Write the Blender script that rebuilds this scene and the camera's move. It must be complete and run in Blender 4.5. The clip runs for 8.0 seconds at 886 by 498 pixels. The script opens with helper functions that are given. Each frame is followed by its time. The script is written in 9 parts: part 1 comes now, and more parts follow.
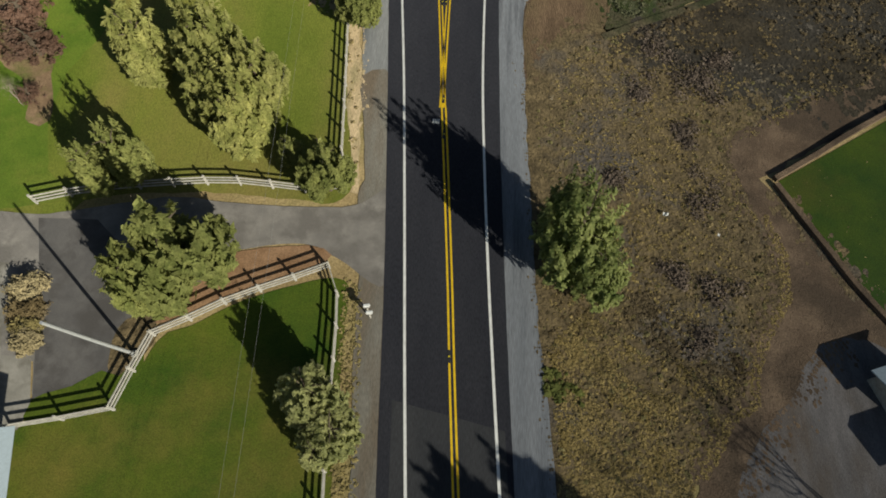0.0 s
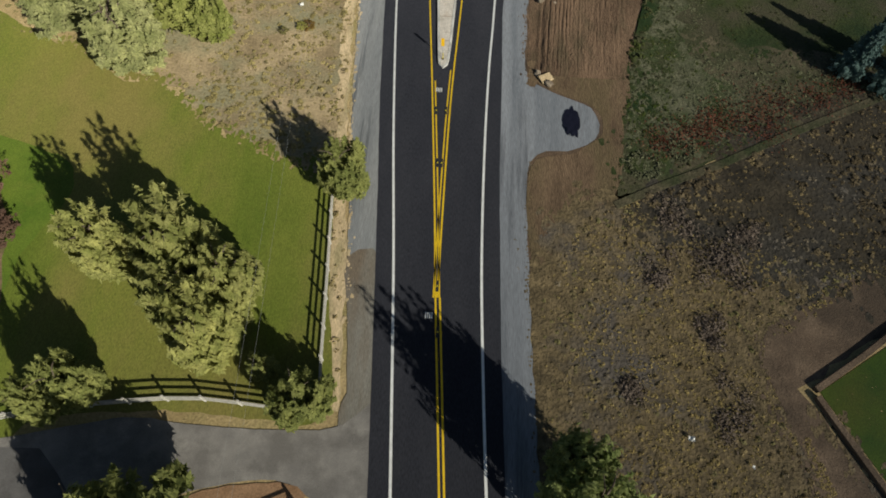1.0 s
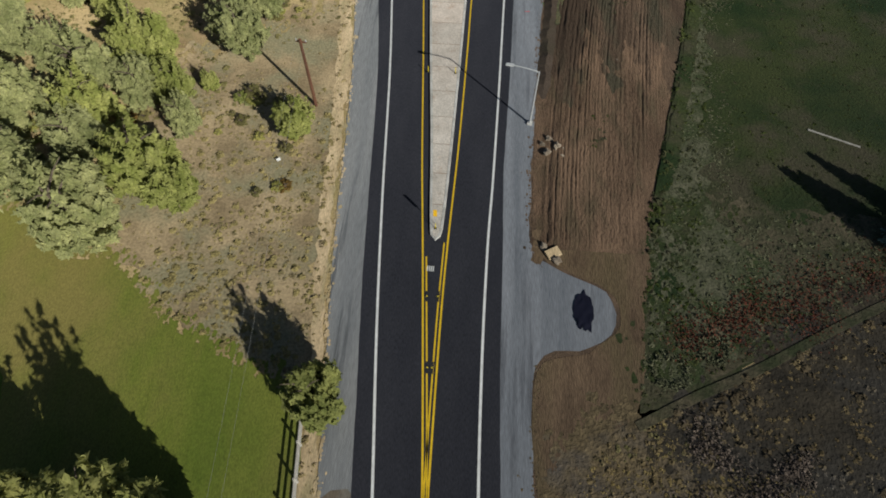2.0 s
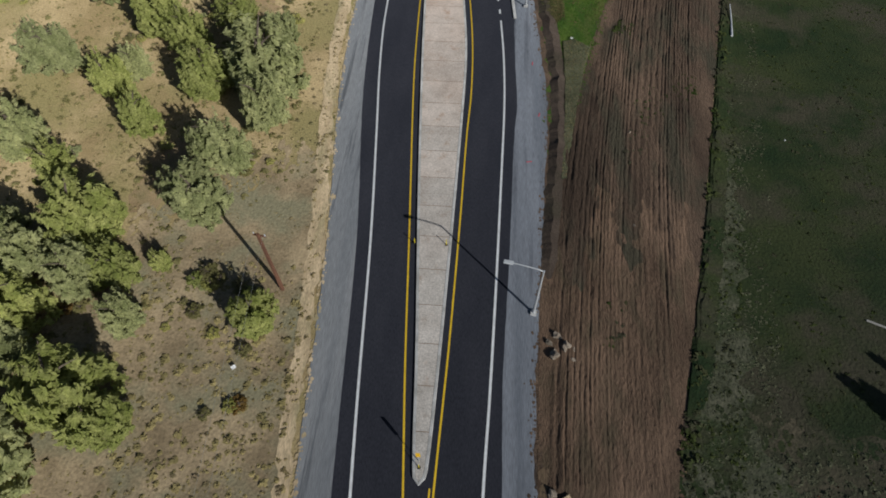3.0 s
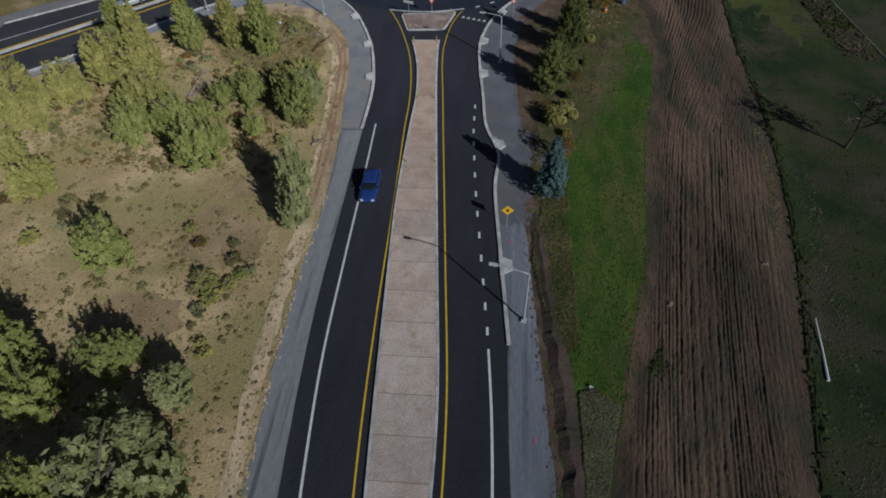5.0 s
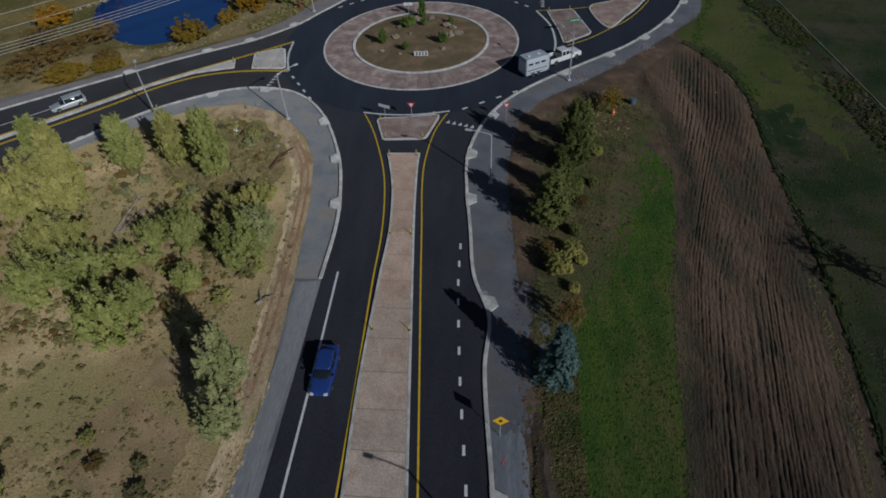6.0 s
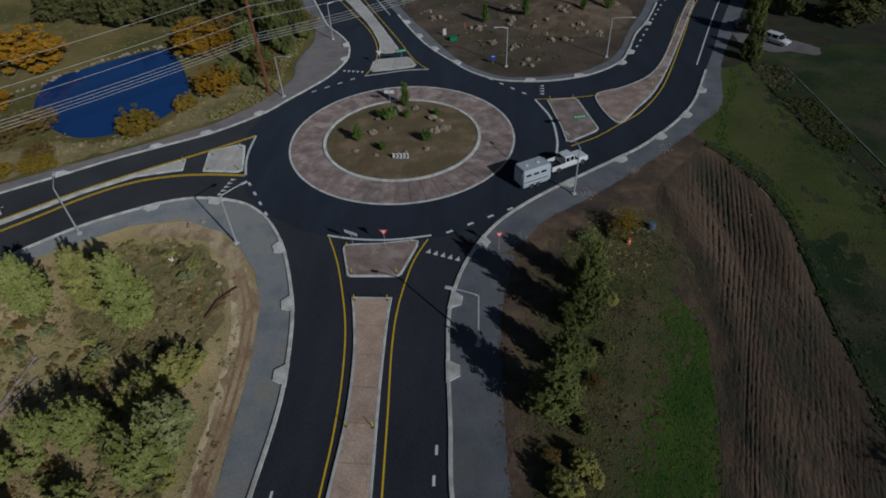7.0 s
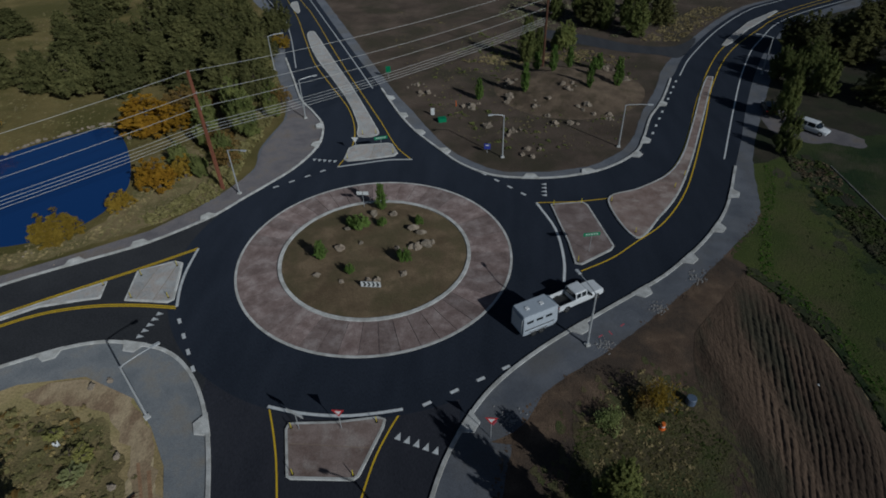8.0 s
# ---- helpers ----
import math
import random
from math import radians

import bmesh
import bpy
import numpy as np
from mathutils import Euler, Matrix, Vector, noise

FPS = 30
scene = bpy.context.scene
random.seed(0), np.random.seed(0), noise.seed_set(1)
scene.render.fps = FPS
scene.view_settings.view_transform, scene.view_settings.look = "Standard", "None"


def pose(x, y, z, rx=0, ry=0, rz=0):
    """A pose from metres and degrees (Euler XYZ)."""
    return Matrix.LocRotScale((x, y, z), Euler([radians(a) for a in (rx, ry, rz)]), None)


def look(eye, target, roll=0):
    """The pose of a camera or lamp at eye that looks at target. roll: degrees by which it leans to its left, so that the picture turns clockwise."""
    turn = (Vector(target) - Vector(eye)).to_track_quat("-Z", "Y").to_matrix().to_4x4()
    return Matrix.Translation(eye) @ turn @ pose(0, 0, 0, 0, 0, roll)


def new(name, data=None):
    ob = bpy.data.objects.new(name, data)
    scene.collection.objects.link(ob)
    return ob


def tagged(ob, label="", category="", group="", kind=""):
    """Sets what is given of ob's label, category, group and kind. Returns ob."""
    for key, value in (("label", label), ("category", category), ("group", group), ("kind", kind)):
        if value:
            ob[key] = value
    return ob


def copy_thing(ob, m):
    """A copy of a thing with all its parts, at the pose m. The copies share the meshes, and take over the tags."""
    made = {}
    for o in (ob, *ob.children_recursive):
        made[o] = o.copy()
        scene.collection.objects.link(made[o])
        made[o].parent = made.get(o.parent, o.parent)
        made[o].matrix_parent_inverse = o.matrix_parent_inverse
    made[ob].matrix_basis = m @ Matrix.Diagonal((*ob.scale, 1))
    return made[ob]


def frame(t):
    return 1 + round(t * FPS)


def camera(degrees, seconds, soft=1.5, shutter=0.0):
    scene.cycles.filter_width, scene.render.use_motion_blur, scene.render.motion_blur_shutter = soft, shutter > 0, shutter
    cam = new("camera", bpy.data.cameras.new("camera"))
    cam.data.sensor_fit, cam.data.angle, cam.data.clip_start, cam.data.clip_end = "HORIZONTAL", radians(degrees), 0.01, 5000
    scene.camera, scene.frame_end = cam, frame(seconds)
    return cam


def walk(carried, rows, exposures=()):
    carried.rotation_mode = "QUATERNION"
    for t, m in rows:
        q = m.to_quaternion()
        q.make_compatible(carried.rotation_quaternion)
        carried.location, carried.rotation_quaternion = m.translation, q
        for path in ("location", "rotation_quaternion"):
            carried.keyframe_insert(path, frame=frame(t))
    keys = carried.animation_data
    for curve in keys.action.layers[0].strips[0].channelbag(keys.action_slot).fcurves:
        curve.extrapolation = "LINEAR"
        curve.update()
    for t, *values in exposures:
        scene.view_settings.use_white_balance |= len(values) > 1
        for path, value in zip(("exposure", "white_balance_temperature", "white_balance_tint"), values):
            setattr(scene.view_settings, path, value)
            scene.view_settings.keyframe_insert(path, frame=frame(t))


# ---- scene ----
cam = camera(74.5, 8.0, soft=1.8)

# seconds, eye, (yaw to the left of +y, pitch above level, roll)
PATH = [
    (0.0, (0.445, -0.144, 40.735), (0.75, -64.42, 3.07)),
    (0.5, (0.419, 7.286, 41.528), (1.46, -63.32, 2.44)),
    (1.0, (0.404, 15.157, 41.977), (2.20, -62.11, 1.81)),
    (1.5, (0.452, 23.124, 42.185), (2.93, -60.70, 1.19)),
    (2.0, (0.551, 31.105, 42.319), (3.65, -59.08, 0.57)),
    (2.5, (0.724, 39.348, 42.415), (4.31, -57.36, -0.08)),
    (3.0, (0.907, 48.079, 42.545), (4.89, -55.63, -0.73)),
    (3.5, (1.221, 56.982, 42.680), (5.43, -53.94, -1.36)),
    (4.0, (1.709, 65.932, 42.792), (6.03, -52.12, -1.90)),
    (4.5, (2.233, 74.910, 42.814), (6.53, -50.14, -2.40)),
    (5.0, (2.619, 84.096, 42.604), (6.77, -48.14, -2.85)),
    (5.5, (2.923, 93.682, 42.055), (6.72, -46.26, -3.20)),
    (6.0, (3.276, 103.402, 41.725), (6.55, -44.49, -3.32)),
    (6.5, (3.672, 112.910, 41.755), (6.41, -42.85, -3.15)),
    (7.0, (4.031, 122.494, 41.750), (6.23, -41.31, -2.78)),
    (7.5, (4.214, 132.216, 41.536), (5.97, -39.70, -2.36)),
    (8.0, (4.291, 141.591, 41.247), (5.67, -37.91, -1.88)),
]


def aim(eye, yaw, pitch, roll):
    yaw, pitch = radians(yaw), radians(pitch)
    ahead = Vector((-math.sin(yaw) * math.cos(pitch), math.cos(yaw) * math.cos(pitch), math.sin(pitch)))
    return look(eye, Vector(eye) + ahead, roll)


walk(cam, [(t, aim(eye, *turn)) for t, eye, turn in PATH],
     exposures=[(0.0, 0.18, 6650, 2), (1.5, 0.08, 6350, 4), (3.0, -0.16, 5800, 8), (4.5, -0.52, 5450, 11), (6.0, -0.85, 5500, 9), (8.0, -1.09, 5400, 5)])

# ---- light: clear autumn sky, low sun from the south-east ----
SUN_ELEVATION, SUN_AZIMUTH = 28.3, 135.0
world = bpy.data.worlds.new("sky")
world.use_nodes = True
scene.world = world
sky = world.node_tree.nodes.new("ShaderNodeTexSky")
sky.sky_type, sky.sun_disc = "NISHITA", False
sky.sun_elevation, sky.sun_rotation = radians(SUN_ELEVATION), radians(SUN_AZIMUTH)
back = world.node_tree.nodes["Background"]
back.inputs["Strength"].default_value = 0.038
world.node_tree.links.new(sky.outputs["Color"], back.inputs["Color"])
sun = new("sun", bpy.data.lights.new("sun", "SUN"))
sun.data.energy, sun.data.angle, sun.data.color = 4.2, radians(0.53), (1.0, 0.93, 0.82)
sun_way = Vector((math.sin(radians(SUN_AZIMUTH)) * math.cos(radians(SUN_ELEVATION)),
                  math.cos(radians(SUN_AZIMUTH)) * math.cos(radians(SUN_ELEVATION)), math.sin(radians(SUN_ELEVATION))))
sun.matrix_world = look(sun_way * 200, (0, 0, 0))


# ---- materials ----
def material(name, dark, light, scale=3.0, fine=40.0, rough=0.85, bump=0.3, distance=0.03, metal=0.0, patch=None, patch_scale=0.25,
             patch_edge=(0.45, 0.6), stretch=(1, 1, 1), spread=(0.35, 0.65), island=0.0, objects=0.0, spec=0.3, turn=0.0, thin=0.0):
    """A rough surface with colour drifting at two scales, an optional third colour in patches, and fine relief."""
    m = bpy.data.materials.new(name)
    m.use_nodes = True
    nt = m.node_tree
    node, link = nt.nodes.new, nt.links.new
    shader = nt.nodes["Principled BSDF"]
    shader.inputs["Roughness"].default_value, shader.inputs["Metallic"].default_value = rough, metal
    shader.inputs["Specular IOR Level"].default_value = spec
    shader.inputs["Diffuse Roughness"].default_value = 1.0 if rough > 0.75 else 0.0
    place = node("ShaderNodeNewGeometry")
    mapping = node("ShaderNodeMapping")
    mapping.inputs["Scale"].default_value = stretch
    mapping.inputs["Rotation"].default_value = (0, 0, radians(turn))
    link(place.outputs["Position"], mapping.inputs["Vector"])

    def noise_at(size, detail=5.0):
        n = node("ShaderNodeTexNoise")
        n.inputs["Scale"].default_value, n.inputs["Detail"].default_value = size, detail
        n.inputs["Roughness"].default_value = 0.62
        link(mapping.outputs["Vector"], n.inputs["Vector"])
        return n

    def ramp(source, a, b, lo, hi):
        r = node("ShaderNodeValToRGB")
        r.color_ramp.elements[0].position, r.color_ramp.elements[1].position = lo, hi
        r.color_ramp.elements[0].color, r.color_ramp.elements[1].color = (*a, 1), (*b, 1)
        link(source, r.inputs["Fac"])
        return r

    def mix(kind, fac, a, b):
        x = node("ShaderNodeMix")
        x.data_type, x.blend_type = "RGBA", kind
        if isinstance(fac, float):
            x.inputs["Factor"].default_value = fac
        else:
            link(fac, x.inputs["Factor"])
        link(a, x.inputs["A"])
        link(b, x.inputs["B"])
        return x.outputs["Result"]

    large, small = noise_at(scale), noise_at(fine, 3.0)
    colour = ramp(large.outputs["Fac"], dark, light, *spread).outputs["Color"]
    grain = ramp(small.outputs["Fac"], (0.72, 0.72, 0.72), (1.28, 1.28, 1.28), 0.3, 0.7).outputs["Color"]
    if patch:
        third = node("ShaderNodeRGB")
        third.outputs[0].default_value = (*patch, 1)
        where = ramp(noise_at(patch_scale, 6.0).outputs["Fac"], (0, 0, 0), (1, 1, 1), *patch_edge)
        colour = mix("MIX", where.outputs["Color"], colour, third.outputs[0])
    colour = mix("MULTIPLY", 1.0, colour, grain)
    if island:
        vary = ramp(place.outputs["Random Per Island"], (1 - island,) * 3, (1 + island,) * 3, 0.0, 1.0)
        colour = mix("MULTIPLY", 1.0, colour, vary.outputs["Color"])
    if objects:
        info = node("ShaderNodeObjectInfo")
        vary = ramp(info.outputs["Random"], (1 - objects, 1 - objects * 0.9, 1 - objects), (1 + objects * 1.1, 1 + objects, 1 + objects * 0.8), 0.0, 1.0)
        colour = mix("MULTIPLY", 1.0, colour, vary.outputs["Color"])
    link(colour, shader.inputs["Base Color"])
    if thin:
        through_leaf, both = node("ShaderNodeBsdfTranslucent"), node("ShaderNodeMixShader")
        both.inputs["Fac"].default_value = thin
        link(colour, through_leaf.inputs["Color"])
        link(shader.outputs["BSDF"], both.inputs[1])
        link(through_leaf.outputs["BSDF"], both.inputs[2])
        link(both.outputs["Shader"], nt.nodes["Material Output"].inputs["Surface"])
    if bump:
        b = node("ShaderNodeBump")
        b.inputs["Strength"].default_value, b.inputs["Distance"].default_value = bump, distance
        link(small.outputs["Fac"], b.inputs["Height"])
        link(b.outputs["Normal"], shader.inputs["Normal"])
    return m


def plain(name, colour, rough=0.5, metal=0.0, spec=0.5):
    return material(name, tuple(c * 0.9 for c in colour), colour, 6.0, 60.0, rough, 0.05, 0.005, metal, spec=spec)


ASPHALT = material("fresh_asphalt", (0.0195, 0.0240, 0.0350), (0.0262, 0.0315, 0.0450), 0.35, 14, 0.95, 0.3, 0.01, stretch=(1, 0.25, 1), spec=0.1)
# greyer asphalt copy, lightened to carry the extra brightness of the west side
WEST_BRIGHT_ASPHALT = material("brightened_grey_asphalt", (0.0290, 0.0300, 0.0340), (0.0400, 0.0410, 0.0450), 0.35, 14, 0.95, 0.3, 0.01, stretch=(0.4, 0.4, 1), spec=0.1)
ROAD_ASPHALT = material("dark_road_asphalt", (0.0279, 0.0292, 0.0378), (0.0370, 0.0380, 0.0475), 0.35, 14, 0.95, 0.3, 0.01, stretch=(1, 0.25, 1), spec=0.1)
CUT_ASPHALT = material("older_asphalt", (0.034, 0.036, 0.042), (0.047, 0.048, 0.054), 0.5, 18, 0.9, 0.3, 0.01, stretch=(1, 0.15, 1))
OLD_ASPHALT = material("worn_asphalt", (0.1865, 0.1743, 0.1659), (0.2675, 0.2505, 0.2336), 0.5, 18, 0.9, 0.3, 0.01, patch=(0.1621, 0.1506, 0.1415), patch_scale=0.4)
COURT_ASPHALT = material("court_asphalt", (0.0972, 0.0932, 0.0945), (0.1377, 0.1310, 0.1296), 0.4, 18, 0.9, 0.3, 0.01, patch=(0.0810, 0.0756, 0.0743), patch_scale=0.35)
WORN_SHOULDER = material("worn_verge_gravel", (0.1475, 0.1400, 0.1225), (0.2200, 0.2075, 0.1825), 0.4, 18, 0.95, 0.6, 0.03, patch=(0.1625, 0.1300, 0.0975), patch_scale=0.3, patch_edge=(0.48, 0.64), stretch=(1, 0.15, 1))
GRAVEL = material("grey_gravel", (0.1552, 0.1682, 0.1925), (0.2329, 0.2462, 0.2750), 0.5, 22, 0.95, 0.6, 0.03, patch=(0.1192, 0.1259, 0.1441), patch_scale=1.1, patch_edge=(0.52, 0.66), stretch=(1, 0.06, 1), turn=-5)
GRAVEL_WEST = material("pale_grey_gravel", (0.1767, 0.1850, 0.1962), (0.2558, 0.2598, 0.2651), 0.5, 22, 0.95, 0.6, 0.03, patch=(0.1116, 0.1166, 0.1255), patch_scale=1.3, patch_edge=(0.56, 0.66), stretch=(1, 0.045, 1), turn=-5)
TURNOUT_SOIL = material("rutted_brown_soil", (0.100, 0.066, 0.041), (0.190, 0.128, 0.080), 0.6, 9, 0.95, 0.9, 0.1, stretch=(1, 0.25, 1), turn=8, patch=(0.128, 0.094, 0.052), patch_scale=0.3, patch_edge=(0.48, 0.62))
GRAVEL_PLAIN = material("compacted_gravel", (0.0975, 0.1040, 0.1220), (0.1533, 0.1582, 0.1774), 0.25, 16, 0.95, 0.6, 0.03, patch=(0.1254, 0.1214, 0.1220), patch_scale=0.12, patch_edge=(0.48, 0.66))
DUSTY_GRAVEL = material("dusty_pale_gravel", (0.1604, 0.1693, 0.1814), (0.2381, 0.2439, 0.2506), 0.3, 14, 0.95, 0.6, 0.03, patch=(0.2187, 0.1966, 0.1674), patch_scale=0.3, patch_edge=(0.5, 0.68))
BANK_SOIL = material("tan_bank_soil", (0.1365, 0.1040, 0.0494), (0.2340, 0.1794, 0.0936), 0.3, 8, 0.95, 0.9, 0.1, patch=(0.1105, 0.0988, 0.0364), patch_scale=0.2)
MAUVE_GRAVEL = material("brown_dusty_gravel", (0.1176, 0.1075, 0.1142), (0.1848, 0.1680, 0.1702), 0.3, 14, 0.95, 0.6, 0.03, patch=(0.1512, 0.1254, 0.1064), patch_scale=0.3, patch_edge=(0.5, 0.68))
MOUND_SOIL = material("olive_brown_soil", (0.1066, 0.0752, 0.0431), (0.1913, 0.1385, 0.0825), 0.35, 8, 0.95, 0.9, 0.1, patch=(0.1011, 0.0806, 0.0419), patch_scale=0.25)
NORTH_SOIL = material("dull_brown_soil", (0.0574, 0.0418, 0.0312), (0.1050, 0.0779, 0.0590), 0.18, 6, 0.95, 0.9, 0.1, patch=(0.0492, 0.0410, 0.0262), patch_scale=0.10, patch_edge=(0.46, 0.62))
HILL_SOIL = material("pale_hill_soil", (0.0931, 0.0674, 0.0456), (0.1710, 0.1254, 0.0855), 0.35, 7, 0.95, 1.0, 0.12, patch=(0.0741, 0.0570, 0.0342), patch_scale=0.3, patch_edge=(0.5, 0.64))
SIDE_LAWN = material("bright_lawn", (0.062, 0.118, 0.010), (0.125, 0.172, 0.022), 0.14, 10, 0.9, 0.8, 0.05, patch=(0.180, 0.176, 0.036), patch_scale=0.09, patch_edge=(0.5, 0.7))
GRAVEL_BROWN = material("brown_gravel", (0.1056, 0.1003, 0.1057), (0.1824, 0.1715, 0.1792), 0.5, 22, 0.95, 0.6, 0.03, stretch=(1, 0.3, 1), patch=(0.1008, 0.0775, 0.0609), patch_scale=0.14, patch_edge=(0.48, 0.62))
WARM_SOIL = material("warm_bare_soil", (0.245, 0.172, 0.090), (0.360, 0.262, 0.145), 0.3, 8, 0.95, 0.8, 0.08, patch=(0.235, 0.190, 0.095), patch_scale=0.25, patch_edge=(0.48, 0.64))
CORNER_GROUND = material("olive_corner_ground", (0.1575, 0.1221, 0.0546), (0.3075, 0.2386, 0.1118), 0.3, 6, 0.95, 1.0, 0.12, patch=(0.1425, 0.1278, 0.0494), patch_scale=0.2, patch_edge=(0.46, 0.62))
SOIL = material("dry_soil", (0.2961, 0.2212, 0.1066), (0.4639, 0.3540, 0.1879), 0.10, 5, 0.95, 0.9, 0.1, patch=(0.2862, 0.2386, 0.1032), patch_scale=0.09, patch_edge=(0.46, 0.60), spread=(0.4, 0.6))
BROWN_SOIL = material("brown_soil", (0.0936, 0.0612, 0.0408), (0.1740, 0.1176, 0.0768), 0.5, 9, 0.95, 0.9, 0.1, patch=(0.0744, 0.0540, 0.0396), patch_scale=0.2)
FIELD_SOIL = material("ploughed_soil", (0.0542, 0.0358, 0.0234), (0.1539, 0.1019, 0.0671), 0.16, 8, 0.95, 1.0, 0.12, stretch=(1.0, 0.28, 1), turn=-9, patch=(0.0629, 0.0542, 0.0341), patch_scale=0.30, patch_edge=(0.48, 0.62), spread=(0.36, 0.64))
FIELD_SOUTH = material("reddish_ploughed_soil", (0.084, 0.053, 0.033), (0.190, 0.123, 0.079), 0.22, 8, 0.95, 1.0, 0.12, stretch=(1.0, 0.35, 1), turn=-9, patch=(0.096, 0.070, 0.042), patch_scale=0.5, patch_edge=(0.5, 0.66))
TRACK_SOIL = material("pale_track_soil", (0.120, 0.082, 0.056), (0.215, 0.152, 0.104), 0.4, 8, 0.95, 0.8, 0.08, patch=(0.085, 0.060, 0.042), patch_scale=0.16, patch_edge=(0.44, 0.6))
BED_SOIL = material("brown_bed_soil", (0.150, 0.098, 0.060), (0.245, 0.168, 0.104), 0.5, 9, 0.95, 0.7, 0.06, patch=(0.120, 0.118, 0.040), patch_scale=0.3)
DARK_LAWN = material("shaded_lawn", (0.0230, 0.0600, 0.0028), (0.0530, 0.0900, 0.0042), 0.2, 10, 0.9, 0.8, 0.05, patch=(0.0620, 0.0750, 0.0077), patch_scale=0.12, patch_edge=(0.5, 0.7))
NORTH_GRASS = material("olive_pasture", (0.044, 0.062, 0.011), (0.084, 0.096, 0.022), 0.10, 5, 0.95, 1.0, 0.12, patch=(0.092, 0.080, 0.034), patch_scale=0.06, patch_edge=(0.5, 0.68))
EDGE_GROUND = material("rough_edge_ground", (0.052, 0.049, 0.027), (0.118, 0.098, 0.060), 0.5, 4, 0.95, 1.0, 0.12, patch=(0.036, 0.045, 0.017), patch_scale=0.15, patch_edge=(0.46, 0.6))
DARK_BRUSH = material("dark_brush_ground", (0.026, 0.021, 0.014), (0.064, 0.051, 0.033), 0.5, 2.6, 0.95, 1.0, 0.2, patch=(0.048, 0.042, 0.034), patch_scale=0.12)
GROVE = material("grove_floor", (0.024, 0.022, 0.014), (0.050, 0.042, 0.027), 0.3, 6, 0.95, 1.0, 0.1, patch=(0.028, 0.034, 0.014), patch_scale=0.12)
STRIP_SOIL = material("reddish_tan_soil", (0.2798, 0.2061, 0.1236), (0.4198, 0.3284, 0.2061), 0.35, 9, 0.95, 0.7, 0.06, stretch=(1, 0.5, 1), patch=(0.2332, 0.1609, 0.1005), patch_scale=0.5, patch_edge=(0.5, 0.62))
THICKET_FLOOR = material("olive_leaf_litter", (0.0805, 0.0647, 0.0330), (0.1552, 0.1220, 0.0605), 0.5, 6, 0.95, 1.0, 0.12, patch=(0.0759, 0.0854, 0.0286), patch_scale=0.25, patch_edge=(0.46, 0.62))
SAGE_FLOOR = material("mottled_sage_ground", (0.225, 0.170, 0.098), (0.385, 0.298, 0.178), 0.22, 4, 0.95, 0.8, 0.1, patch=(0.235, 0.212, 0.128), patch_scale=0.14, patch_edge=(0.46, 0.60), spread=(0.38, 0.62))
SAND_EDGE = material("sandy_verge", (0.4140, 0.3162, 0.1898), (0.5980, 0.4715, 0.2990), 0.8, 10, 0.95, 0.7, 0.05, stretch=(1, 0.3, 1), patch=(0.3450, 0.2875, 0.1610), patch_scale=0.6, patch_edge=(0.5, 0.64))
RED_SOIL = material("reddish_soil", (0.2300, 0.1323, 0.0713), (0.3335, 0.2070, 0.1207), 0.5, 9, 0.95, 0.7, 0.06)
LAWN = material("mown_lawn", (0.096, 0.134, 0.015), (0.176, 0.190, 0.034), 0.11, 10, 0.9, 0.8, 0.05, patch=(0.205, 0.176, 0.050), patch_scale=0.07, patch_edge=(0.45, 0.64), stretch=(1, 0.5, 1))
LUSH = material("lush_lawn", (0.038, 0.082, 0.005), (0.094, 0.124, 0.011), 0.14, 10, 0.9, 0.8, 0.05, patch=(0.165, 0.146, 0.027), patch_scale=0.10, patch_edge=(0.48, 0.70))
PASTURE = material("pasture_grass", (0.013, 0.029, 0.006), (0.042, 0.053, 0.015), 0.09, 4, 0.95, 1.0, 0.12, patch=(0.062, 0.056, 0.032), patch_scale=0.11, patch_edge=(0.48, 0.62), spread=(0.38, 0.6))
STRIP = material("green_strip", (0.0260, 0.0682, 0.0070), (0.0800, 0.1232, 0.0160), 0.35, 8, 0.95, 1.0, 0.1, stretch=(1, 0.35, 1), patch=(0.1120, 0.1100, 0.0300), patch_scale=0.16, patch_edge=(0.48, 0.64))
DEAD_GRASS = material("dead_grass", (0.062, 0.068, 0.036), (0.142, 0.138, 0.086), 0.8, 4, 0.95, 1.0, 0.14, patch=(0.040, 0.056, 0.018), patch_scale=0.3, patch_edge=(0.46, 0.6))
BRUSH_GROUND = material("brush_ground", (0.082, 0.062, 0.034), (0.225, 0.168, 0.090), 0.9, 3.5, 0.95, 1.0, 0.2, patch=(0.110, 0.094, 0.080), patch_scale=0.11, patch_edge=(0.50, 0.62), spread=(0.34, 0.68))
MEADOW = material("straw_meadow", (0.095, 0.076, 0.025), (0.160, 0.124, 0.048), 0.16, 6, 0.95, 1.0, 0.12, patch=(0.072, 0.064, 0.018), patch_scale=0.06)
CONCRETE = material("pale_concrete", (0.4294, 0.4246, 0.4136), (0.5588, 0.5478, 0.5258), 1.2, 26, 0.85, 0.25, 0.008, patch=(0.3538, 0.3440, 0.3221), patch_scale=0.7)
PAD_CONCRETE = material("weathered_concrete", (0.215, 0.205, 0.185), (0.315, 0.300, 0.275), 0.5, 20, 0.9, 0.3, 0.01, patch=(0.16, 0.15, 0.13), patch_scale=0.4)
JOINT_STAIN = material("brown_stained_joint", (0.20, 0.15, 0.11), (0.30, 0.23, 0.17), 1.2, 20, 0.95, 0.3, 0.01)
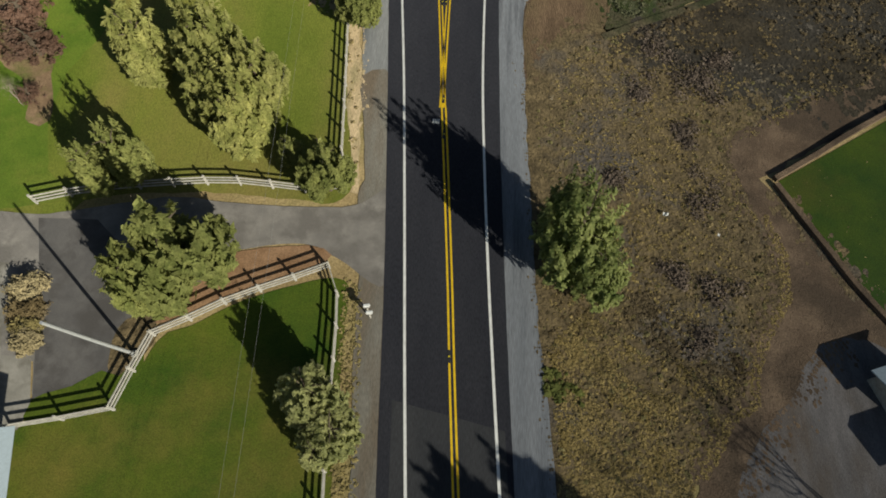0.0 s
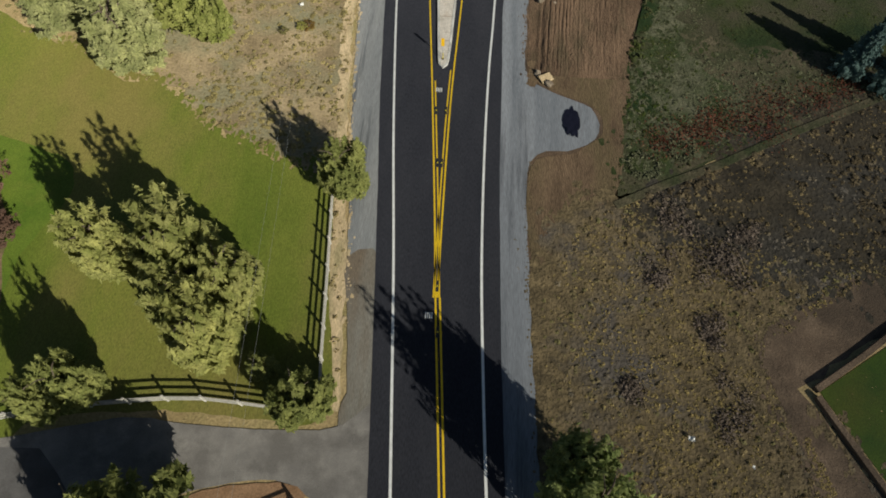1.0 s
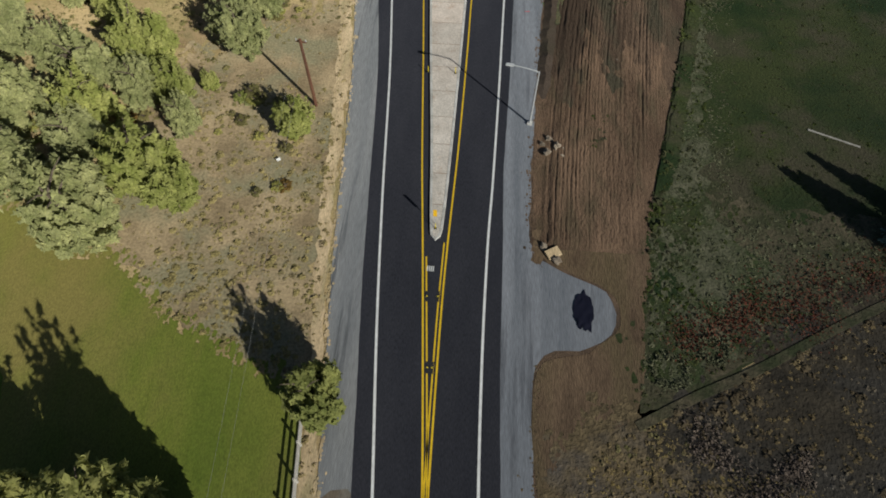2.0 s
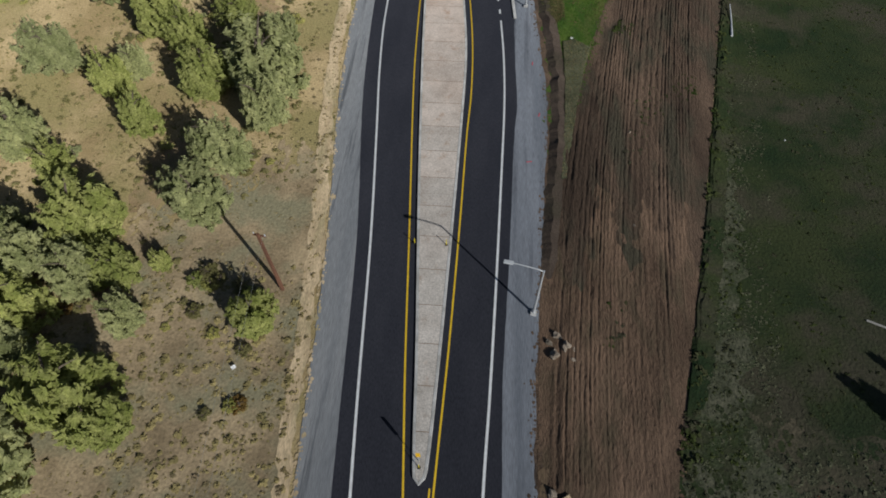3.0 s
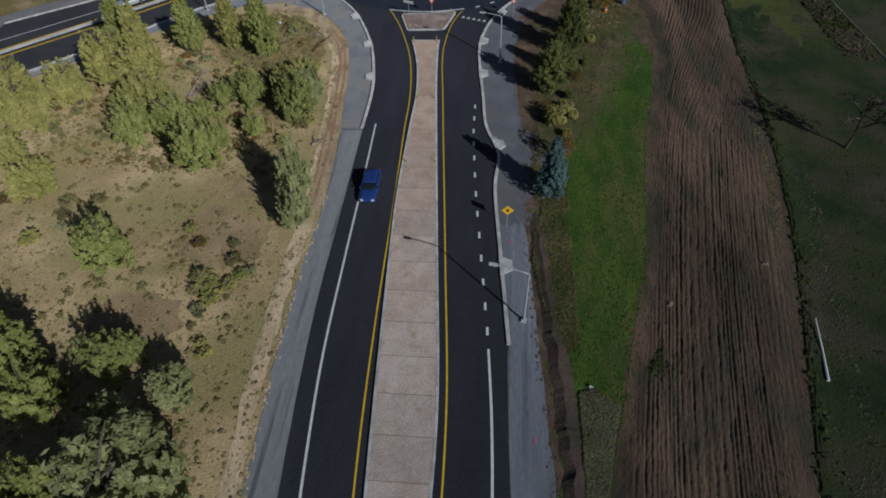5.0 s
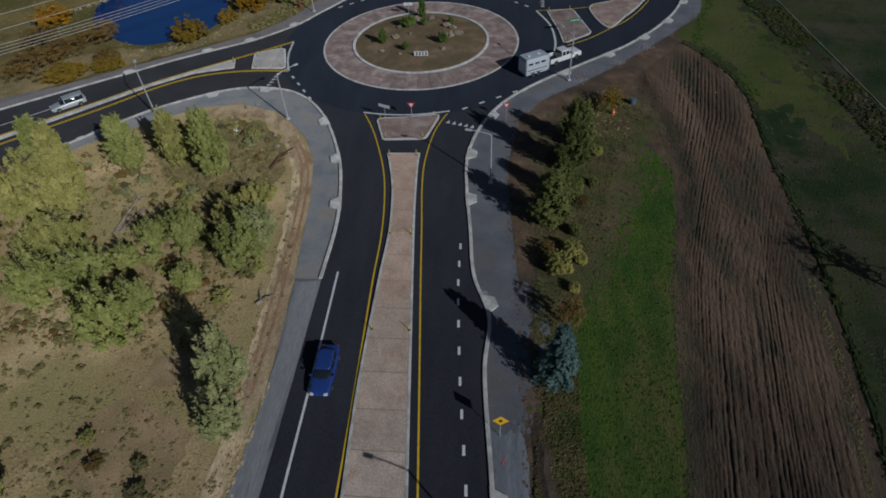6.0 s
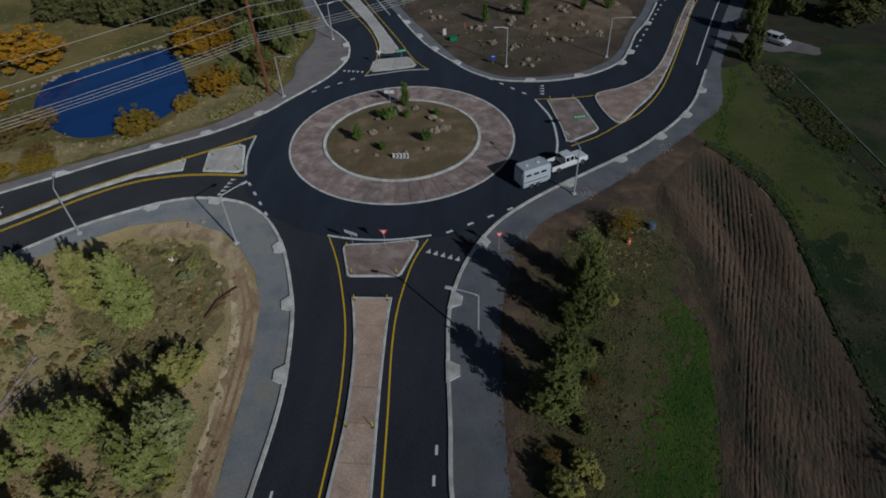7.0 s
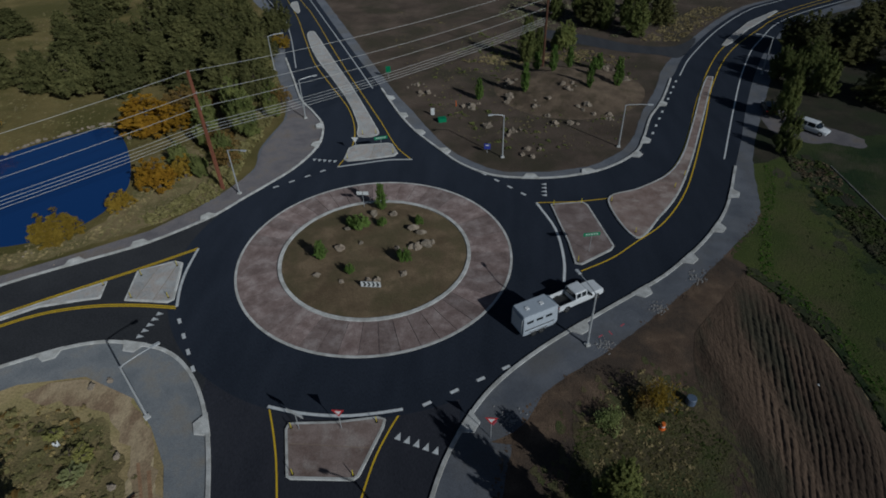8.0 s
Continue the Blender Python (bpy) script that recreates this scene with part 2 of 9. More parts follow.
SLAB_MEDIAN = material("stamped_median_concrete", (0.4241, 0.3866, 0.3492), (0.5499, 0.5081, 0.4671), 0.55, 8, 0.85, 0.35, 0.012, patch=(0.3914, 0.3102, 0.2488), patch_scale=0.7, patch_edge=(0.58, 0.74), spread=(0.34, 0.66), objects=0.09)


def tint_northwards(mat, tint, start, end):
    """A later pour of browner concrete: the tint grows along the island, unevenly."""
    nt = mat.node_tree
    node, link = nt.nodes.new, nt.links.new
    shader = nt.nodes["Principled BSDF"]
    colour = shader.inputs["Base Color"].links[0].from_socket
    where, apart, drift, add, span, mix = (node("ShaderNode" + k) for k in ("NewGeometry", "SeparateXYZ", "TexNoise", "Math", "MapRange", "Mix"))
    drift.inputs["Scale"].default_value, drift.inputs["Detail"].default_value = 0.16, 4.0
    add.operation = "MULTIPLY_ADD"
    add.inputs[1].default_value = 50.0
    span.inputs["From Min"].default_value, span.inputs["From Max"].default_value = start + 25, end + 25
    mix.data_type, mix.blend_type = "RGBA", "MULTIPLY"
    mix.inputs["B"].default_value = (*tint, 1)
    link(where.outputs["Position"], apart.inputs[0])
    link(where.outputs["Position"], drift.inputs["Vector"])
    link(drift.outputs["Fac"], add.inputs[0])
    link(apart.outputs["Y"], add.inputs[2])
    link(add.outputs[0], span.inputs["Value"])
    link(span.outputs["Result"], mix.inputs["Factor"])
    link(colour, mix.inputs["A"])
    link(mix.outputs["Result"], shader.inputs["Base Color"])


tint_northwards(SLAB_MEDIAN, (0.84, 0.67, 0.57), 70, 150)
SLAB_RED = material("rose_stamped_concrete", (0.170, 0.117, 0.100), (0.276, 0.212, 0.191), 0.5, 12, 0.85, 0.35, 0.015, patch=(0.340, 0.289, 0.264), patch_scale=0.55, patch_edge=(0.5, 0.7), objects=0.10)
SLAB_MAUVE = material("mauve_stamped_concrete", (0.155, 0.112, 0.104), (0.264, 0.205, 0.194), 0.6, 10, 0.85, 0.35, 0.015, patch=(0.300, 0.250, 0.240), patch_scale=0.6, patch_edge=(0.52, 0.70), objects=0.15)
SLAB_GREY = material("grey_stamped_concrete", (0.2720, 0.2673, 0.2646), (0.3680, 0.3645, 0.3612), 0.5, 12, 0.85, 0.35, 0.015, patch=(0.3360, 0.2997, 0.2772), patch_scale=0.8, objects=0.06)
WHITE_PAINT = material("white_road_paint", (0.62, 0.62, 0.61), (0.78, 0.78, 0.77), 2.0, 30, 0.7, 0.1, 0.004)
YELLOW_PAINT = material("yellow_road_paint", (0.66, 0.42, 0.012), (0.82, 0.54, 0.022), 2.0, 30, 0.7, 0.1, 0.004)
STEEL = material("galvanised_steel", (0.50, 0.51, 0.52), (0.60, 0.61, 0.62), 4, 30, 0.45, 0.05, 0.004, 0.35)
LAMP_GREY = plain("lamp_head_grey", (0.55, 0.56, 0.57), 0.5)
LENS = plain("lamp_lens", (0.6, 0.6, 0.58), 0.2)
WOOD = material("weathered_fence_wood", (0.30, 0.285, 0.26), (0.44, 0.42, 0.39), 3, 25, 0.85, 0.3, 0.01, objects=0.1)
POLE_WOOD = material("red_brown_pole_wood", (0.085, 0.040, 0.024), (0.15, 0.072, 0.042), 2, 20, 0.85, 0.4, 0.01, stretch=(1, 1, 0.1))
BARK = material("bark", (0.075, 0.058, 0.042), (0.15, 0.12, 0.09), 3, 20, 0.95, 0.6, 0.02, stretch=(1, 1, 0.25))
BARE = material("bare_twigs", (0.20, 0.155, 0.125), (0.36, 0.30, 0.26), 2, 20, 0.95, 0.3, 0.01)
ROCK = material("tan_boulder_stone", (0.1920, 0.1520, 0.1160), (0.3360, 0.2800, 0.2240), 1.5, 9, 0.9, 0.8, 0.05, objects=0.2)
WATER = bpy.data.materials.new("pond_water")
WATER.use_nodes = True
WATER_BSDF = WATER.node_tree.nodes["Principled BSDF"]
# the blue of the reflected sky is put into the base colour
WATER_BSDF.inputs["Base Color"].default_value = (0.014, 0.058, 0.215, 1)
WATER_BSDF.inputs["Roughness"].default_value = 0.06
WATER_RIPPLE = WATER.node_tree.nodes.new("ShaderNodeTexNoise")
WATER_RIPPLE.inputs["Scale"].default_value = 2.0
WATER_BUMP = WATER.node_tree.nodes.new("ShaderNodeBump")
WATER_BUMP.inputs["Strength"].default_value, WATER_BUMP.inputs["Distance"].default_value = 0.05, 0.02
WATER.node_tree.links.new(WATER_RIPPLE.outputs["Fac"], WATER_BUMP.inputs["Height"])
WATER.node_tree.links.new(WATER_BUMP.outputs["Normal"], WATER_BSDF.inputs["Normal"])
BLACK = plain("black_rubber", (0.02, 0.02, 0.02), 0.7)
GLASS_DARK = plain("tinted_car_glass", (0.015, 0.02, 0.025), 0.06, spec=0.8)
CAR_BLUE = plain("blue_car_paint", (0.035, 0.075, 0.30), 0.22, 0.25)
CAR_WHITE = plain("white_car_paint", (0.72, 0.73, 0.74), 0.3)
CAR_SILVER = plain("silver_car_paint", (0.50, 0.54, 0.55), 0.3, 0.2)
CAR_DARK = plain("dark_car_paint", (0.025, 0.027, 0.032), 0.3)
TRAILER_WHITE = plain("white_trailer_sheet", (0.46, 0.50, 0.55), 0.45)
CHROME = plain("bright_metal", (0.6, 0.6, 0.6), 0.25, 0.9)
RED_LAMP = plain("red_lamp_plastic", (0.45, 0.02, 0.02), 0.3)
HEADLAMP = plain("clear_lamp_plastic", (0.7, 0.72, 0.74), 0.15)
SIGN_WHITE = plain("white_sign_sheet", (0.78, 0.78, 0.77), 0.5)
SIGN_RED = plain("red_sign_sheet", (0.55, 0.03, 0.035), 0.5)
SIGN_GREEN = plain("green_sign_sheet", (0.015, 0.23, 0.10), 0.5)
SIGN_BLUE = plain("blue_sign_sheet", (0.04, 0.06, 0.35), 0.5)
SIGN_YELLOW = plain("yellow_sign_sheet", (0.85, 0.50, 0.01), 0.5)
BARREL_ORANGE = plain("orange_plastic", (0.75, 0.16, 0.02), 0.5)
DRUM_BLUE = plain("blue_plastic", (0.10, 0.13, 0.19), 0.5)
SIGN_BLACK = plain("black_sign_sheet", (0.02, 0.02, 0.02), 0.6)
ROOF_BLUE = plain("pale_metal_roofing", (0.42, 0.50, 0.56), 0.5)
WALL_PAINT = plain("pale_wall_boards", (0.45, 0.45, 0.43), 0.8)
WIRE = plain("aluminium_wire", (0.60, 0.59, 0.56), 0.6, 0.0)
THIN_WIRE = plain("weathered_wire", (0.30, 0.30, 0.29), 0.6)
TALL_POLE = material("red_stained_pole_wood", (0.130, 0.046, 0.026), (0.220, 0.085, 0.048), 2, 20, 0.85, 0.4, 0.01, stretch=(1, 1, 0.1))
SHADOW_BLOB = plain("dark_shadow_blob", (0.010, 0.010, 0.020), 0.35)
LEAF = {
    "olive": material("olive_leaves", (0.250, 0.269, 0.080), (0.464, 0.453, 0.173), 0.7, 8, 0.8, 0, island=0.22, objects=0.1, spec=0.15, thin=0.46),
    "juniper": material("juniper_sprays", (0.193, 0.219, 0.067), (0.375, 0.385, 0.138), 0.7, 8, 0.8, 0, island=0.22, objects=0.12, spec=0.15, thin=0.46),
    "grey": material("grey_green_sprays", (0.2698, 0.2904, 0.1198), (0.5167, 0.5167, 0.2553), 0.7, 8, 0.8, 0, island=0.22, objects=0.12, spec=0.15, thin=0.46),
    "yellow": material("yellow_green_sprays", (0.2684, 0.2990, 0.0765), (0.4732, 0.4790, 0.1754), 0.7, 8, 0.8, 0, island=0.22, objects=0.12, spec=0.15, thin=0.46),
    "pale": material("pale_yellow_sprays", (0.3296, 0.3240, 0.0904), (0.5576, 0.5177, 0.1918), 0.7, 8, 0.8, 0, island=0.22, objects=0.12, spec=0.15, thin=0.46),
    "wood": material("dark_wood_needles", (0.0924, 0.0963, 0.0360), (0.1995, 0.1926, 0.0760), 0.7, 8, 0.8, 0, island=0.22, objects=0.2, spec=0.15, thin=0.46),
    "green": material("broad_green_leaves", (0.166, 0.214, 0.071), (0.380, 0.408, 0.166), 0.7, 8, 0.8, 0, island=0.22, objects=0.1, spec=0.15, thin=0.46),
    "blue": material("blue_spruce_needles", (0.108, 0.180, 0.168), (0.216, 0.312, 0.294), 0.7, 8, 0.8, 0, island=0.22, objects=0.0, spec=0.15, thin=0.46),
    "orange": material("autumn_orange_leaves", (0.2880, 0.1530, 0.0144), (0.4914, 0.2822, 0.0279), 0.7, 8, 0.8, 0, island=0.22, objects=0.25, spec=0.15, thin=0.46),
    "gold": material("autumn_gold_leaves", (0.253, 0.165, 0.020), (0.407, 0.281, 0.044), 0.7, 8, 0.8, 0, island=0.22, objects=0.2, spec=0.15, thin=0.46),
    "brown": material("brown_autumn_leaves", (0.190, 0.122, 0.036), (0.310, 0.210, 0.074), 0.7, 8, 0.8, 0, island=0.22, objects=0.2, spec=0.15, thin=0.46),
    "fresh": material("fresh_green_needles", (0.105, 0.180, 0.036), (0.240, 0.330, 0.085), 0.7, 8, 0.8, 0, island=0.22, objects=0.1, spec=0.15, thin=0.46),
    "thicket": material("dull_green_leaves", (0.1313, 0.1586, 0.0483), (0.2825, 0.2952, 0.1012), 0.7, 8, 0.8, 0, island=0.22, objects=0.25, spec=0.15, thin=0.46),
    "scrub": material("olive_scrub_leaves", (0.200, 0.185, 0.070), (0.360, 0.320, 0.145), 0.7, 8, 0.8, 0, island=0.22, objects=0.2, spec=0.15, thin=0.46),
    "rust": material("rusty_leaves", (0.200, 0.115, 0.085), (0.310, 0.200, 0.155), 0.7, 8, 0.8, 0, island=0.22, objects=0.2, spec=0.15, thin=0.46),
}
SAGE = material("sagebrush_tufts", (0.1426, 0.1050, 0.0539), (0.2635, 0.2038, 0.1068), 0.25, 6, 0.9, 0, island=0.3, patch=(0.1674, 0.1477, 0.1254), patch_scale=0.12, patch_edge=(0.52, 0.64), spec=0.1)
THICKET_TUFT = material("dull_olive_tufts", (0.0792, 0.0726, 0.0286), (0.1650, 0.1364, 0.0594), 0.25, 6, 0.9, 0, island=0.25, patch=(0.0660, 0.0814, 0.0242), patch_scale=0.2, spec=0.1)
WEST_TUFT = material("olive_straw_tufts", (0.2100, 0.1762, 0.0736), (0.3465, 0.2821, 0.1242), 0.2, 6, 0.9, 0, island=0.25, spec=0.1)
DARK_TUFT = material("dark_twiggy_tufts", (0.0810, 0.0614, 0.0368), (0.1688, 0.1306, 0.0782), 0.25, 6, 0.9, 0, island=0.3, spec=0.1)
DEAD_SAGE = material("dead_sagebrush", (0.1276, 0.0998, 0.0810), (0.2378, 0.1872, 0.1514), 0.6, 6, 0.9, 0, island=0.25, spec=0.1)
STRAW = material("dry_straw_tufts", (0.193, 0.150, 0.069), (0.350, 0.281, 0.137), 0.3, 6, 0.9, 0, island=0.4, spec=0.1)
PALE_STRAW = material("pale_straw_tufts", (0.230, 0.190, 0.105), (0.420, 0.350, 0.205), 0.3, 6, 0.9, 0, island=0.3, spec=0.1)
GOLD_STRAW = material("golden_straw_tufts", (0.245, 0.185, 0.072), (0.430, 0.335, 0.150), 0.3, 6, 0.9, 0, island=0.3, patch=(0.170, 0.130, 0.055), patch_scale=0.3, patch_edge=(0.5, 0.64), spec=0.1)
OLIVE_TUFT = material("olive_tufts", (0.128, 0.118, 0.046), (0.247, 0.215, 0.100), 0.25, 6, 0.9, 0, island=0.3, patch=(0.190, 0.150, 0.085), patch_scale=0.2, spec=0.1)
STRIP_TUFT = material("bright_grass_tufts", (0.0352, 0.0900, 0.0088), (0.0913, 0.1438, 0.0231), 0.3, 6, 0.9, 0, island=0.3, spec=0.1)
GRASS_TUFT = material("green_grass_tufts", (0.034, 0.052, 0.010), (0.072, 0.086, 0.026), 0.15, 6, 0.9, 0, island=0.3, patch=(0.070, 0.066, 0.040), patch_scale=0.16, patch_edge=(0.46, 0.62), spec=0.1)
EDGE_TUFT = material("grey_green_edge_tufts", (0.0800, 0.0864, 0.0480), (0.1680, 0.1680, 0.0992), 0.3, 6, 0.9, 0, island=0.3, spec=0.1)
SAGE_GREEN = material("grey_green_sage_tufts", (0.1470, 0.1470, 0.0779), (0.2646, 0.2604, 0.1472), 0.25, 6, 0.9, 0, island=0.3, patch=(0.1813, 0.1575, 0.0997), patch_scale=0.3, spec=0.1)
YELLOW_POST = plain("yellow_reflector_plastic", (0.72, 0.58, 0.03), 0.5)
MARK_PINK = plain("pink_marking_paint", (0.55, 0.10, 0.13), 0.7)
PAPER = plain("white_paper", (0.78, 0.78, 0.76), 0.8)
RED_TUFT = material("red_brush_tufts", (0.0897, 0.0281, 0.0172), (0.1599, 0.0585, 0.0374), 0.5, 6, 0.9, 0, island=0.4, spec=0.1)


# ---- building tools ----
def catmull(points, step=0.8, closed=False):
    """A smooth line through a few plan points, cut at even steps."""
    p = [np.array(q, float) for q in points]
    n = len(p)
    out = []
    for i in range(n if closed else n - 1):
        a, b = p[i], p[(i + 1) % n]
        z = p[i - 1] if (i > 0 or closed) else 2 * a - b
        c = p[(i + 2) % n] if (i + 2 < n or closed) else 2 * b - a
        cuts = max(1, int(np.linalg.norm(b - a) / step))
        for k in range(cuts):
            u = k / cuts
            out.append(0.5 * (2 * a + (b - z) * u + (2 * z - 5 * a + 4 * b - c) * u * u + (3 * a - z - 3 * b + c) * u ** 3))
    if not closed:
        out.append(p[-1])
    return np.array(out)


def normals_2d(line, closed=False):
    d = np.roll(line, -1, 0) - np.roll(line, 1, 0) if closed else np.gradient(line, axis=0)
    d = d / np.maximum(np.linalg.norm(d, axis=1, keepdims=True), 1e-9)
    return np.stack([-d[:, 1], d[:, 0]], 1)


def solid(name, verts, faces, mat, parent=None, label="", smooth=False):
    me = bpy.data.meshes.new(name)
    me.from_pydata([tuple(map(float, v)) for v in verts], [], [tuple(int(i) for i in f) for f in faces])
    me.materials.append(mat)
    if smooth:
        me.polygons.foreach_set("use_smooth", [True] * len(me.polygons))
    me.update()
    ob = new(name, me)
    if parent:
        ob.parent = parent
    if label:
        ob["label"] = label
    return ob


def part(name, bm, mat, parent=None, label="", smooth=False):
    me = bpy.data.meshes.new(name)
    bmesh.ops.recalc_face_normals(bm, faces=bm.faces)
    bm.to_mesh(me)
    bm.free()
    me.materials.append(mat)
    if smooth:
        me.polygons.foreach_set("use_smooth", [True] * len(me.polygons))
    ob = new(name, me)
    if parent:
        ob.parent = parent
    if label:
        ob["label"] = label
    return ob


def empty(name, m, label, category, group="", kind=""):
    ob = new(name)
    ob.matrix_world = m
    return tagged(ob, label, category, group, kind)


def prism(outline, z0, z1, top_in=0.0):
    """A closed plan outline pulled up from z0 to z1, its top drawn in a little."""
    bm = bmesh.new()
    o = np.array(outline, float)
    area = 0.5 * np.sum(o[:, 0] * np.roll(o[:, 1], -1) - np.roll(o[:, 0], -1) * o[:, 1])
    if area < 0:
        o = o[::-1]
    inner = o + normals_2d(o, True) * top_in
    low = [bm.verts.new((x, y, z0)) for x, y in o]
    mid = [bm.verts.new((x, y, z1 - top_in)) for x, y in o] if top_in else low
    top = [bm.verts.new((x, y, z1)) for x, y in inner]
    n = len(o)
    for i in range(n):
        j = (i + 1) % n
        if top_in:
            bm.faces.new((low[i], low[j], mid[j], mid[i]))
        bm.faces.new((mid[i], mid[j], top[j], top[i]))
    bm.faces.new(top)
    return bm


def patch(name, points, z, mat, label, category="ground", jitter=0.25, step=0.8, smooth=True):
    """A flat piece of ground with an uneven edge."""
    line = catmull(points, step, True) if smooth else np.array(points, float)
    n = normals_2d(line, True)
    if jitter:
        line = line + n * np.array([[noise.noise(Vector((x * 0.7, y * 0.7, z * 50))) + 0.6 * noise.noise(Vector((x * 2.3, y * 2.3, 5)))] for x, y in line]) * jitter
    ob = solid(name, [(x, y, z) for x, y in line], [range(len(line))], mat)
    if ob.data.polygons[0].normal.z < 0:
        ob.data.flip_normals()
    return tagged(ob, label, category, kind="structure")


def band(name, points, width, z, mat, parent=None, height=0.0, step=0.8, closed=False, offset=0.0, label=""):
    """A strip of that width along a line, flat or with raised square shoulders."""
    line = catmull(points, step, closed)
    n = normals_2d(line, closed)
    a, b = line + n * (offset - width / 2), line + n * (offset + width / 2)
    m = len(line)
    verts, faces = [], []
    if height:
        c = min(0.02, width / 4)
        for p, q, w in zip(a, b, n):
            verts += [(*p, z), (*p, z + height - c), (*(p + w * c), z + height), (*(q - w * c), z + height), (*q, z + height - c), (*q, z)]
        k = 6
    else:
        for p, q in zip(a, b):
            verts += [(*p, z), (*q, z)]
        k = 2
    for i in range(m if closed else m - 1):
        j = (i + 1) % m
        for s in range(k - 1):
            faces.append((i * k + s, j * k + s, j * k + s + 1, i * k + s + 1))
    if height and not closed:
        faces += [range(k), range((m - 1) * k, m * k)]
    ob = solid(name, verts, faces, mat, parent, label)
    if k == 2 and ob.data.polygons[0].normal.z < 0:
        ob.data.flip_normals()
    return ob


def box(bm, size, at=(0, 0, 0), turn=(0, 0, 0), bevel=0.0, taper=1.0):
    made = bmesh.ops.create_cube(bm, size=1.0)["verts"]
    for v in made:
        s = taper if v.co.z > 0 else 1.0
        v.co = Vector((v.co.x * size[0] * s, v.co.y * size[1] * s, v.co.z * size[2]))
    if bevel:
        edges = list({e for v in made for e in v.link_edges})
        made = list({v for f in bmesh.ops.bevel(bm, geom=edges, offset=bevel, segments=2, affect="EDGES")["faces"] for v in f.verts} | {v for v in made if v.is_valid})
    bmesh.ops.transform(bm, matrix=pose(*at, *turn), verts=[v for v in made if v.is_valid])
    return bm


def tube(bm, path, radii, sides=8):
    """A tapering round limb along a path."""
    rings = []
    path = [Vector(p) for p in path]
    for i, (p, r) in enumerate(zip(path, radii)):
        d = (path[min(i + 1, len(path) - 1)] - path[max(i - 1, 0)]).normalized()
        q = d.to_track_quat("Z", "Y")
        rings.append([bm.verts.new(p + q @ Vector((r * math.cos(2 * math.pi * k / sides), r * math.sin(2 * math.pi * k / sides), 0))) for k in range(sides)])
    for a, b in zip(rings, rings[1:]):
        for k in range(sides):
            bm.faces.new((a[k], a[(k + 1) % sides], b[(k + 1) % sides], b[k]))
    bm.faces.new(rings[0][::-1])
    bm.faces.new(rings[-1])
    return bm


def inside(points, outline):
    o = np.array(outline, float)
    x, y = points[:, 0], points[:, 1]
    hit = np.zeros(len(points), bool)
    for (x0, y0), (x1, y1) in zip(o, np.roll(o, -1, 0)):
        cross = ((y0 > y) != (y1 > y)) & (x < (x1 - x0) * (y - y0) / (y1 - y0 + 1e-12) + x0)
        hit ^= cross
    return hit


def sheet_of_quads(name, centres, normals, sizes, rng, mat, parent=None, label="", long=1.6, along=None):
    """Many small leaf-like quads, each facing about its normal."""
    n = len(centres)
    spin = rng.normal(size=(n, 3))
    normals = normals / np.maximum(np.linalg.norm(normals, axis=1, keepdims=True), 1e-9)
    t = np.cross(normals, spin) if along is None else along - normals * (along * normals).sum(1, keepdims=True)
    t /= np.maximum(np.linalg.norm(t, axis=1, keepdims=True), 1e-9)
    b = np.cross(normals, t)
    t, b = t * sizes[:, None] * long / 2, b * sizes[:, None] / 2
    v = np.stack([centres - t, centres - b * 0.9, centres + t, centres + b * 0.9], 1).reshape(-1, 3)
    me = bpy.data.meshes.new(name)
    me.vertices.add(4 * n)
    me.vertices.foreach_set("co", v.ravel())
    me.loops.add(4 * n)
    me.loops.foreach_set("vertex_index", np.arange(4 * n))
    me.polygons.add(n)
    me.polygons.foreach_set("loop_start", np.arange(0, 4 * n, 4))
    me.polygons.foreach_set("loop_total", np.full(n, 4))
    me.materials.append(mat)
    me.update()
    me.validate()
    ob = new(name, me)
    if parent:
        ob.parent = parent
    if label:
        ob["label"] = label
    return ob


# ---- the plan: ground, roads and islands ----
CENTRE = np.array((-8.6, 192.9))
APRON_OUT, APRON_IN, RING = 15.6, 10.5, 22.4

# kerb and road edges, each from the south or west on
ASPH_W = [(1.0, -45), (-1.6, -15), (-3.0, 1), (-3.9, 14), (-4.9, 26), (-6.3, 41.5), (-7.6, 55), (-9.3, 77), (-11.4, 94), (-12.3, 104),
          (-12.9, 115), (-13.0, 125), (-13.2, 141)]
KERB_SW = [(-13.3, 141), (-13.3, 148), (-13.8, 153), (-15.2, 160), (-17.9, 167.3), (-20.6, 172.2), (-23.4, 175.4), (-26.4, 177.3), (-30.2, 178.0),
           (-33.4, 177.9), (-37.0, 176.6), (-43.0, 173.0), (-47.6, 168.8), (-54.0, 161.6), (-75.0, 140.0)]
ASPH_E = [(9.5, -45), (6.6, -8), (5.4, 10), (4.7, 24), (4.4, 31), (4.0, 46), (4.0, 56), (3.9, 65), (4.3, 77), (4.6, 91), (4.9, 96), (4.7, 102), (4.5, 110)]
KERB_SE = [(4.6, 111.3), (3.7, 122), (3.0, 131), (3.3, 136.8), (1.7, 142), (1.1, 148.5), (0.5, 154.5), (0.2, 160.5), (0.9, 165.6), (2.4, 170), (5.0, 174.7),
           (9.6, 179.6), (16.3, 185.1), (20.2, 188.2), (24.0, 191.5), (29.3, 197.5), (33.6, 204.3), (37.7, 214.4)]
EDGE_ES = [(37.7, 214.4), (41.0, 222.5), (46.0, 235.5), (52.5, 250.5), (60.0, 264.5), (74.0, 283), (112, 312)]
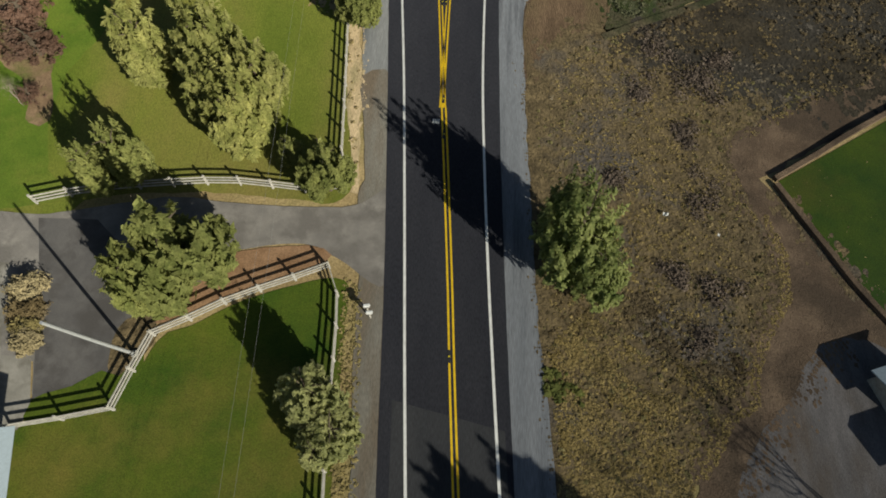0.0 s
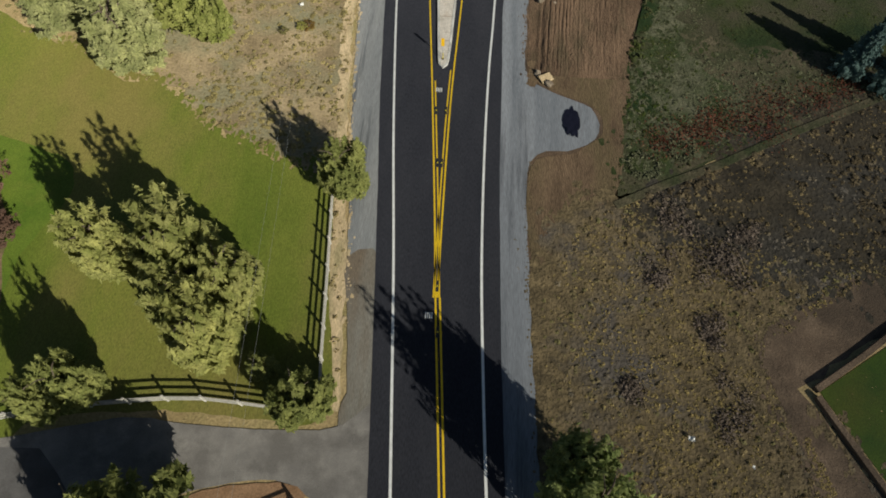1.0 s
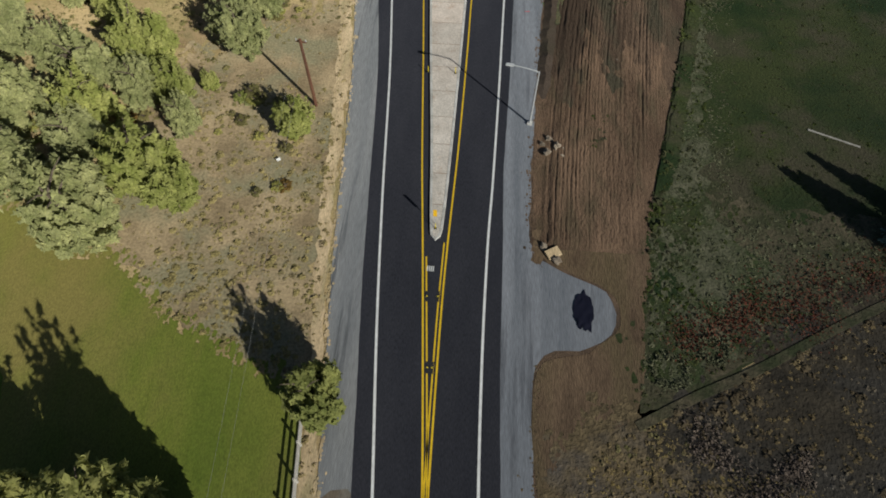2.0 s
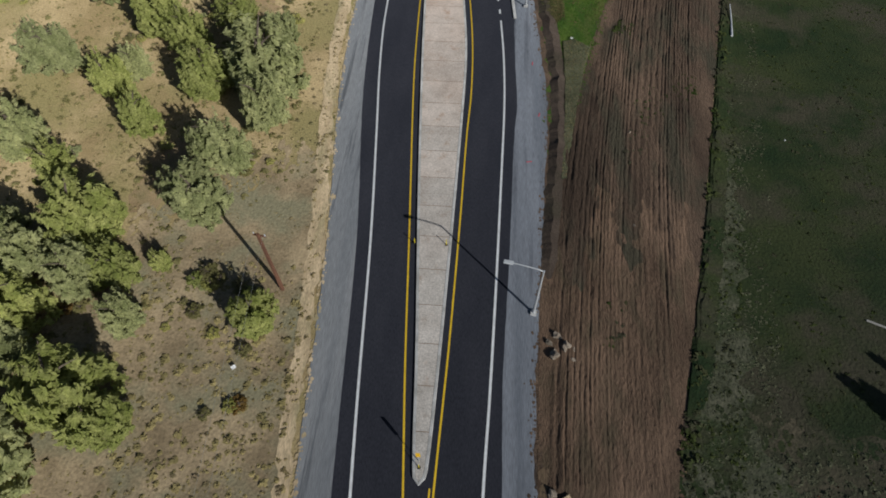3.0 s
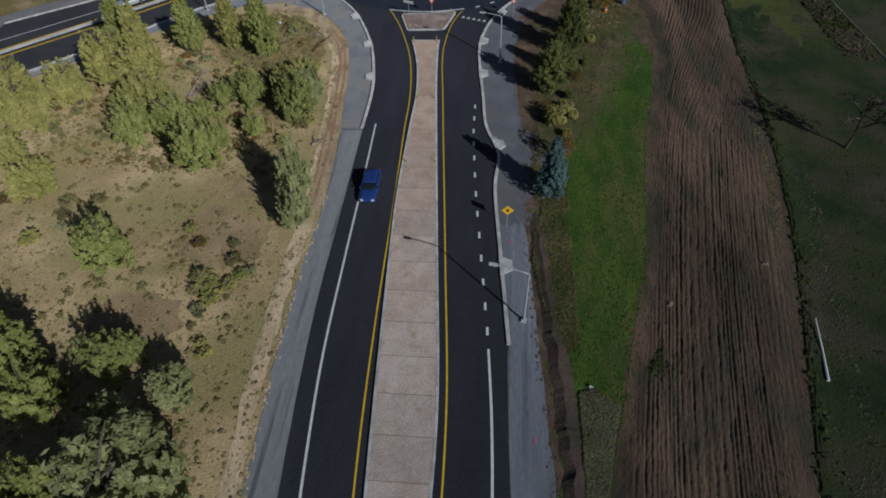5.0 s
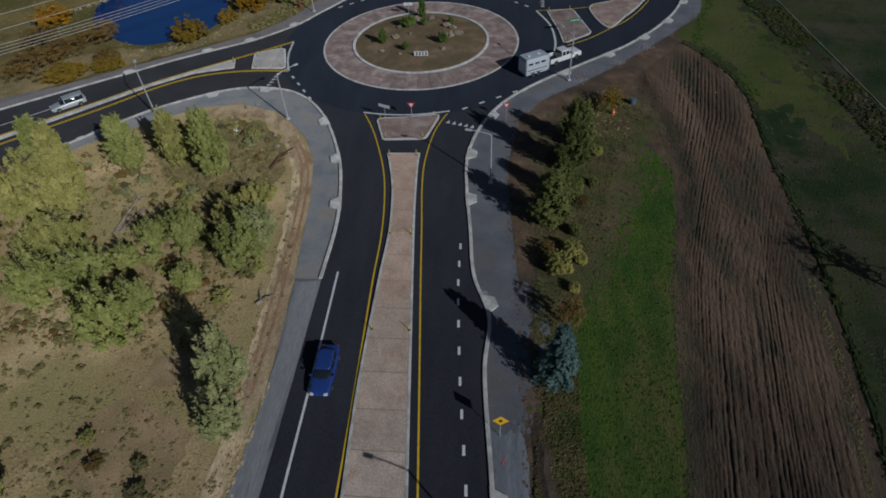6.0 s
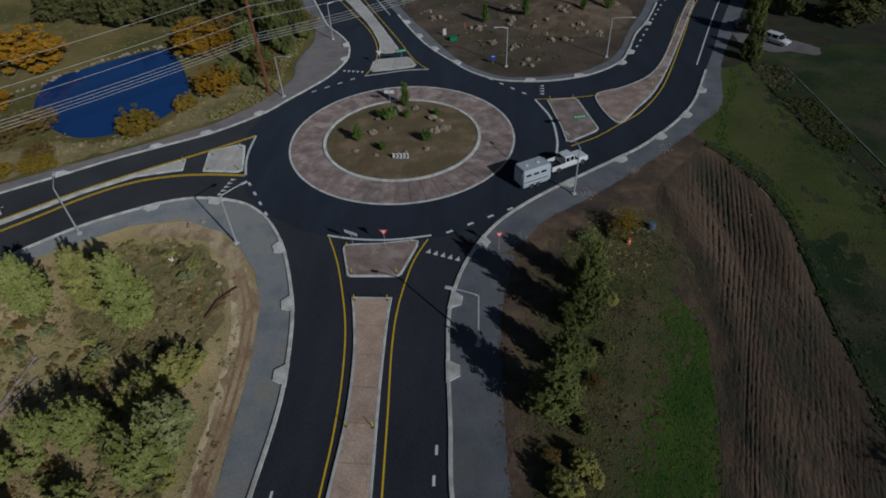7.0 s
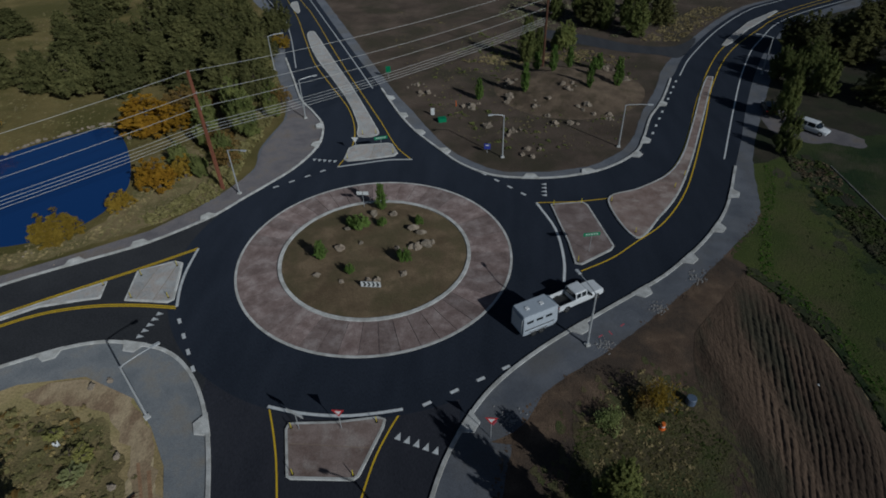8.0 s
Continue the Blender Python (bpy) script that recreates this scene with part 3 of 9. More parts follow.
KERB_NE = [(-15.6, 240.3), (-11.3, 230.7), (-7.7, 224.0), (-2.8, 217.3), (-0.3, 214.2), (2.9, 211.7), (5.6, 210.6), (9.7, 210.3), (13.8, 210.7), (18.1, 212.2),
           (20.8, 213.8), (23.2, 215.9), (25.3, 218.5), (26.9, 222.4), (29.3, 229.6), (31.9, 234.8), (34.0, 240.1), (36.0, 245.7)]
EDGE_EN = [(36.0, 245.7), (37.4, 248.5), (41.5, 258), (51.2, 274), (62, 288), (72, 296), (110, 324)]
KERB_NW = [(-75.0, 166.0), (-58.4, 178.4), (-53.2, 182.2), (-47.8, 186.3), (-43.2, 189.3), (-36.1, 193.9), (-30.6, 199.5), (-28.0, 203.8), (-25.6, 207.8),
           (-23.4, 212), (-22.0, 216.8), (-21.8, 221.0), (-22.9, 225.8), (-25.6, 230.4), (-28.9, 235.2), (-33.3, 245.3), (-37.7, 255.4)]
EDGE_NW = [(-37.7, 255.4), (-42.2, 269), (-48, 284), (-57, 300), (-82, 345)]
EDGE_NE = [(-64, 345), (-42.5, 298.3), (-27.9, 266.4), (-15.6, 240.3)]


def lines(*some, step=1.0):
    return np.concatenate([catmull(s, step) for s in some])


ground = solid("ground", [(-3000, -3000, 0), (3000, -3000, 0), (3000, 3000, 0), (-3000, 3000, 0)], [(0, 1, 2, 3)], SOIL)
tagged(ground, "dry tan soil with thin straw and scattered brush", "ground", kind="structure")

patch("south_lawn", [(-7.0, 16.2), (-11.6, 15.2), (-14.7, 13.8), (-17.6, 11.9), (-19.7, 10.6), (-21.1, 5.4), (-24.5, 4.4), (-27.5, 3.8), (-32, -8), (-34, -45), (-3.5, -45), (-5.9, 1.1), (-6.5, 11.7)],
      0.03, LUSH, "lush mown green lawn inside the rail fence", "lawn", 0.06)
patch("north_lawn", [(-7.7, 23.9), (-9.5, 35), (-10.4, 42), (-15.2, 44.7), (-18.9, 46.5), (-22.7, 47.9), (-28.2, 52.9), (-31.9, 53.2), (-40, 57.6), (-60, 62), (-70, 24), (-34, 20.2), (-27.8, 21.8), (-20.8, 22.9), (-12, 23.0)],
      0.03, LAWN, "mown lawn with yellowing patches", "lawn", 0.3)
patch("side_lawn", [(-34.5, 44), (-34.2, 33.6), (-33.9, 29), (-32.4, 24.2), (-31.6, 21), (-60, 20), (-62, 46)], 0.036, SIDE_LAWN, "green lawn beside the shrub border", "lawn", 0.3)
patch("shrub_border", [(-41.0, 44), (-37.6, 39), (-35.4, 34), (-33.9, 29), (-35.6, 28.6), (-37.8, 33), (-44, 38), (-46, 46)], 0.042, BED_SOIL, "brown earth bed under bare shrubs", "bed", 0.3)
patch("driveway", [(-4.2, 24.4), (-6.5, 22.9), (-9.5, 22.3), (-17.3, 22.2), (-22, 22.3), (-30.8, 20.2), (-40, 19), (-40, 8.4), (-30.0, 8.4), (-27.8, 8.6), (-26.7, 5.6), (-24.3, 6.5), (-22.0, 9.2), (-22.6, 11.4), (-21.4, 13.2), (-17.5, 17.0), (-15.2, 18.2), (-10.5, 19.0), (-7.7, 17.9), (-3.8, 16.2)],
      0.050, OLD_ASPHALT, "worn grey asphalt driveway", "driveway", 0.1)
patch("driveway_court", [(-31.4, 19.7), (-26.9, 19.9), (-25.1, 18.4), (-23.5, 16.8), (-22.0, 14.0), (-21.3, 13.0), (-22.4, 11.6), (-22.7, 10.4), (-22.2, 8.3), (-23.3, 7.1), (-26.8, 5.7), (-27.8, 8.8), (-29.8, 15.2)], 0.0525, COURT_ASPHALT, "dark smooth asphalt parking court", "driveway", 0.1, smooth=False)
patch("driveway_verge", [(-8.3, 18.2), (-10.3, 18.9), (-15.2, 18.0), (-18.5, 15.9), (-20.8, 13.4), (-20.4, 11.8), (-17.6, 13.0), (-14.7, 14.7), (-11.6, 16.0), (-8.8, 17.3)], 0.054, RED_SOIL, "bare reddish soil beside the driveway", "verge", 0.15)
patch("stone_bed", [(-20.6, 12.6), (-19.6, 11.4), (-20.4, 9.2), (-20.9, 7.6), (-22.3, 8.0), (-22.8, 10.4), (-22.3, 12.1)], 0.056, BRUSH_GROUND, "dry stony bed beside the driveway fence", "bed", 0.15)
patch("fence_lawn", [(-26.7, 4.0), (-26.9, 6.0), (-24.6, 7.1), (-22.9, 8.3), (-21.6, 8.0), (-20.3, 9.6), (-20.0, 8.4), (-20.9, 5.2), (-24.4, 4.2)], 0.060, LUSH, "green grass on both sides of the driveway fence", "lawn", 0.08)
patch("concrete_pad", [(-40, 16.4), (-32.2, 15.8), (-31.2, 12), (-30.2, 8.9), (-28.0, 8.8), (-26.8, 5.3), (-27.2, 4.0), (-40, 1)], 0.054, PAD_CONCRETE, "pale concrete pad by the house", "pad", 0.0, smooth=False)
patch("brush_field", [(6.8, 30), (6.6, 34.5), (8.0, 38.8), (10.0, 42.2), (13.6, 44), (23.3, 47.6), (38, 55.6), (70, 73), (90, 60), (90, 40), (44, 39.6), (31.4, 34.5), (24.5, 30.4), (24.9, 26), (26.8, 20.6), (26.4, 17), (24.2, 13.8), (23.2, 11), (22.8, 8.8), (20.9, 7.4), (19.8, 5.6), (18.5, 3.6), (15, -3), (12, -45), (9.6, -45), (7.9, 2), (7.0, 13), (6.3, 26)],
      0.02, BRUSH_GROUND, "dry brushy field of sagebrush and straw", "field", 0.5)
DARK_POLY = [(16, 43.4), (23.3, 47.4), (38, 55.4), (70, 72.6), (86, 60), (60, 50), (44, 41), (36, 38.4), (29, 38.2), (24, 39.6), (19, 41)]
patch("dark_brush_field", [(16, 43.4), (23.3, 47.4), (38, 55.4), (70, 72.6), (86, 60), (60, 50), (44, 41), (36, 38.4), (29, 38.2), (24, 39.6), (19, 41)], 0.023, DARK_BRUSH, "darker grey brown brush along the old fence line", "field", 1.2)
patch("dirt_track", [(24.4, 31.6), (31.4, 36.4), (50, 46), (50, 43), (38.6, 35.6), (27.6, 28.6), (27.2, 26.4), (33.6, 16.2), (44, 4), (38, 2), (32, 9), (27, 6.5), (22.6, 1), (17.0, -3), (18.0, 3.8), (19.4, 6.0), (20.4, 7.7), (22.3, 9.0), (22.7, 11.2), (23.8, 13.8), (26.0, 17), (26.4, 20.6), (24.7, 26.5)],
      0.024, TRACK_SOIL, "bare brown earth track along the lawn", "track", 0.4)
patch("gravel_yard", [(27.2, 12.4), (30, 14.2), (36, 12), (60, 0), (60, -45), (12, -45), (17.4, -4), (20.2, 2.6), (21.8, 5.6), (23.7, 7.9), (25.4, 9.8)], 0.028, GRAVEL_BROWN, "grey brown gravel yard", "yard", 0.4)
patch("fenced_lawn", [(27.7, 27.6), (38.7, 34.8), (64, 50), (70, 20), (60, -12), (44, 2.5), (33.6, 16.4)], 0.034, DARK_LAWN, "dark green lawn behind a low wall", "lawn", 0.05, smooth=False)

FIELD_WEST = [(6.4, 57), (6.6, 64), (7.2, 78), (8.2, 90), (11.4, 98.7), (13.5, 106), (15.6, 114.4), (17.6, 122), (18.7, 130), (20.2, 140), (22.6, 150), (24.0, 160), (23.8, 170), (23.0, 177), (24.2, 182.4)]
FIELD_EAST = [(15.9, 57), (17.2, 63.2), (21.5, 80), (25.0, 95), (28.0, 108), (31.2, 122), (33.0, 132), (34.4, 143), (35.0, 153), (35.4, 163), (36.6, 175), (35.6, 183), (33.6, 188.6), (31.6, 191.6)]
pasture_line = [(x + 0.5, y) for x, y in FIELD_EAST]
patch("pasture", [(14.0, 42.6), (15.2, 52)] + pasture_line + [(34.6, 196), (37.6, 204), (41.6, 214), (46, 218.5), (58, 224), (140, 230), (180, 120), (120, 80), (70, 73.4), (38, 56), (23.3, 48)],
      0.02, PASTURE, "rough dark green pasture", "pasture", 0.5)
# here the dark GROVE colour also stands for the shade below the trees
patch("east_grove", [(39, 214), (46, 219), (58, 224.5), (140, 230.5), (140, 330), (116, 312), (75, 282), (61, 263), (53, 248), (43, 226)], 0.022, GROVE, "ground under trees, tree shade painted into its dark colour", "ground", 0.6)
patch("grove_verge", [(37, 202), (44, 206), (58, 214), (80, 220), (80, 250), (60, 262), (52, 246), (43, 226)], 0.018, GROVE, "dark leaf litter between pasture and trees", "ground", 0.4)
patch("parking_lane", [(46, 226), (50, 222), (54, 221.6), (57, 220.4), (58.4, 223), (56, 226), (52, 229), (50, 236), (47.6, 234)], 0.03, MAUVE_GRAVEL, "grey gravel parking lane beside the road", "lane", 0.4)
patch("north_pasture", [(37.4, 172), (37.8, 182), (36, 188), (31.6, 195), (34.8, 204), (39, 213.6), (46.0, 217.4), (47.6, 214), (48.4, 200), (50, 180), (51, 160), (44, 158)], 0.026, NORTH_GRASS, "yellowing olive pasture near the road", "pasture", 0.8)
patch("rough_corner", [(14.2, 43.6), (15.6, 52), (17.0, 60), (21, 64), (30, 63), (44, 63), (60, 70), (38, 56), (23.3, 48.2)], 0.026, EDGE_GROUND, "rough corner of brush and dead grass", "ground", 0.7)
patch("dead_grass_edge", [(15.6, 48), (16.6, 57), (18.0, 64), (20.4, 73), (22.6, 81), (25.4, 94), (26.4, 95), (25.4, 86), (24.2, 77), (22.8, 68), (23.4, 60), (27, 56), (24, 51), (18.4, 46.4)], 0.030, DEAD_GRASS, "pale grey green dead grass beside the furrows", "grass", 1.3)
patch("roadside_soil", [(5.6, 34), (5.6, 44), (5.6, 58), (5.6, 66), (5.6, 80), (6.0, 92), (6.2, 104), (5.4, 119), (4.6, 132), (4, 150), (4, 170), (10, 178), (24, 192), (33, 205), (37, 200), (36, 190), (31, 184), (27, 176), (26, 166), (26, 156), (29, 140), (27, 108), (22.5, 86), (18.6, 66), (16.6, 58), (14.5, 47), (10.6, 41), (8.6, 37)],
      0.016, BROWN_SOIL, "bare brown earth beside the road", "soil", 0.4)
patch("green_verge", [(9.4, 89), (9.2, 100), (9.4, 108), (8.9, 114), (8.2, 120), (7.6, 127), (9.4, 133), (13, 140), (16.4, 147), (19.0, 155), (19.8, 163), (21.4, 164.4), (23.4, 160), (22.4, 150), (20.0, 140), (18.5, 130), (17.4, 122), (15.4, 114.4), (13.3, 106), (11.2, 98.7)],
      0.030, STRIP, "thick green grass strip along the ploughed field", "grass", 0.5)
patch("north_corner_soil", [(-15, 240), (-8.6, 226.5), (-2, 217), (6, 211.4), (14, 211.4), (21, 214.8), (25.6, 222), (29.6, 232), (36, 246.4), (39, 254), (50, 274), (72, 297), (110, 324), (60, 420), (-60, 420), (-58, 345), (-42, 298)],
      0.016, NORTH_SOIL, "bare brown earth corner with boulders", "soil", 0.5)
patch("pond_meadow", [(-76, 166.6), (-58.8, 179.4), (-44, 189.8), (-36.6, 194.6), (-31, 200.6), (-27, 208), (-26, 216), (-26, 226), (-30, 236), (-38.6, 256), (-49, 286), (-70, 325), (-220, 330), (-220, 168)],
      0.02, MEADOW, "straw coloured meadow round the pond", "meadow", 0.5)
patch("sage_ground", [(-11.2, 44.6), (-16, 46.4), (-23, 49.4), (-29, 55.4), (-31, 66), (-27, 78), (-18, 84), (-14.6, 86), (-13.2, 76), (-11.8, 58)], 0.022, SAGE_FLOOR, "mottled grey brown sagebrush ground", "ground", 1.2)
patch("west_verge_sand", [(-7.0, 23.6), (-7.5, 30), (-9.3, 44), (-10.7, 56), (-12.3, 77), (-14.4, 94), (-15.4, 105), (-15.8, 118), (-15.6, 129), (-16.3, 140.5), (-17.6, 150), (-19.4, 160), (-22, 166),
                          (-23.4, 165), (-20.8, 158), (-19.2, 149), (-18.2, 140), (-17.4, 129), (-17.4, 118), (-16.8, 105), (-15.8, 94), (-13.6, 77), (-11.8, 56), (-10.3, 44), (-8.9, 30), (-8.2, 24)],
      0.026, SAND_EDGE, "sandy straw verge beside the gravel", "verge", 0.35)
for bare in ([(-29.5, 121.5), (-25, 118.6), (-20.6, 119.6), (-19.6, 123.4), (-23.4, 126), (-28, 126.8)], [(-26.4, 128.6), (-22.6, 128.4), (-21.6, 131.2), (-24.6, 132.6)], [(-33, 110), (-28, 109.4), (-24.6, 112), (-27.4, 115), (-32, 114.6)], [(-31, 79), (-27.4, 80.6), (-26.2, 86), (-28.6, 89.4), (-31.4, 85)]):
    patch("bare_patch", bare, 0.012, WARM_SOIL, "warm tan bare soil among the scrub", "soil", 1.1)
patch("corner_brush_ground", [(-36, 157), (-29, 153), (-22.9, 154.4), (-21.6, 159), (-23.8, 164.6), (-27.6, 168.8), (-33, 169.6), (-38, 168)], 0.030, CORNER_GROUND, "olive brown brushy ground in the road corner", "ground", 0.8)
patch("west_bare_soil", [(-24.6, 169.6), (-21.6, 165.6), (-18.2, 160), (-17.3, 155.7), (-16.6, 148.4), (-16.0, 141), (-15.3, 133), (-15.4, 126), (-16.6, 126), (-17.6, 135), (-18.2, 141), (-18.5, 148), (-19.4, 155.6), (-20.9, 160), (-24.0, 166), (-28, 169.8), (-33, 170.6), (-37, 171.2), (-34, 173), (-29, 173.4)],
      0.032, STRIP_SOIL, "bare reddish tan soil strip beside the gravel", "soil", 0.7)

# gravel shoulders lie under the carriageway, which is 2 cm higher
SHOULDER_W = [(-0.5, -45), (-4.6, 1), (-5.9, 15), (-6.6, 26), (-7.3, 30.5), (-9.0, 44), (-10.3, 56), (-12.0, 77), (-14.0, 93.7), (-14.9, 105), (-15.3, 118), (-15.1, 129), (-15.8, 140.5), (-17.1, 153), (-18.4, 160.7), (-20.6, 165.5), (-23.3, 169), (-26.3, 171.9)]
SHOULDER_E = [(11.0, -45), (8.6, 2), (7.6, 12.7), (6.9, 26.7), (6.5, 36.3), (6.7, 46.6), (10.8, 48.3), (13.0, 50.4), (12.4, 53.3), (9.6, 54.6), (6.5, 57), (6.4, 64), (6.9, 74), (7.7, 87), (8.1, 95), (7.7, 104), (6.6, 119.5), (6.0, 132), (6.2, 140), (5.4, 150), (5.2, 160), (6.6, 169)]
patch("road_shoulder", np.concatenate([catmull(SHOULDER_W[:13], 0.8), catmull(SHOULDER_E[:19], 0.8)[::-1]]), 0.04, GRAVEL, "grey gravel road shoulder", "shoulder", 0.15, smooth=False)
patch("road_shoulder", np.concatenate([catmull(SHOULDER_W[12:], 0.8), catmull(SHOULDER_E[18:], 0.8)[::-1]]), 0.036, GRAVEL_PLAIN, "grey compacted gravel road shoulder", "shoulder", 0.15, smooth=False)
patch("west_shoulder", np.concatenate([catmull(SHOULDER_W[3:13], 0.8), catmull([(x + 1.5, y) for x, y in ASPH_W[4:]], 0.8)[::-1]]), 0.0445, GRAVEL_WEST, "pale grey gravel shoulder with dark streaks", "shoulder", 0.12, smooth=False)
patch("west_shoulder", [(-0.6, -45), (-3.0, -15), (-4.7, 1), (-5.6, 10), (-5.9, 15.6), (-6.9, 22.6), (-6.7, 26), (-7.3, 30.5), (-8.0, 36), (-5.2, 36), (-3.8, 26), (-2.6, 14), (-1.6, 1), (-0.2, -15), (2.4, -45)], 0.0462, WORN_SHOULDER, "worn olive grey gravel between lawn and road", "shoulder", 0.15)
patch("turnout_soil", [(6.9, 36), (6.7, 46), (10.8, 48.0), (13.2, 50.4), (12.6, 53.6), (9.6, 54.9), (6.6, 57.4), (9, 59), (15.6, 58.6), (15.2, 50), (14, 43.6), (10.8, 41.6), (8.8, 38)], 0.034, TURNOUT_SOIL, "rutted bare brown soil round the turnout", "soil", 0.3)
RIM_EAST = [(5.6, 169.6), (9.9, 174.9), (15.1, 179.1), (20.9, 184.4), (26.9, 190.5), (32.1, 196.4), (37.1, 203), (40.4, 215.4), (45.4, 228), (54, 247), (62, 262), (76, 281), (114, 309), (110, 325), (72, 297.4), (61.4, 289.4), (50, 275), (40, 258.6), (35.6, 250.5)]
RIM_NORTH = [(32.2, 240.6), (28.2, 231), (25.5, 223), (22.8, 218.2), (18.4, 214.2), (14, 212.6), (9.7, 212), (5, 212.4), (-1.2, 217.4), (-5.8, 225), (-9.4, 232), (-14, 241), (-26, 267.4), (-40.5, 299), (-62, 346), (-85, 345), (-60.5, 300), (-50.4, 284), (-44.6, 269)]
RIM_WEST = [(-40.6, 256), (-35.6, 244), (-32, 236), (-29.8, 228), (-30.4, 218), (-29.4, 211), (-32.6, 202.6), (-37.4, 196), (-44, 191.2), (-54.4, 184), (-60, 180), (-78, 166), (-78, 138), (-56, 156.6), (-49.6, 163.8), (-44, 168.4), (-38, 172.6), (-32.2, 174), (-26.3, 171.7), (-10, 165)]
patch("roundabout_shoulder", RIM_EAST + RIM_NORTH + RIM_WEST,
      0.044, GRAVEL_PLAIN, "grey compacted gravel shoulder round the roundabout", "shoulder", 0.15)

patch("west_corner_shoulder", lines(KERB_SW).tolist() + [(-77, 138), (-56, 156.4), (-49.6, 163.6), (-44, 168.2), (-38, 172.4), (-32.2, 173.8), (-26.5, 171.6), (-23.5, 168.8), (-20.8, 165.4), (-18.6, 160.7), (-17.2, 153), (-15.9, 141)], 0.049, DUSTY_GRAVEL, "dusty pale grey gravel round the corner", "shoulder", 0.1, smooth=False)
patch("north_west_shoulder", lines(KERB_NW[:14]).tolist() + [(-31.6, 236), (-29.4, 228), (-30.0, 218), (-29.0, 211), (-32.3, 202.7), (-37.2, 196.2), (-43.8, 191.4), (-54.2, 184.2), (-59.8, 180.2), (-78, 166.4)], 0.049, MAUVE_GRAVEL, "dusty brown grey gravel behind the kerb", "shoulder", 0.1, smooth=False)
patch("pond_bank_soil", [(-66, 187), (-59, 191), (-54, 190.6), (-47, 193.6), (-44, 199), (-43.8, 206), (-46, 213), (-43, 218), (-37, 214), (-32, 208), (-33, 203.4), (-37.8, 197), (-44.4, 192), (-54.6, 185), (-62, 179.6), (-74, 170), (-78, 176)], 0.026, BANK_SOIL, "tan dry grass bank between pond and road", "bank", 0.8)
road = patch("road", lines(ASPH_W, KERB_SW[:8]).tolist() + lines(ASPH_E, KERB_SE[:11])[::-1].tolist(), 0.060, ROAD_ASPHALT, "fresh dark asphalt two-lane road", "road", 0.03, smooth=False)
patch("west_road", lines(KERB_SW[5:]).tolist() + lines(KERB_NW[:9]).tolist(), 0.064, WEST_BRIGHT_ASPHALT, "fresh dark asphalt road arm", "road", 0, smooth=False)
patch("north_road", lines(KERB_NW[7:], EDGE_NW).tolist() + lines(EDGE_NE, KERB_NE[:6]).tolist(), 0.068, ASPHALT, "fresh dark asphalt road arm", "road", 0, smooth=False)
patch("east_road", lines(KERB_NE[4:], EDGE_EN).tolist() + lines(KERB_SE[9:], EDGE_ES)[::-1].tolist(), 0.072, ASPHALT, "fresh dark asphalt road arm", "road", 0, smooth=False)
circle = lambda r, n=120: [(CENTRE[0] + r * math.cos(2 * math.pi * k / n), CENTRE[1] + r * math.sin(2 * math.pi * k / n)) for k in range(n)]  # noqa: E731
patch("roundabout_road", circle(RING), 0.076, ASPHALT, "fresh dark asphalt roundabout carriageway", "road", 0, smooth=False)
patch("side_lane", [(40.4, 256.6), (36, 258), (29.8, 259.6), (23.6, 263), (14, 269), (16, 273), (24, 269.4), (32, 264), (40, 262.6), (46, 267.8)], 0.056, CUT_ASPHALT, "narrow asphalt side lane", "road", 0.1)
# an older, paler length of asphalt behind a saw cut
patch("old_road", [(8.6, -45), (6.2, -8), (5.2, 6.0), (-2.6, 7.6), (-2.2, 1), (-0.8, -15), (1.8, -45)], 0.0645, CUT_ASPHALT, "older worn asphalt beyond a straight joint", "road", 0, smooth=False)

for points, name in ((KERB_SW, "kerb"), (KERB_SE, "kerb"), (KERB_NE, "kerb"), (KERB_NW, "kerb")):
    tagged(band(name, points, 0.34, 0.03, CONCRETE, height=0.17), "pale concrete kerb and gutter", "kerb", kind="structure")

# ---- road markings ----
EDGE_W = [(3.6, -45), (0.0, -10), (-1.8, 8.4), (-2.9, 20.5), (-4.3, 35.5), (-5.7, 48.7), (-6.9, 62), (-8.1, 77.5), (-9.5, 91.5), (-10.4, 100), (-11.1, 109.2), (-11.35, 120), (-11.5, 131), (-11.75, 142)]
EDGE_E = [(7.8, -45), (5.6, -8), (4.3, 10), (3.8, 16.8), (3.2, 26.5), (2.75, 36), (2.6, 47), (2.7, 57), (2.95, 64), (3.2, 74), (3.4, 85), (3.55, 96), (3.35, 104), (2.9, 110.8)]
YELLOW_W = [(5.4, -45), (2.7, -8), (1.3, 9), (0.7, 16.6), (-0.05, 25.2), (-0.75, 33), (-1.4, 41), (-2.7, 55.5), (-3.7, 66), (-4.8, 79.4), (-6.0, 93.5), (-6.7, 103), (-7.2, 114), (-7.5, 124), (-7.8, 133), (-8.1, 141), (-8.2, 147), (-8.7, 153), (-9.7, 158.9), (-11.6, 165.3), (-12.9, 168.7), (-14.2, 171.5)]
YELLOW_E = [(-0.62, 33), (-0.72, 41), (-0.78, 50), (-0.7, 57), (-0.4, 68), (-0.25, 80), (-0.2, 91), (-0.05, 98), (-0.35, 107), (-1.4, 119), (-2.3, 129), (-3.4, 141), (-4.1, 149), (-4.75, 156), (-4.85, 161), (-4.3, 166.5), (-3.5, 169.6), (-2.6, 172)]
band("edge_line", EDGE_W, 0.2, 0.0667, WHITE_PAINT, road)
band("edge_line", EDGE_E, 0.2, 0.0667, WHITE_PAINT, road)
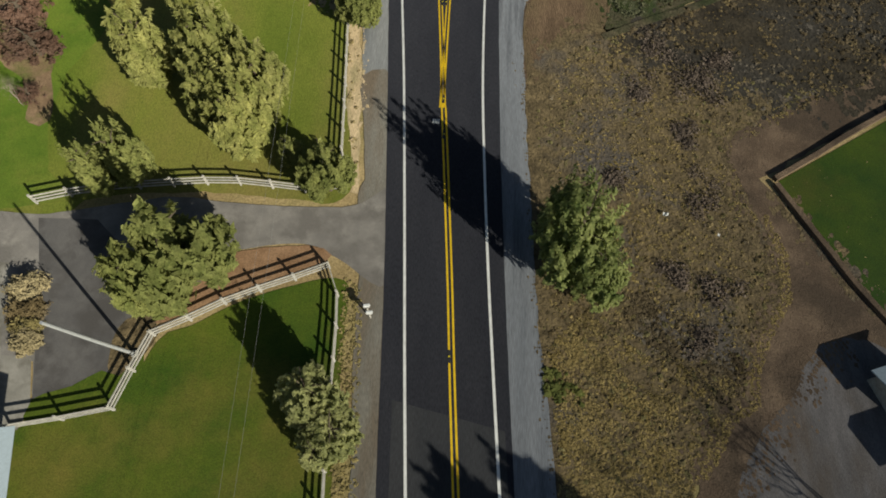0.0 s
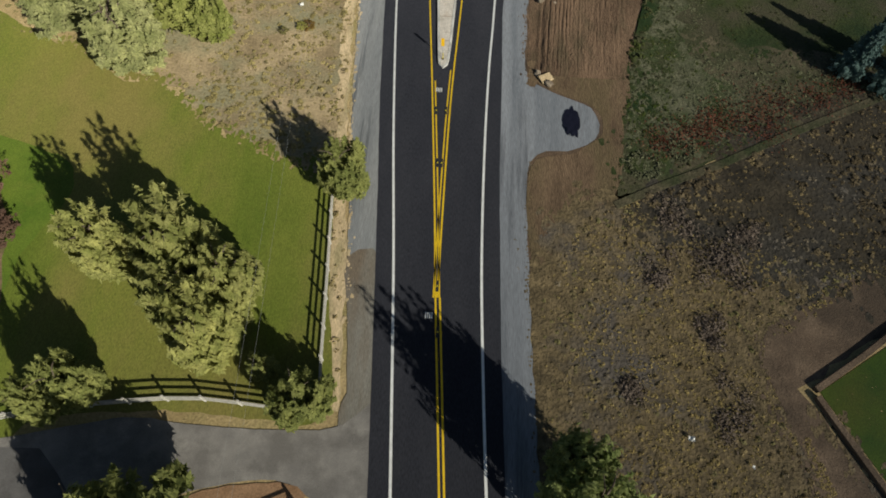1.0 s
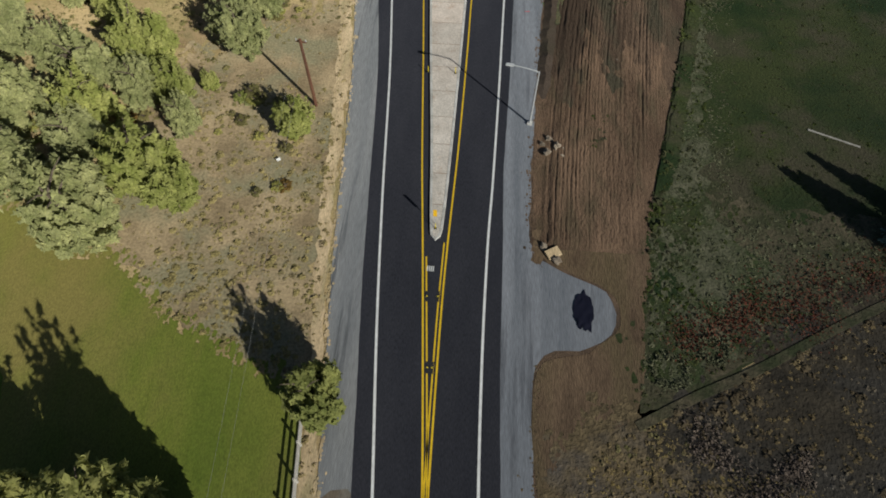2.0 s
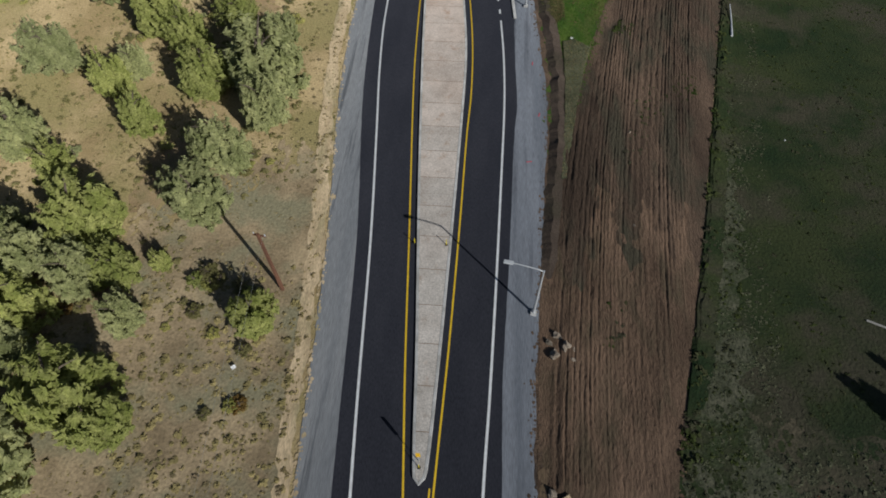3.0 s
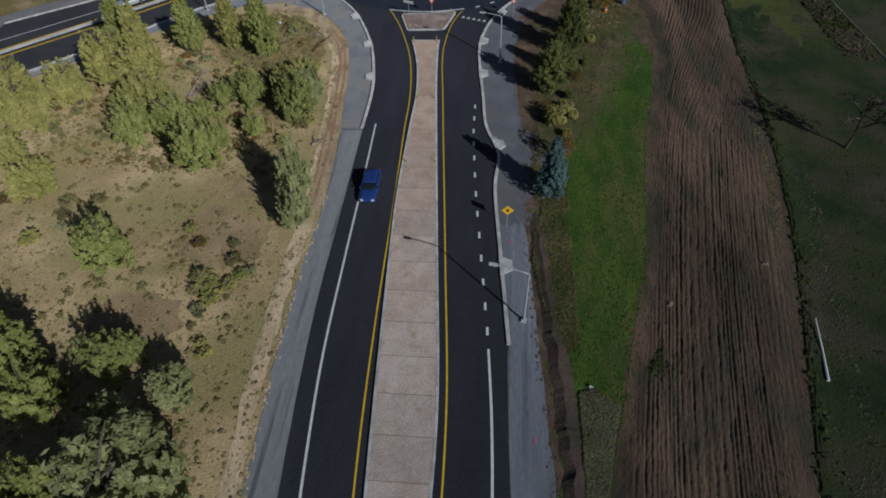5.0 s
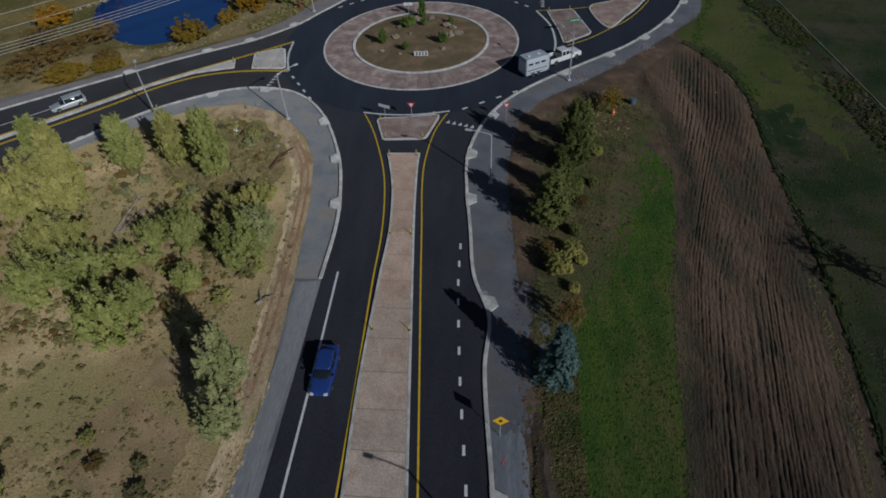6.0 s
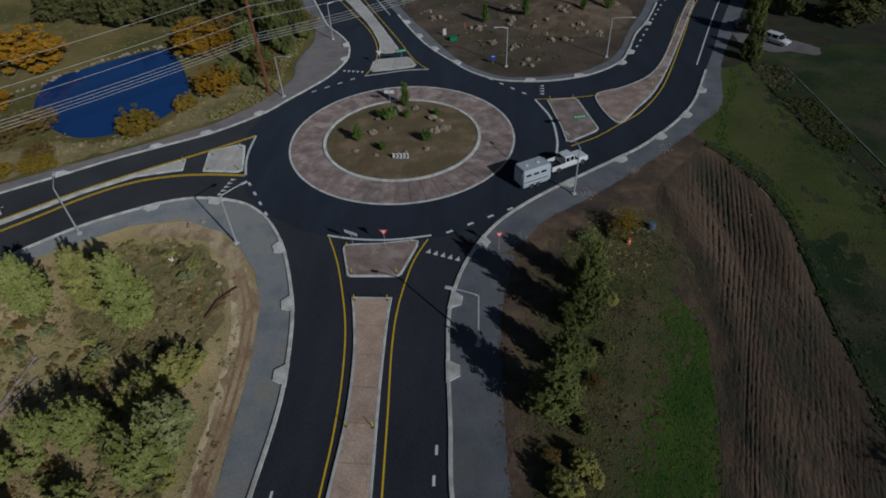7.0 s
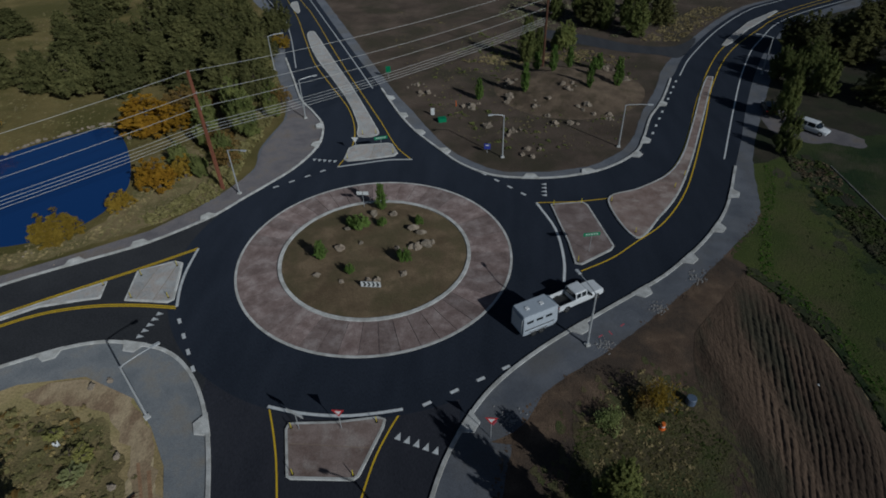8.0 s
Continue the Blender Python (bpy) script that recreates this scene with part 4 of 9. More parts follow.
band("centre_line", YELLOW_W, 0.15, 0.0667, YELLOW_PAINT, road)
band("centre_line", YELLOW_E, 0.15, 0.0667, YELLOW_PAINT, road)
band("centre_line", YELLOW_W[:6], 0.15, 0.0667, YELLOW_PAINT, road, offset=-0.34)
band("centre_line", YELLOW_W[5:8], 0.13, 0.0667, YELLOW_PAINT, road, offset=-0.30)
band("centre_line", YELLOW_E[:4], 0.13, 0.0667, YELLOW_PAINT, road, offset=0.30)


def dash(at, angle, length, width, z=0.082, parent=road, mat=WHITE_PAINT):
    bm = bmesh.new()
    box(bm, (length, width, 0.004), (at[0], at[1], z), (0, 0, angle))
    return part("dash", bm, mat, parent)


LANE_DASH = [(2.75, 112.6), (2.2, 118), (1.6, 124), (1.0, 130), (0.55, 136), (0.25, 141), (0.2, 146)]
for x, y in catmull(LANE_DASH, 2.2)[::1]:
    dash((x, y), 93, 0.85, 0.22, 0.066)
for k in range(11):
    dash((-50.1 - 1.32 * k, 166.6 - 1.52 * k), 49, 0.85, 0.3, 0.068)
for (ax, ay), (bx, by), n in (((-0.6, 172.6), (6.2, 177), 4), ((-26.6, 181.2), (-22.6, 175.2), 4), ((-24.6, 206.8), (-19.2, 211.2), 4), ((3.4, 211.2), (8.6, 206.3), 4), ((36.6, 244.4), (27.6, 221.6), 10)):
    for k in range(n):
        u = k / (n - 1)
        dash((ax + (bx - ax) * u, ay + (by - ay) * u), math.degrees(math.atan2(by - ay, bx - ax)), 0.8, 0.32)
for (ax, ay), (bx, by), n, face in (((-2.6, 169.2), (0.6, 168.1), 5, 255), ((-29.1, 182.1), (-29.6, 178.9), 5, 180), ((-21.2, 214.3), (-18.1, 213.9), 5, 90), ((11.4, 208.8), (11.3, 206.1), 4, 0)):
    for k in range(n):
        u = k / (n - 1)
        bm = bmesh.new()
        corners = [(-0.3, -0.28), (-0.3, 0.28), (0.45, 0.0)]
        turn = Matrix.Rotation(radians(face + 180), 2)
        bm.faces.new([bm.verts.new((ax + (bx - ax) * u + (turn @ Vector(c)).x, ay + (by - ay) * u + (turn @ Vector(c)).y, 0.082)) for c in corners])
        part("yield_triangle", bm, WHITE_PAINT, road)
W_FRONT = [(-29.6, 193.0), (-29.3, 189), (-28.7, 186), (-27.8, 183.2)]
S_FRONT = [(-14.3, 171.5), (-11.4, 171.0), (-7.9, 170.9), (-5.1, 171.3), (-2.6, 171.9)]
N_FRONT = [(-17.4, 212.4), (-14, 213.5), (-10.5, 214.6), (-7.0, 214.9)]
E_FRONT = [(10.2, 204.3), (12.2, 198.6), (12.7, 193), (12.4, 189.1)]
for front in (W_FRONT, S_FRONT, N_FRONT, E_FRONT):
    band("entry_line", front, 0.3, 0.082, WHITE_PAINT, road)
for line in ([(-29.6, 193.0), (-35.4, 188.6), (-41.6, 184.2), (-47.6, 179.6), (-54.5, 173.2), (-75, 154)], [(-27.8, 183.1), (-32.6, 183.2), (-37.4, 182.7), (-42.2, 181.1), (-47, 177.6), (-53.2, 171.2), (-75, 151)],
             [(-17.3, 212.5), (-16.5, 218), (-17.3, 224.4), (-20, 232.1), (-25.2, 241.7), (-31.3, 253.3), (-37.3, 268.3), (-42.6, 281.8), (-50.2, 298.5), (-70, 340)],
             [(-7.2, 214.9), (-10, 219), (-13.7, 227.3), (-21.0, 242.8), (-28.3, 258.8), (-35.9, 276.2), (-41.3, 288), (-46.6, 298.4), (-66, 340)],
             [(10.2, 204.3), (16, 204.9), (21.9, 206.7), (26.6, 210.4), (30.4, 215.8), (34.3, 225.5), (38.9, 238.3), (44.3, 251.3), (49.9, 262.1), (59.4, 275), (73, 288.4), (110, 316)],
             [(14.4, 191.0), (18, 193.4), (21.2, 196.5), (25.2, 200.6), (29.1, 207), (32.5, 215.1), (37.8, 229.6), (42.7, 243.3), (50, 258.8), (59.9, 272.6), (72.4, 286.2), (110, 313.5)]):
    for off in ((-0.13, 0.13) if line[0][0] < -20 else (0.0,)):
        band("centre_line", line, 0.19 if off else 0.15, 0.0785, YELLOW_PAINT, road, offset=off)
for line in ([(-17.2, 240.3), (-29.2, 266.4), (-44, 298.3), (-66, 346)], [(-34.1, 250.2), (-40.4, 268.3), (-46.7, 283.7), (-55.3, 298.5), (-80, 345)], [(37.9, 247.1), (42.3, 256.9), (51.8, 273), (62.5, 286.9), (72, 294.6), (110, 322)],
             [(36.8, 216.4), (43.5, 234.1), (50.4, 251.1), (58, 265.8), (72, 283.6), (110, 310)], [(-56.2, 175.6), (-60.2, 171.6), (-75, 158.6)]):
    band("edge_line", line, 0.2, 0.0785, WHITE_PAINT, road)
for y, x in ((31.5, -1.4), (54.4, -2.2)):
    for k in range(4):
        dash((x + 0.16 * k, y), 90, 0.5, 0.09, 0.067)

# raised reflectors on black adhesive pads between the yellow lines
for x, y in ((-2.04, 51.85), (-1.15, 51.9), (-1.5, 45.9), (-1.14, 45.9), (-0.68, 34.0), (-0.39, 30.2), (1.14, 10.9)):
    bm = bmesh.new()
    box(bm, (0.24, 0.95, 0.006), (x, y, 0.0672))
    pad = part("marker_pad", bm, BLACK, road)
    bm = bmesh.new()
    box(bm, (0.12, 0.12, 0.03), (x, y, 0.083), bevel=0.008)
    part("reflector", bm, YELLOW_POST, pad)


# ---- raised islands ----
def raised_island(name, outline, top_mat, label, panels, step=0.6, axis=0):
    """A kerbed traffic island: a closed kerb and paved panels between joints, cut across one axis."""
    line = catmull(outline, step, True) if step else np.array(outline, float)
    area = np.sum(line[:, 0] * np.roll(line[:, 1], -1) - np.roll(line[:, 0], -1) * line[:, 1])
    if area < 0:
        line = line[::-1]
    thing = tagged(new(name), label, "island", kind="structure")
    n = normals_2d(line, True)
    inner = line + n * 0.24
    rows = [line, line + n * 0.02, inner - n * 0.02, inner]
    levels = [0.05, 0.225, 0.23, 0.15]
    m = len(line)
    verts = [(*p, z) for ring, z in zip(rows, levels) for p in ring]
    faces = [(r * m + i, r * m + (i + 1) % m, (r + 1) * m + (i + 1) % m, (r + 1) * m + i) for r in range(3) for i in range(m)]
    solid("kerb", verts, faces, CONCRETE, thing, "pale concrete kerb")
    solid("joint_filler", [(*p, 0.2065) for p in inner], [range(m)], JOINT_STAIN, thing, "brown stained joint filler")
    lo, hi = inner[:, axis].min(), inner[:, axis].max()
    for k in range(panels):
        bm = bmesh.new()
        bm.faces.new([bm.verts.new((*p, 0.214)) for p in inner])
        a, b = lo + (hi - lo) * k / panels + (0.034 if k else -1), lo + (hi - lo) * (k + 1) / panels - (0.034 if k < panels - 1 else -1)
        for cut, side in ((a, -1), (b, 1)):
            co, no = [0, 0, 0], [0, 0, 0]
            co[axis], no[axis] = cut, side
            bmesh.ops.bisect_plane(bm, geom=bm.verts[:] + bm.edges[:] + bm.faces[:], plane_co=co, plane_no=no, clear_outer=True)
        made = bmesh.ops.extrude_face_region(bm, geom=bm.faces[:])
        bmesh.ops.translate(bm, vec=(0, 0, -0.1), verts=[v for v in made["geom"] if isinstance(v, bmesh.types.BMVert)])
        if bm.faces:
            part("panel", bm, top_mat, thing)
        else:
            bm.free()
    return thing


MEDIAN_L = [(-2.25, 57.6), (-2.5, 60), (-3.1, 68), (-4.5, 84), (-5.8, 100.6), (-6.75, 115), (-7.5, 128.5), (-7.6, 140.8), (-7.55, 148), (-8.1, 154.5), (-8.95, 159), (-9.7, 162.0)]
MEDIAN_R = [(-5.6, 162.1), (-5.55, 159), (-5.1, 152), (-4.4, 144), (-3.5, 134.2), (-2.75, 126), (-1.9, 117), (-1.15, 109), (-0.8, 103), (-0.75, 96), (-0.8, 84), (-0.95, 70), (-1.15, 60), (-1.35, 57.6), (-1.8, 57.1)]
median_line = np.concatenate([catmull(MEDIAN_L, 1.0), catmull(MEDIAN_R, 1.0)])
raised_island("median_island", median_line, SLAB_MEDIAN, "long tapering median paved in tan stamped concrete", 30, 0, 1)
raised_island("splitter_island_south", [(-12.1, 169.2), (-12.0, 169.9), (-11.4, 170.0), (-8, 170.3), (-4.6, 171.0), (-3.9, 170.8), (-3.9, 170.0), (-5.1, 165.5), (-5.5, 165.1), (-10.4, 164.9), (-10.8, 165.1)], SLAB_RED, "kerbed splitter island paved in rose stamped concrete", 2, 0, 1)
raised_island("splitter_island_west", [(-34.8, 188.6), (-31.3, 190.5), (-30.2, 190.2), (-29.4, 187.5), (-28.5, 184.2), (-29.0, 183.7), (-33.8, 183.8)], SLAB_GREY, "kerbed splitter island paved in grey concrete", 3, 0)
raised_island("west_median", [(-37.3, 186.7), (-36.6, 184.0), (-38.5, 183.5), (-42.4, 182.3), (-47.4, 178.6), (-54.0, 172.2), (-75, 152.2), (-75.4, 152.7), (-54.4, 172.8), (-47.8, 179.0), (-42.6, 183.0)], SLAB_GREY, "narrow tapering concrete median", 8, 0)
raised_island("splitter_island_north", [(-16.9, 217.6), (-16.2, 218.7), (-11.2, 219.6), (-10.5, 219.2), (-9.3, 216.6), (-9.7, 215.7), (-13, 214.6), (-16.2, 213.9), (-16.9, 214.4)], SLAB_GREY, "kerbed splitter island paved in grey concrete", 2, 0)
raised_island("north_median", catmull([(-16.2, 221.6), (-13.2, 222.4), (-14.9, 227.2), (-21.1, 241), (-28.6, 256.5), (-35.2, 270.4), (-36.6, 272.0), (-37.0, 269.3), (-31.9, 256.4), (-25.1, 243.5), (-20.5, 234.4), (-17.2, 226)], 0.8, True), SLAB_GREY, "long tapering concrete median", 8, 0, 1)
raised_island("north_end_median", [(-47.8, 293.2), (-44.3, 286.4), (-43.7, 287.6), (-46.7, 295.8)], SLAB_GREY, "small concrete median beyond the splitter", 1, 0.4)
raised_island("splitter_island_east", [(11.9, 203.9), (16.0, 204.6), (16.6, 203.9), (18.6, 195.6), (18.2, 194.8), (14.6, 192.0), (13.8, 192.2), (13.4, 196.0), (12.7, 199.6)], SLAB_MAUVE, "kerbed splitter island paved in rose stamped concrete", 2, 0, 1)
raised_island("east_median", catmull([(19.2, 205.3), (21.3, 197.2), (25.1, 201.8), (28.4, 207), (32.0, 215.1), (36, 225.6), (40.7, 238.4), (43.6, 246.4), (42.6, 246.6), (40, 240.7), (35.2, 227.5), (31.3, 217.5), (28, 211.9), (23.6, 208.2)], 0.8, True), SLAB_RED, "curving median paved in rose stamped concrete", 8, 0, 1)
raised_island("east_end_median", [(49.8, 263.1), (52, 266.9), (59.8, 278.2), (68.4, 286.6), (69, 286.2), (64.7, 280.9), (58.1, 273), (52.5, 264.9), (50.6, 262.8)], SLAB_GREY, "small concrete median beyond the splitter", 3, 0, 1)

# truck apron in sectors, between two round kerbs
apron = tagged(new("truck_apron"), "round truck apron of rose stamped concrete", "apron", kind="structure")
apron.location = (*CENTRE, 0)
SECTORS = 48
for r0, r1, h in ((APRON_OUT - 0.28, APRON_OUT, 0.15), (APRON_IN, APRON_IN + 0.42, 0.30)):
    n = 160
    verts = [(r * math.cos(2 * math.pi * k / n), r * math.sin(2 * math.pi * k / n), z) for r, z in ((r1, 0.05), (r1, h - 0.02), (r1 - 0.02, h), (r0 + 0.02, h), (r0, h - 0.02), (r0, 0.05)) for k in range(n)]
    faces = [(a * n + k, a * n + (k + 1) % n, (a + 1) * n + (k + 1) % n, (a + 1) * n + k) for a in range(5) for k in range(n)]
    solid("kerb", verts, faces, CONCRETE, apron, "pale concrete ring kerb")
sector = None
for k in range(SECTORS):
    if sector is None:
        bm = bmesh.new()
        half, r0, r1 = math.pi / SECTORS, APRON_IN + 0.42, APRON_OUT - 0.28
        ring = [(r0, s) for s in (-1, -0.33, 0.33, 1)] + [(r1, s) for s in (1, 0.33, -0.33, -1)]
        pts = [(r * math.cos(s * (half - 0.022 / r)), r * math.sin(s * (half - 0.022 / r))) for r, s in ring]
        low = [bm.verts.new((x, y, 0.06)) for x, y in pts]
        top = [bm.verts.new((x, y, 0.142 + 0.012 * (i < 4))) for i, (x, y) in enumerate(pts)]
        bm.faces.new(top)
        for i in range(8):
            bm.faces.new((low[i], low[(i + 1) % 8], top[(i + 1) % 8], top[i]))
        sector = part("panel", bm, SLAB_MAUVE, apron)
    else:
        ob = new("panel", sector.data)
        ob.parent = apron
        ob.rotation_euler = (0, 0, 2 * math.pi * k / SECTORS)
# the planted mound in the middle
verts, faces = [], []
for i in range(25):
    for j in range(72):
        r, a = (APRON_IN - 0.02) * i / 24, 2 * math.pi * j / 72
        h = 0.20 + 0.55 * (1 - (i / 24) ** 2) + 0.07 * noise.noise(Vector((r * math.cos(a) * 0.8, r * math.sin(a) * 0.8, 2.0)))
        verts.append((r * math.cos(a), r * math.sin(a), h))
faces = [(i * 72 + j, (i + 1) * 72 + j, (i + 1) * 72 + (j + 1) % 72, i * 72 + (j + 1) % 72) for i in range(24) for j in range(72)]
mound = tagged(solid("central_island", verts, faces, MOUND_SOIL, smooth=True), "low brown earth mound inside the roundabout", "mound", kind="structure")
mound.location = (*CENTRE, 0)


def mound_height(x, y):
    r = math.hypot(x - CENTRE[0], y - CENTRE[1]) / APRON_IN
    return 0.20 + 0.55 * max(0.0, 1 - r * r)


def hill_height(x, y):
    """The low earth hill on the bare corner beyond the roundabout."""
    u, v = (x - 17.5) / 13.0, (y - 241.0) / (12.5 if y < 241 else 11.0)
    r = math.hypot(u, v)
    swell = max(0.0, 1 - r * r) ** 1.3
    return 2.1 * swell * (1 + 0.25 * noise.noise(Vector((x * 0.22, y * 0.22, 6)))) + 0.10 * min(1.0, swell * 6) * noise.noise(Vector((x * 0.9, y * 0.9, 7)))


nx, ny = 66, 60
verts = [(4 + 27 * i / nx, 228 + 25 * j / ny, hill_height(4 + 27 * i / nx, 228 + 25 * j / ny)) for i in range(nx + 1) for j in range(ny + 1)]
faces = [(i * (ny + 1) + j, (i + 1) * (ny + 1) + j, (i + 1) * (ny + 1) + j + 1, i * (ny + 1) + j + 1) for i in range(nx) for j in range(ny)]
faces = [f for f in faces if max(verts[k][2] for k in f) > 0.02]
tagged(solid("earth_hill", verts, faces, HILL_SOIL, smooth=True), "low pale earth hill strewn with boulders", "hill", kind="structure")


# kerb aprons: pale concrete trapezoids that reach out from the gutter
all_kerbs = np.concatenate([catmull(k, 0.5) for k in (KERB_SW, KERB_SE, KERB_NE, KERB_NW)])
for x, y in ((3.0, 170.9), (13.2, 182.6), (20.2, 188.1), (26.2, 193.8), (31.0, 200.0), (35.0, 207.2), (-19.0, 169.2), (-29.6, 178.0), (-37.4, 176.6), (-13.8, 152.7), (-15.6, 161.0), (-22.2, 218.8), (-22.9, 225.4),
             (-31.2, 199.2), (-36.8, 193.5), (-42.9, 189.4), (-53, 182.4), (-13.6, 236.2), (-10.6, 229.4), (-7.1, 223.1), (-2.7, 217.3), (9.6, 210.4), (17.7, 212.0), (24.4, 217.4), (0.7, 153.7), (0.4, 162.3), (3.1, 138.2), (3.9, 120), (32, 235), (26.9, 222)):
    i = int(np.argmin(np.hypot(all_kerbs[:, 0] - x, all_kerbs[:, 1] - y)))
    d = all_kerbs[min(i + 1, len(all_kerbs) - 1)] - all_kerbs[i - 1]
    d = d / np.linalg.norm(d)
    out = np.array((-d[1], d[0]))
    mid = CENTRE if y > 166 else np.array((-6.5, y))
    if np.dot(out, all_kerbs[i] - mid) < 0:
        out = -out
    p = all_kerbs[i]
    outline = [p - d * 1.25 - out * 0.2, p + d * 1.25 - out * 0.2, p + d * 0.55 + out * 1.05, p - d * 0.55 + out * 1.05]
    tagged(part("kerb_apron", prism(outline, 0.03, 0.212, 0.015), CONCRETE), "pale concrete kerb apron slab", "kerb apron", "kerb aprons", "structure")

# ---- ploughed field: furrows in relief ----
west, east = catmull(FIELD_WEST, 0.5), catmull(FIELD_EAST, 0.5)
rows, across = 760, 230
sample = lambda line, u: np.stack([np.interp(u, np.linspace(0, 1, len(line)), line[:, k]) for k in (0, 1)], 1)  # noqa: E731
us = np.linspace(0, 1, rows)
left, right = sample(west, us), sample(east, us)
# furrows run nearly straight and bear off to the east as they go north
mid_y = np.linspace(50, 200, 301)
mid_x = np.cumsum(np.interp(mid_y, (57, 80, 100, 125, 160, 200), (0.05, 0.10, 0.14, 0.19, 0.24, 0.24))) * 0.5
deep = np.random.default_rng(88).random(400)
verts = []
for i in range(rows):
    for j in range(across):
        s = j / (across - 1)
        x, y = left[i] * (1 - s) + right[i] * s
        q = x - float(np.interp(y, mid_y, mid_x)) + 0.3 * noise.noise(Vector((x * 0.04, y * 0.03, 3)))
        wild = float(np.interp(y, (60, 142, 170), (1.0, 0.92, 0.2)))
        # tool passes: uneven spacing, each furrow with its own depth that comes and goes
        w = q / (0.40 + 0.18 * (1 - wild)) + 0.16 * noise.noise(Vector((q * 2.0, y * 0.8, 29))) + wild * 2.2 * noise.noise(Vector((q * 0.28, y * 0.008, 9))) + wild * 0.35 * noise.noise(Vector((q * 1.3, y * 0.04, 19)))
        own = deep[int(math.floor(w)) % 400]
        groove = max(0.0, 1 - abs(w % 1.0 - 0.5) / (0.20 + 0.12 * own)) ** 0.7
        run = max(0.0, min(1.0, 0.66 + 0.9 * noise.noise(Vector((math.floor(w) * 3.7, y * 0.06, 17))) + 0.8 * noise.noise(Vector((math.floor(w) * 5.3, y * 0.35, 23))) + 0.5 * (1 - wild)))
        worked = max(0.3, min(1.0, 0.78 + 1.5 * wild * noise.noise(Vector((q * 0.17, y * 0.022, 7)))))
        # a smoother, driven-over stretch along the south-eastern side
        worked *= 1 - max(0.0, min(1.0, (s - 0.45) * 4 + 0.5 * noise.noise(Vector((q * 0.5, y * 0.1, 43))))) * max(0.0, min(1.0, (84 - y) / 16)) * 0.8
        # a bare driven lane between two passes in the north
        worked *= 1 - 0.9 * max(0.0, 1 - abs(s - 0.42) / 0.05) * max(0.0, min(1.0, (y - 160) / 8))
        # bare, unworked ground along the north-western border
        worked *= 1 - 0.9 * max(0.0, min(1.0, (float(np.interp(y, (140, 150, 165, 180), (0.0, 0.12, 0.25, 0.42))) - s) * 10))
        furrow = 0.4 - (0.85 + 0.8 * wild * own * own) * groove * run
        streak = noise.noise(Vector((q * 4.2, y * 0.13, 51))) + 0.7 * noise.noise(Vector((q * 7.0, y * 0.4, 53)))
        clods = 0.5 * noise.noise(Vector((x * 2.1, y * 1.1, 1))) + 0.8 * noise.noise(Vector((x * 4.6, y * 3.4, 4)))
        ragged = 0.06 + 0.05 * noise.noise(Vector((x * 0.5, y * 0.5, 41)))
        edge = max(0.0, min(1.0, (s - ragged) * 8, 6 * (1 - s), i / 6, (rows - 1 - i) / 36))
        verts.append((x, y, 0.035 + edge * max(0.0, 0.24 + (0.19 - 0.095 * wild) * worked * furrow + 0.042 * wild * streak + (0.075 - 0.02 * wild) * clods)))
faces = [(i * across + j, i * across + j + 1, (i + 1) * across + j + 1, (i + 1) * across + j) for i in range(rows - 1) for j in range(across - 1)]
ploughed = tagged(solid("ploughed_field", verts, faces, FIELD_SOIL, smooth=True), "brown ploughed strip with long rough furrows", "field", kind="structure")
ploughed.data.materials.append(FIELD_SOUTH)
reddish = []
for f in faces:
    x, y, _ = verts[f[0]]
    reddish.append(int(y < 79 + 14 * noise.noise(Vector((x * 0.35, y * 0.08, 13))) + 7 * noise.noise(Vector((x * 1.6, y * 0.5, 15)))))
ploughed.data.polygons.foreach_set("material_index", reddish)
# the raised, grassy rim along its far side
rim = catmull(pasture_line[1:], 0.6)
tagged(band("field_bank", [(p[0] + 0.25 * noise.noise(Vector((p[1] * 0.35, 0, 3))), p[1]) for p in rim[::4]], 0.6, 0.0, PASTURE, height=0.12), "low earth bank along the ploughed strip", "bank", kind="structure")



def soil_step(name, points, foot, back, height, mat, label, seed):
    """A ragged earth step: a steep western face and a long gentle back."""
    line = catmull(points, 0.35)
    n = normals_2d(line)
    verts, faces = [], []
    for i, (p, w) in enumerate(zip(line, n)):
        rough = 1 + 0.7 * noise.noise(Vector((p[0] * 0.5, p[1] * 0.5, seed))) + 0.5 * noise.noise(Vector((p[0] * 2.2, p[1] * 2.2, seed + 5)))
        h = height * max(0.15, rough) * min(1.0, i / 12, (len(line) - 1 - i) / 12)
        shift = 0.35 * noise.noise(Vector((p[1] * 0.6, 0.0, seed + 2)))
        for u, z in ((foot + shift, 0.0), (0.35 * foot + shift, h * 0.62), (shift, h), (-0.45 * back + shift, h * 0.55), (-back, 0.0)):
            verts.append((*(p + w * u), z))
    faces = [(i * 5 + k, (i + 1) * 5 + k, (i + 1) * 5 + k + 1, i * 5 + k + 1) for i in range(len(line) - 1) for k in range(4)]
    ob = solid(name, verts, faces, mat)
    if ob.data.polygons[0].normal.z < 0:
        ob.data.flip_normals()
    return tagged(ob, label, "bank", kind="structure")


soil_step("soil_bank", [(7.6, 74), (8.2, 82), (8.9, 90), (9.3, 98), (9.0, 106), (8.3, 114), (7.7, 121), (7.3, 128)], 0.9, 1.1, 0.30, NORTH_SOIL, "ragged bare earth bank above the gravel shoulder", 31)
soil_step("soil_bank", pasture_line[1:11], 0.45, 1.6, 0.17, PASTURE, "ragged grassy step along the ploughed strip", 37)

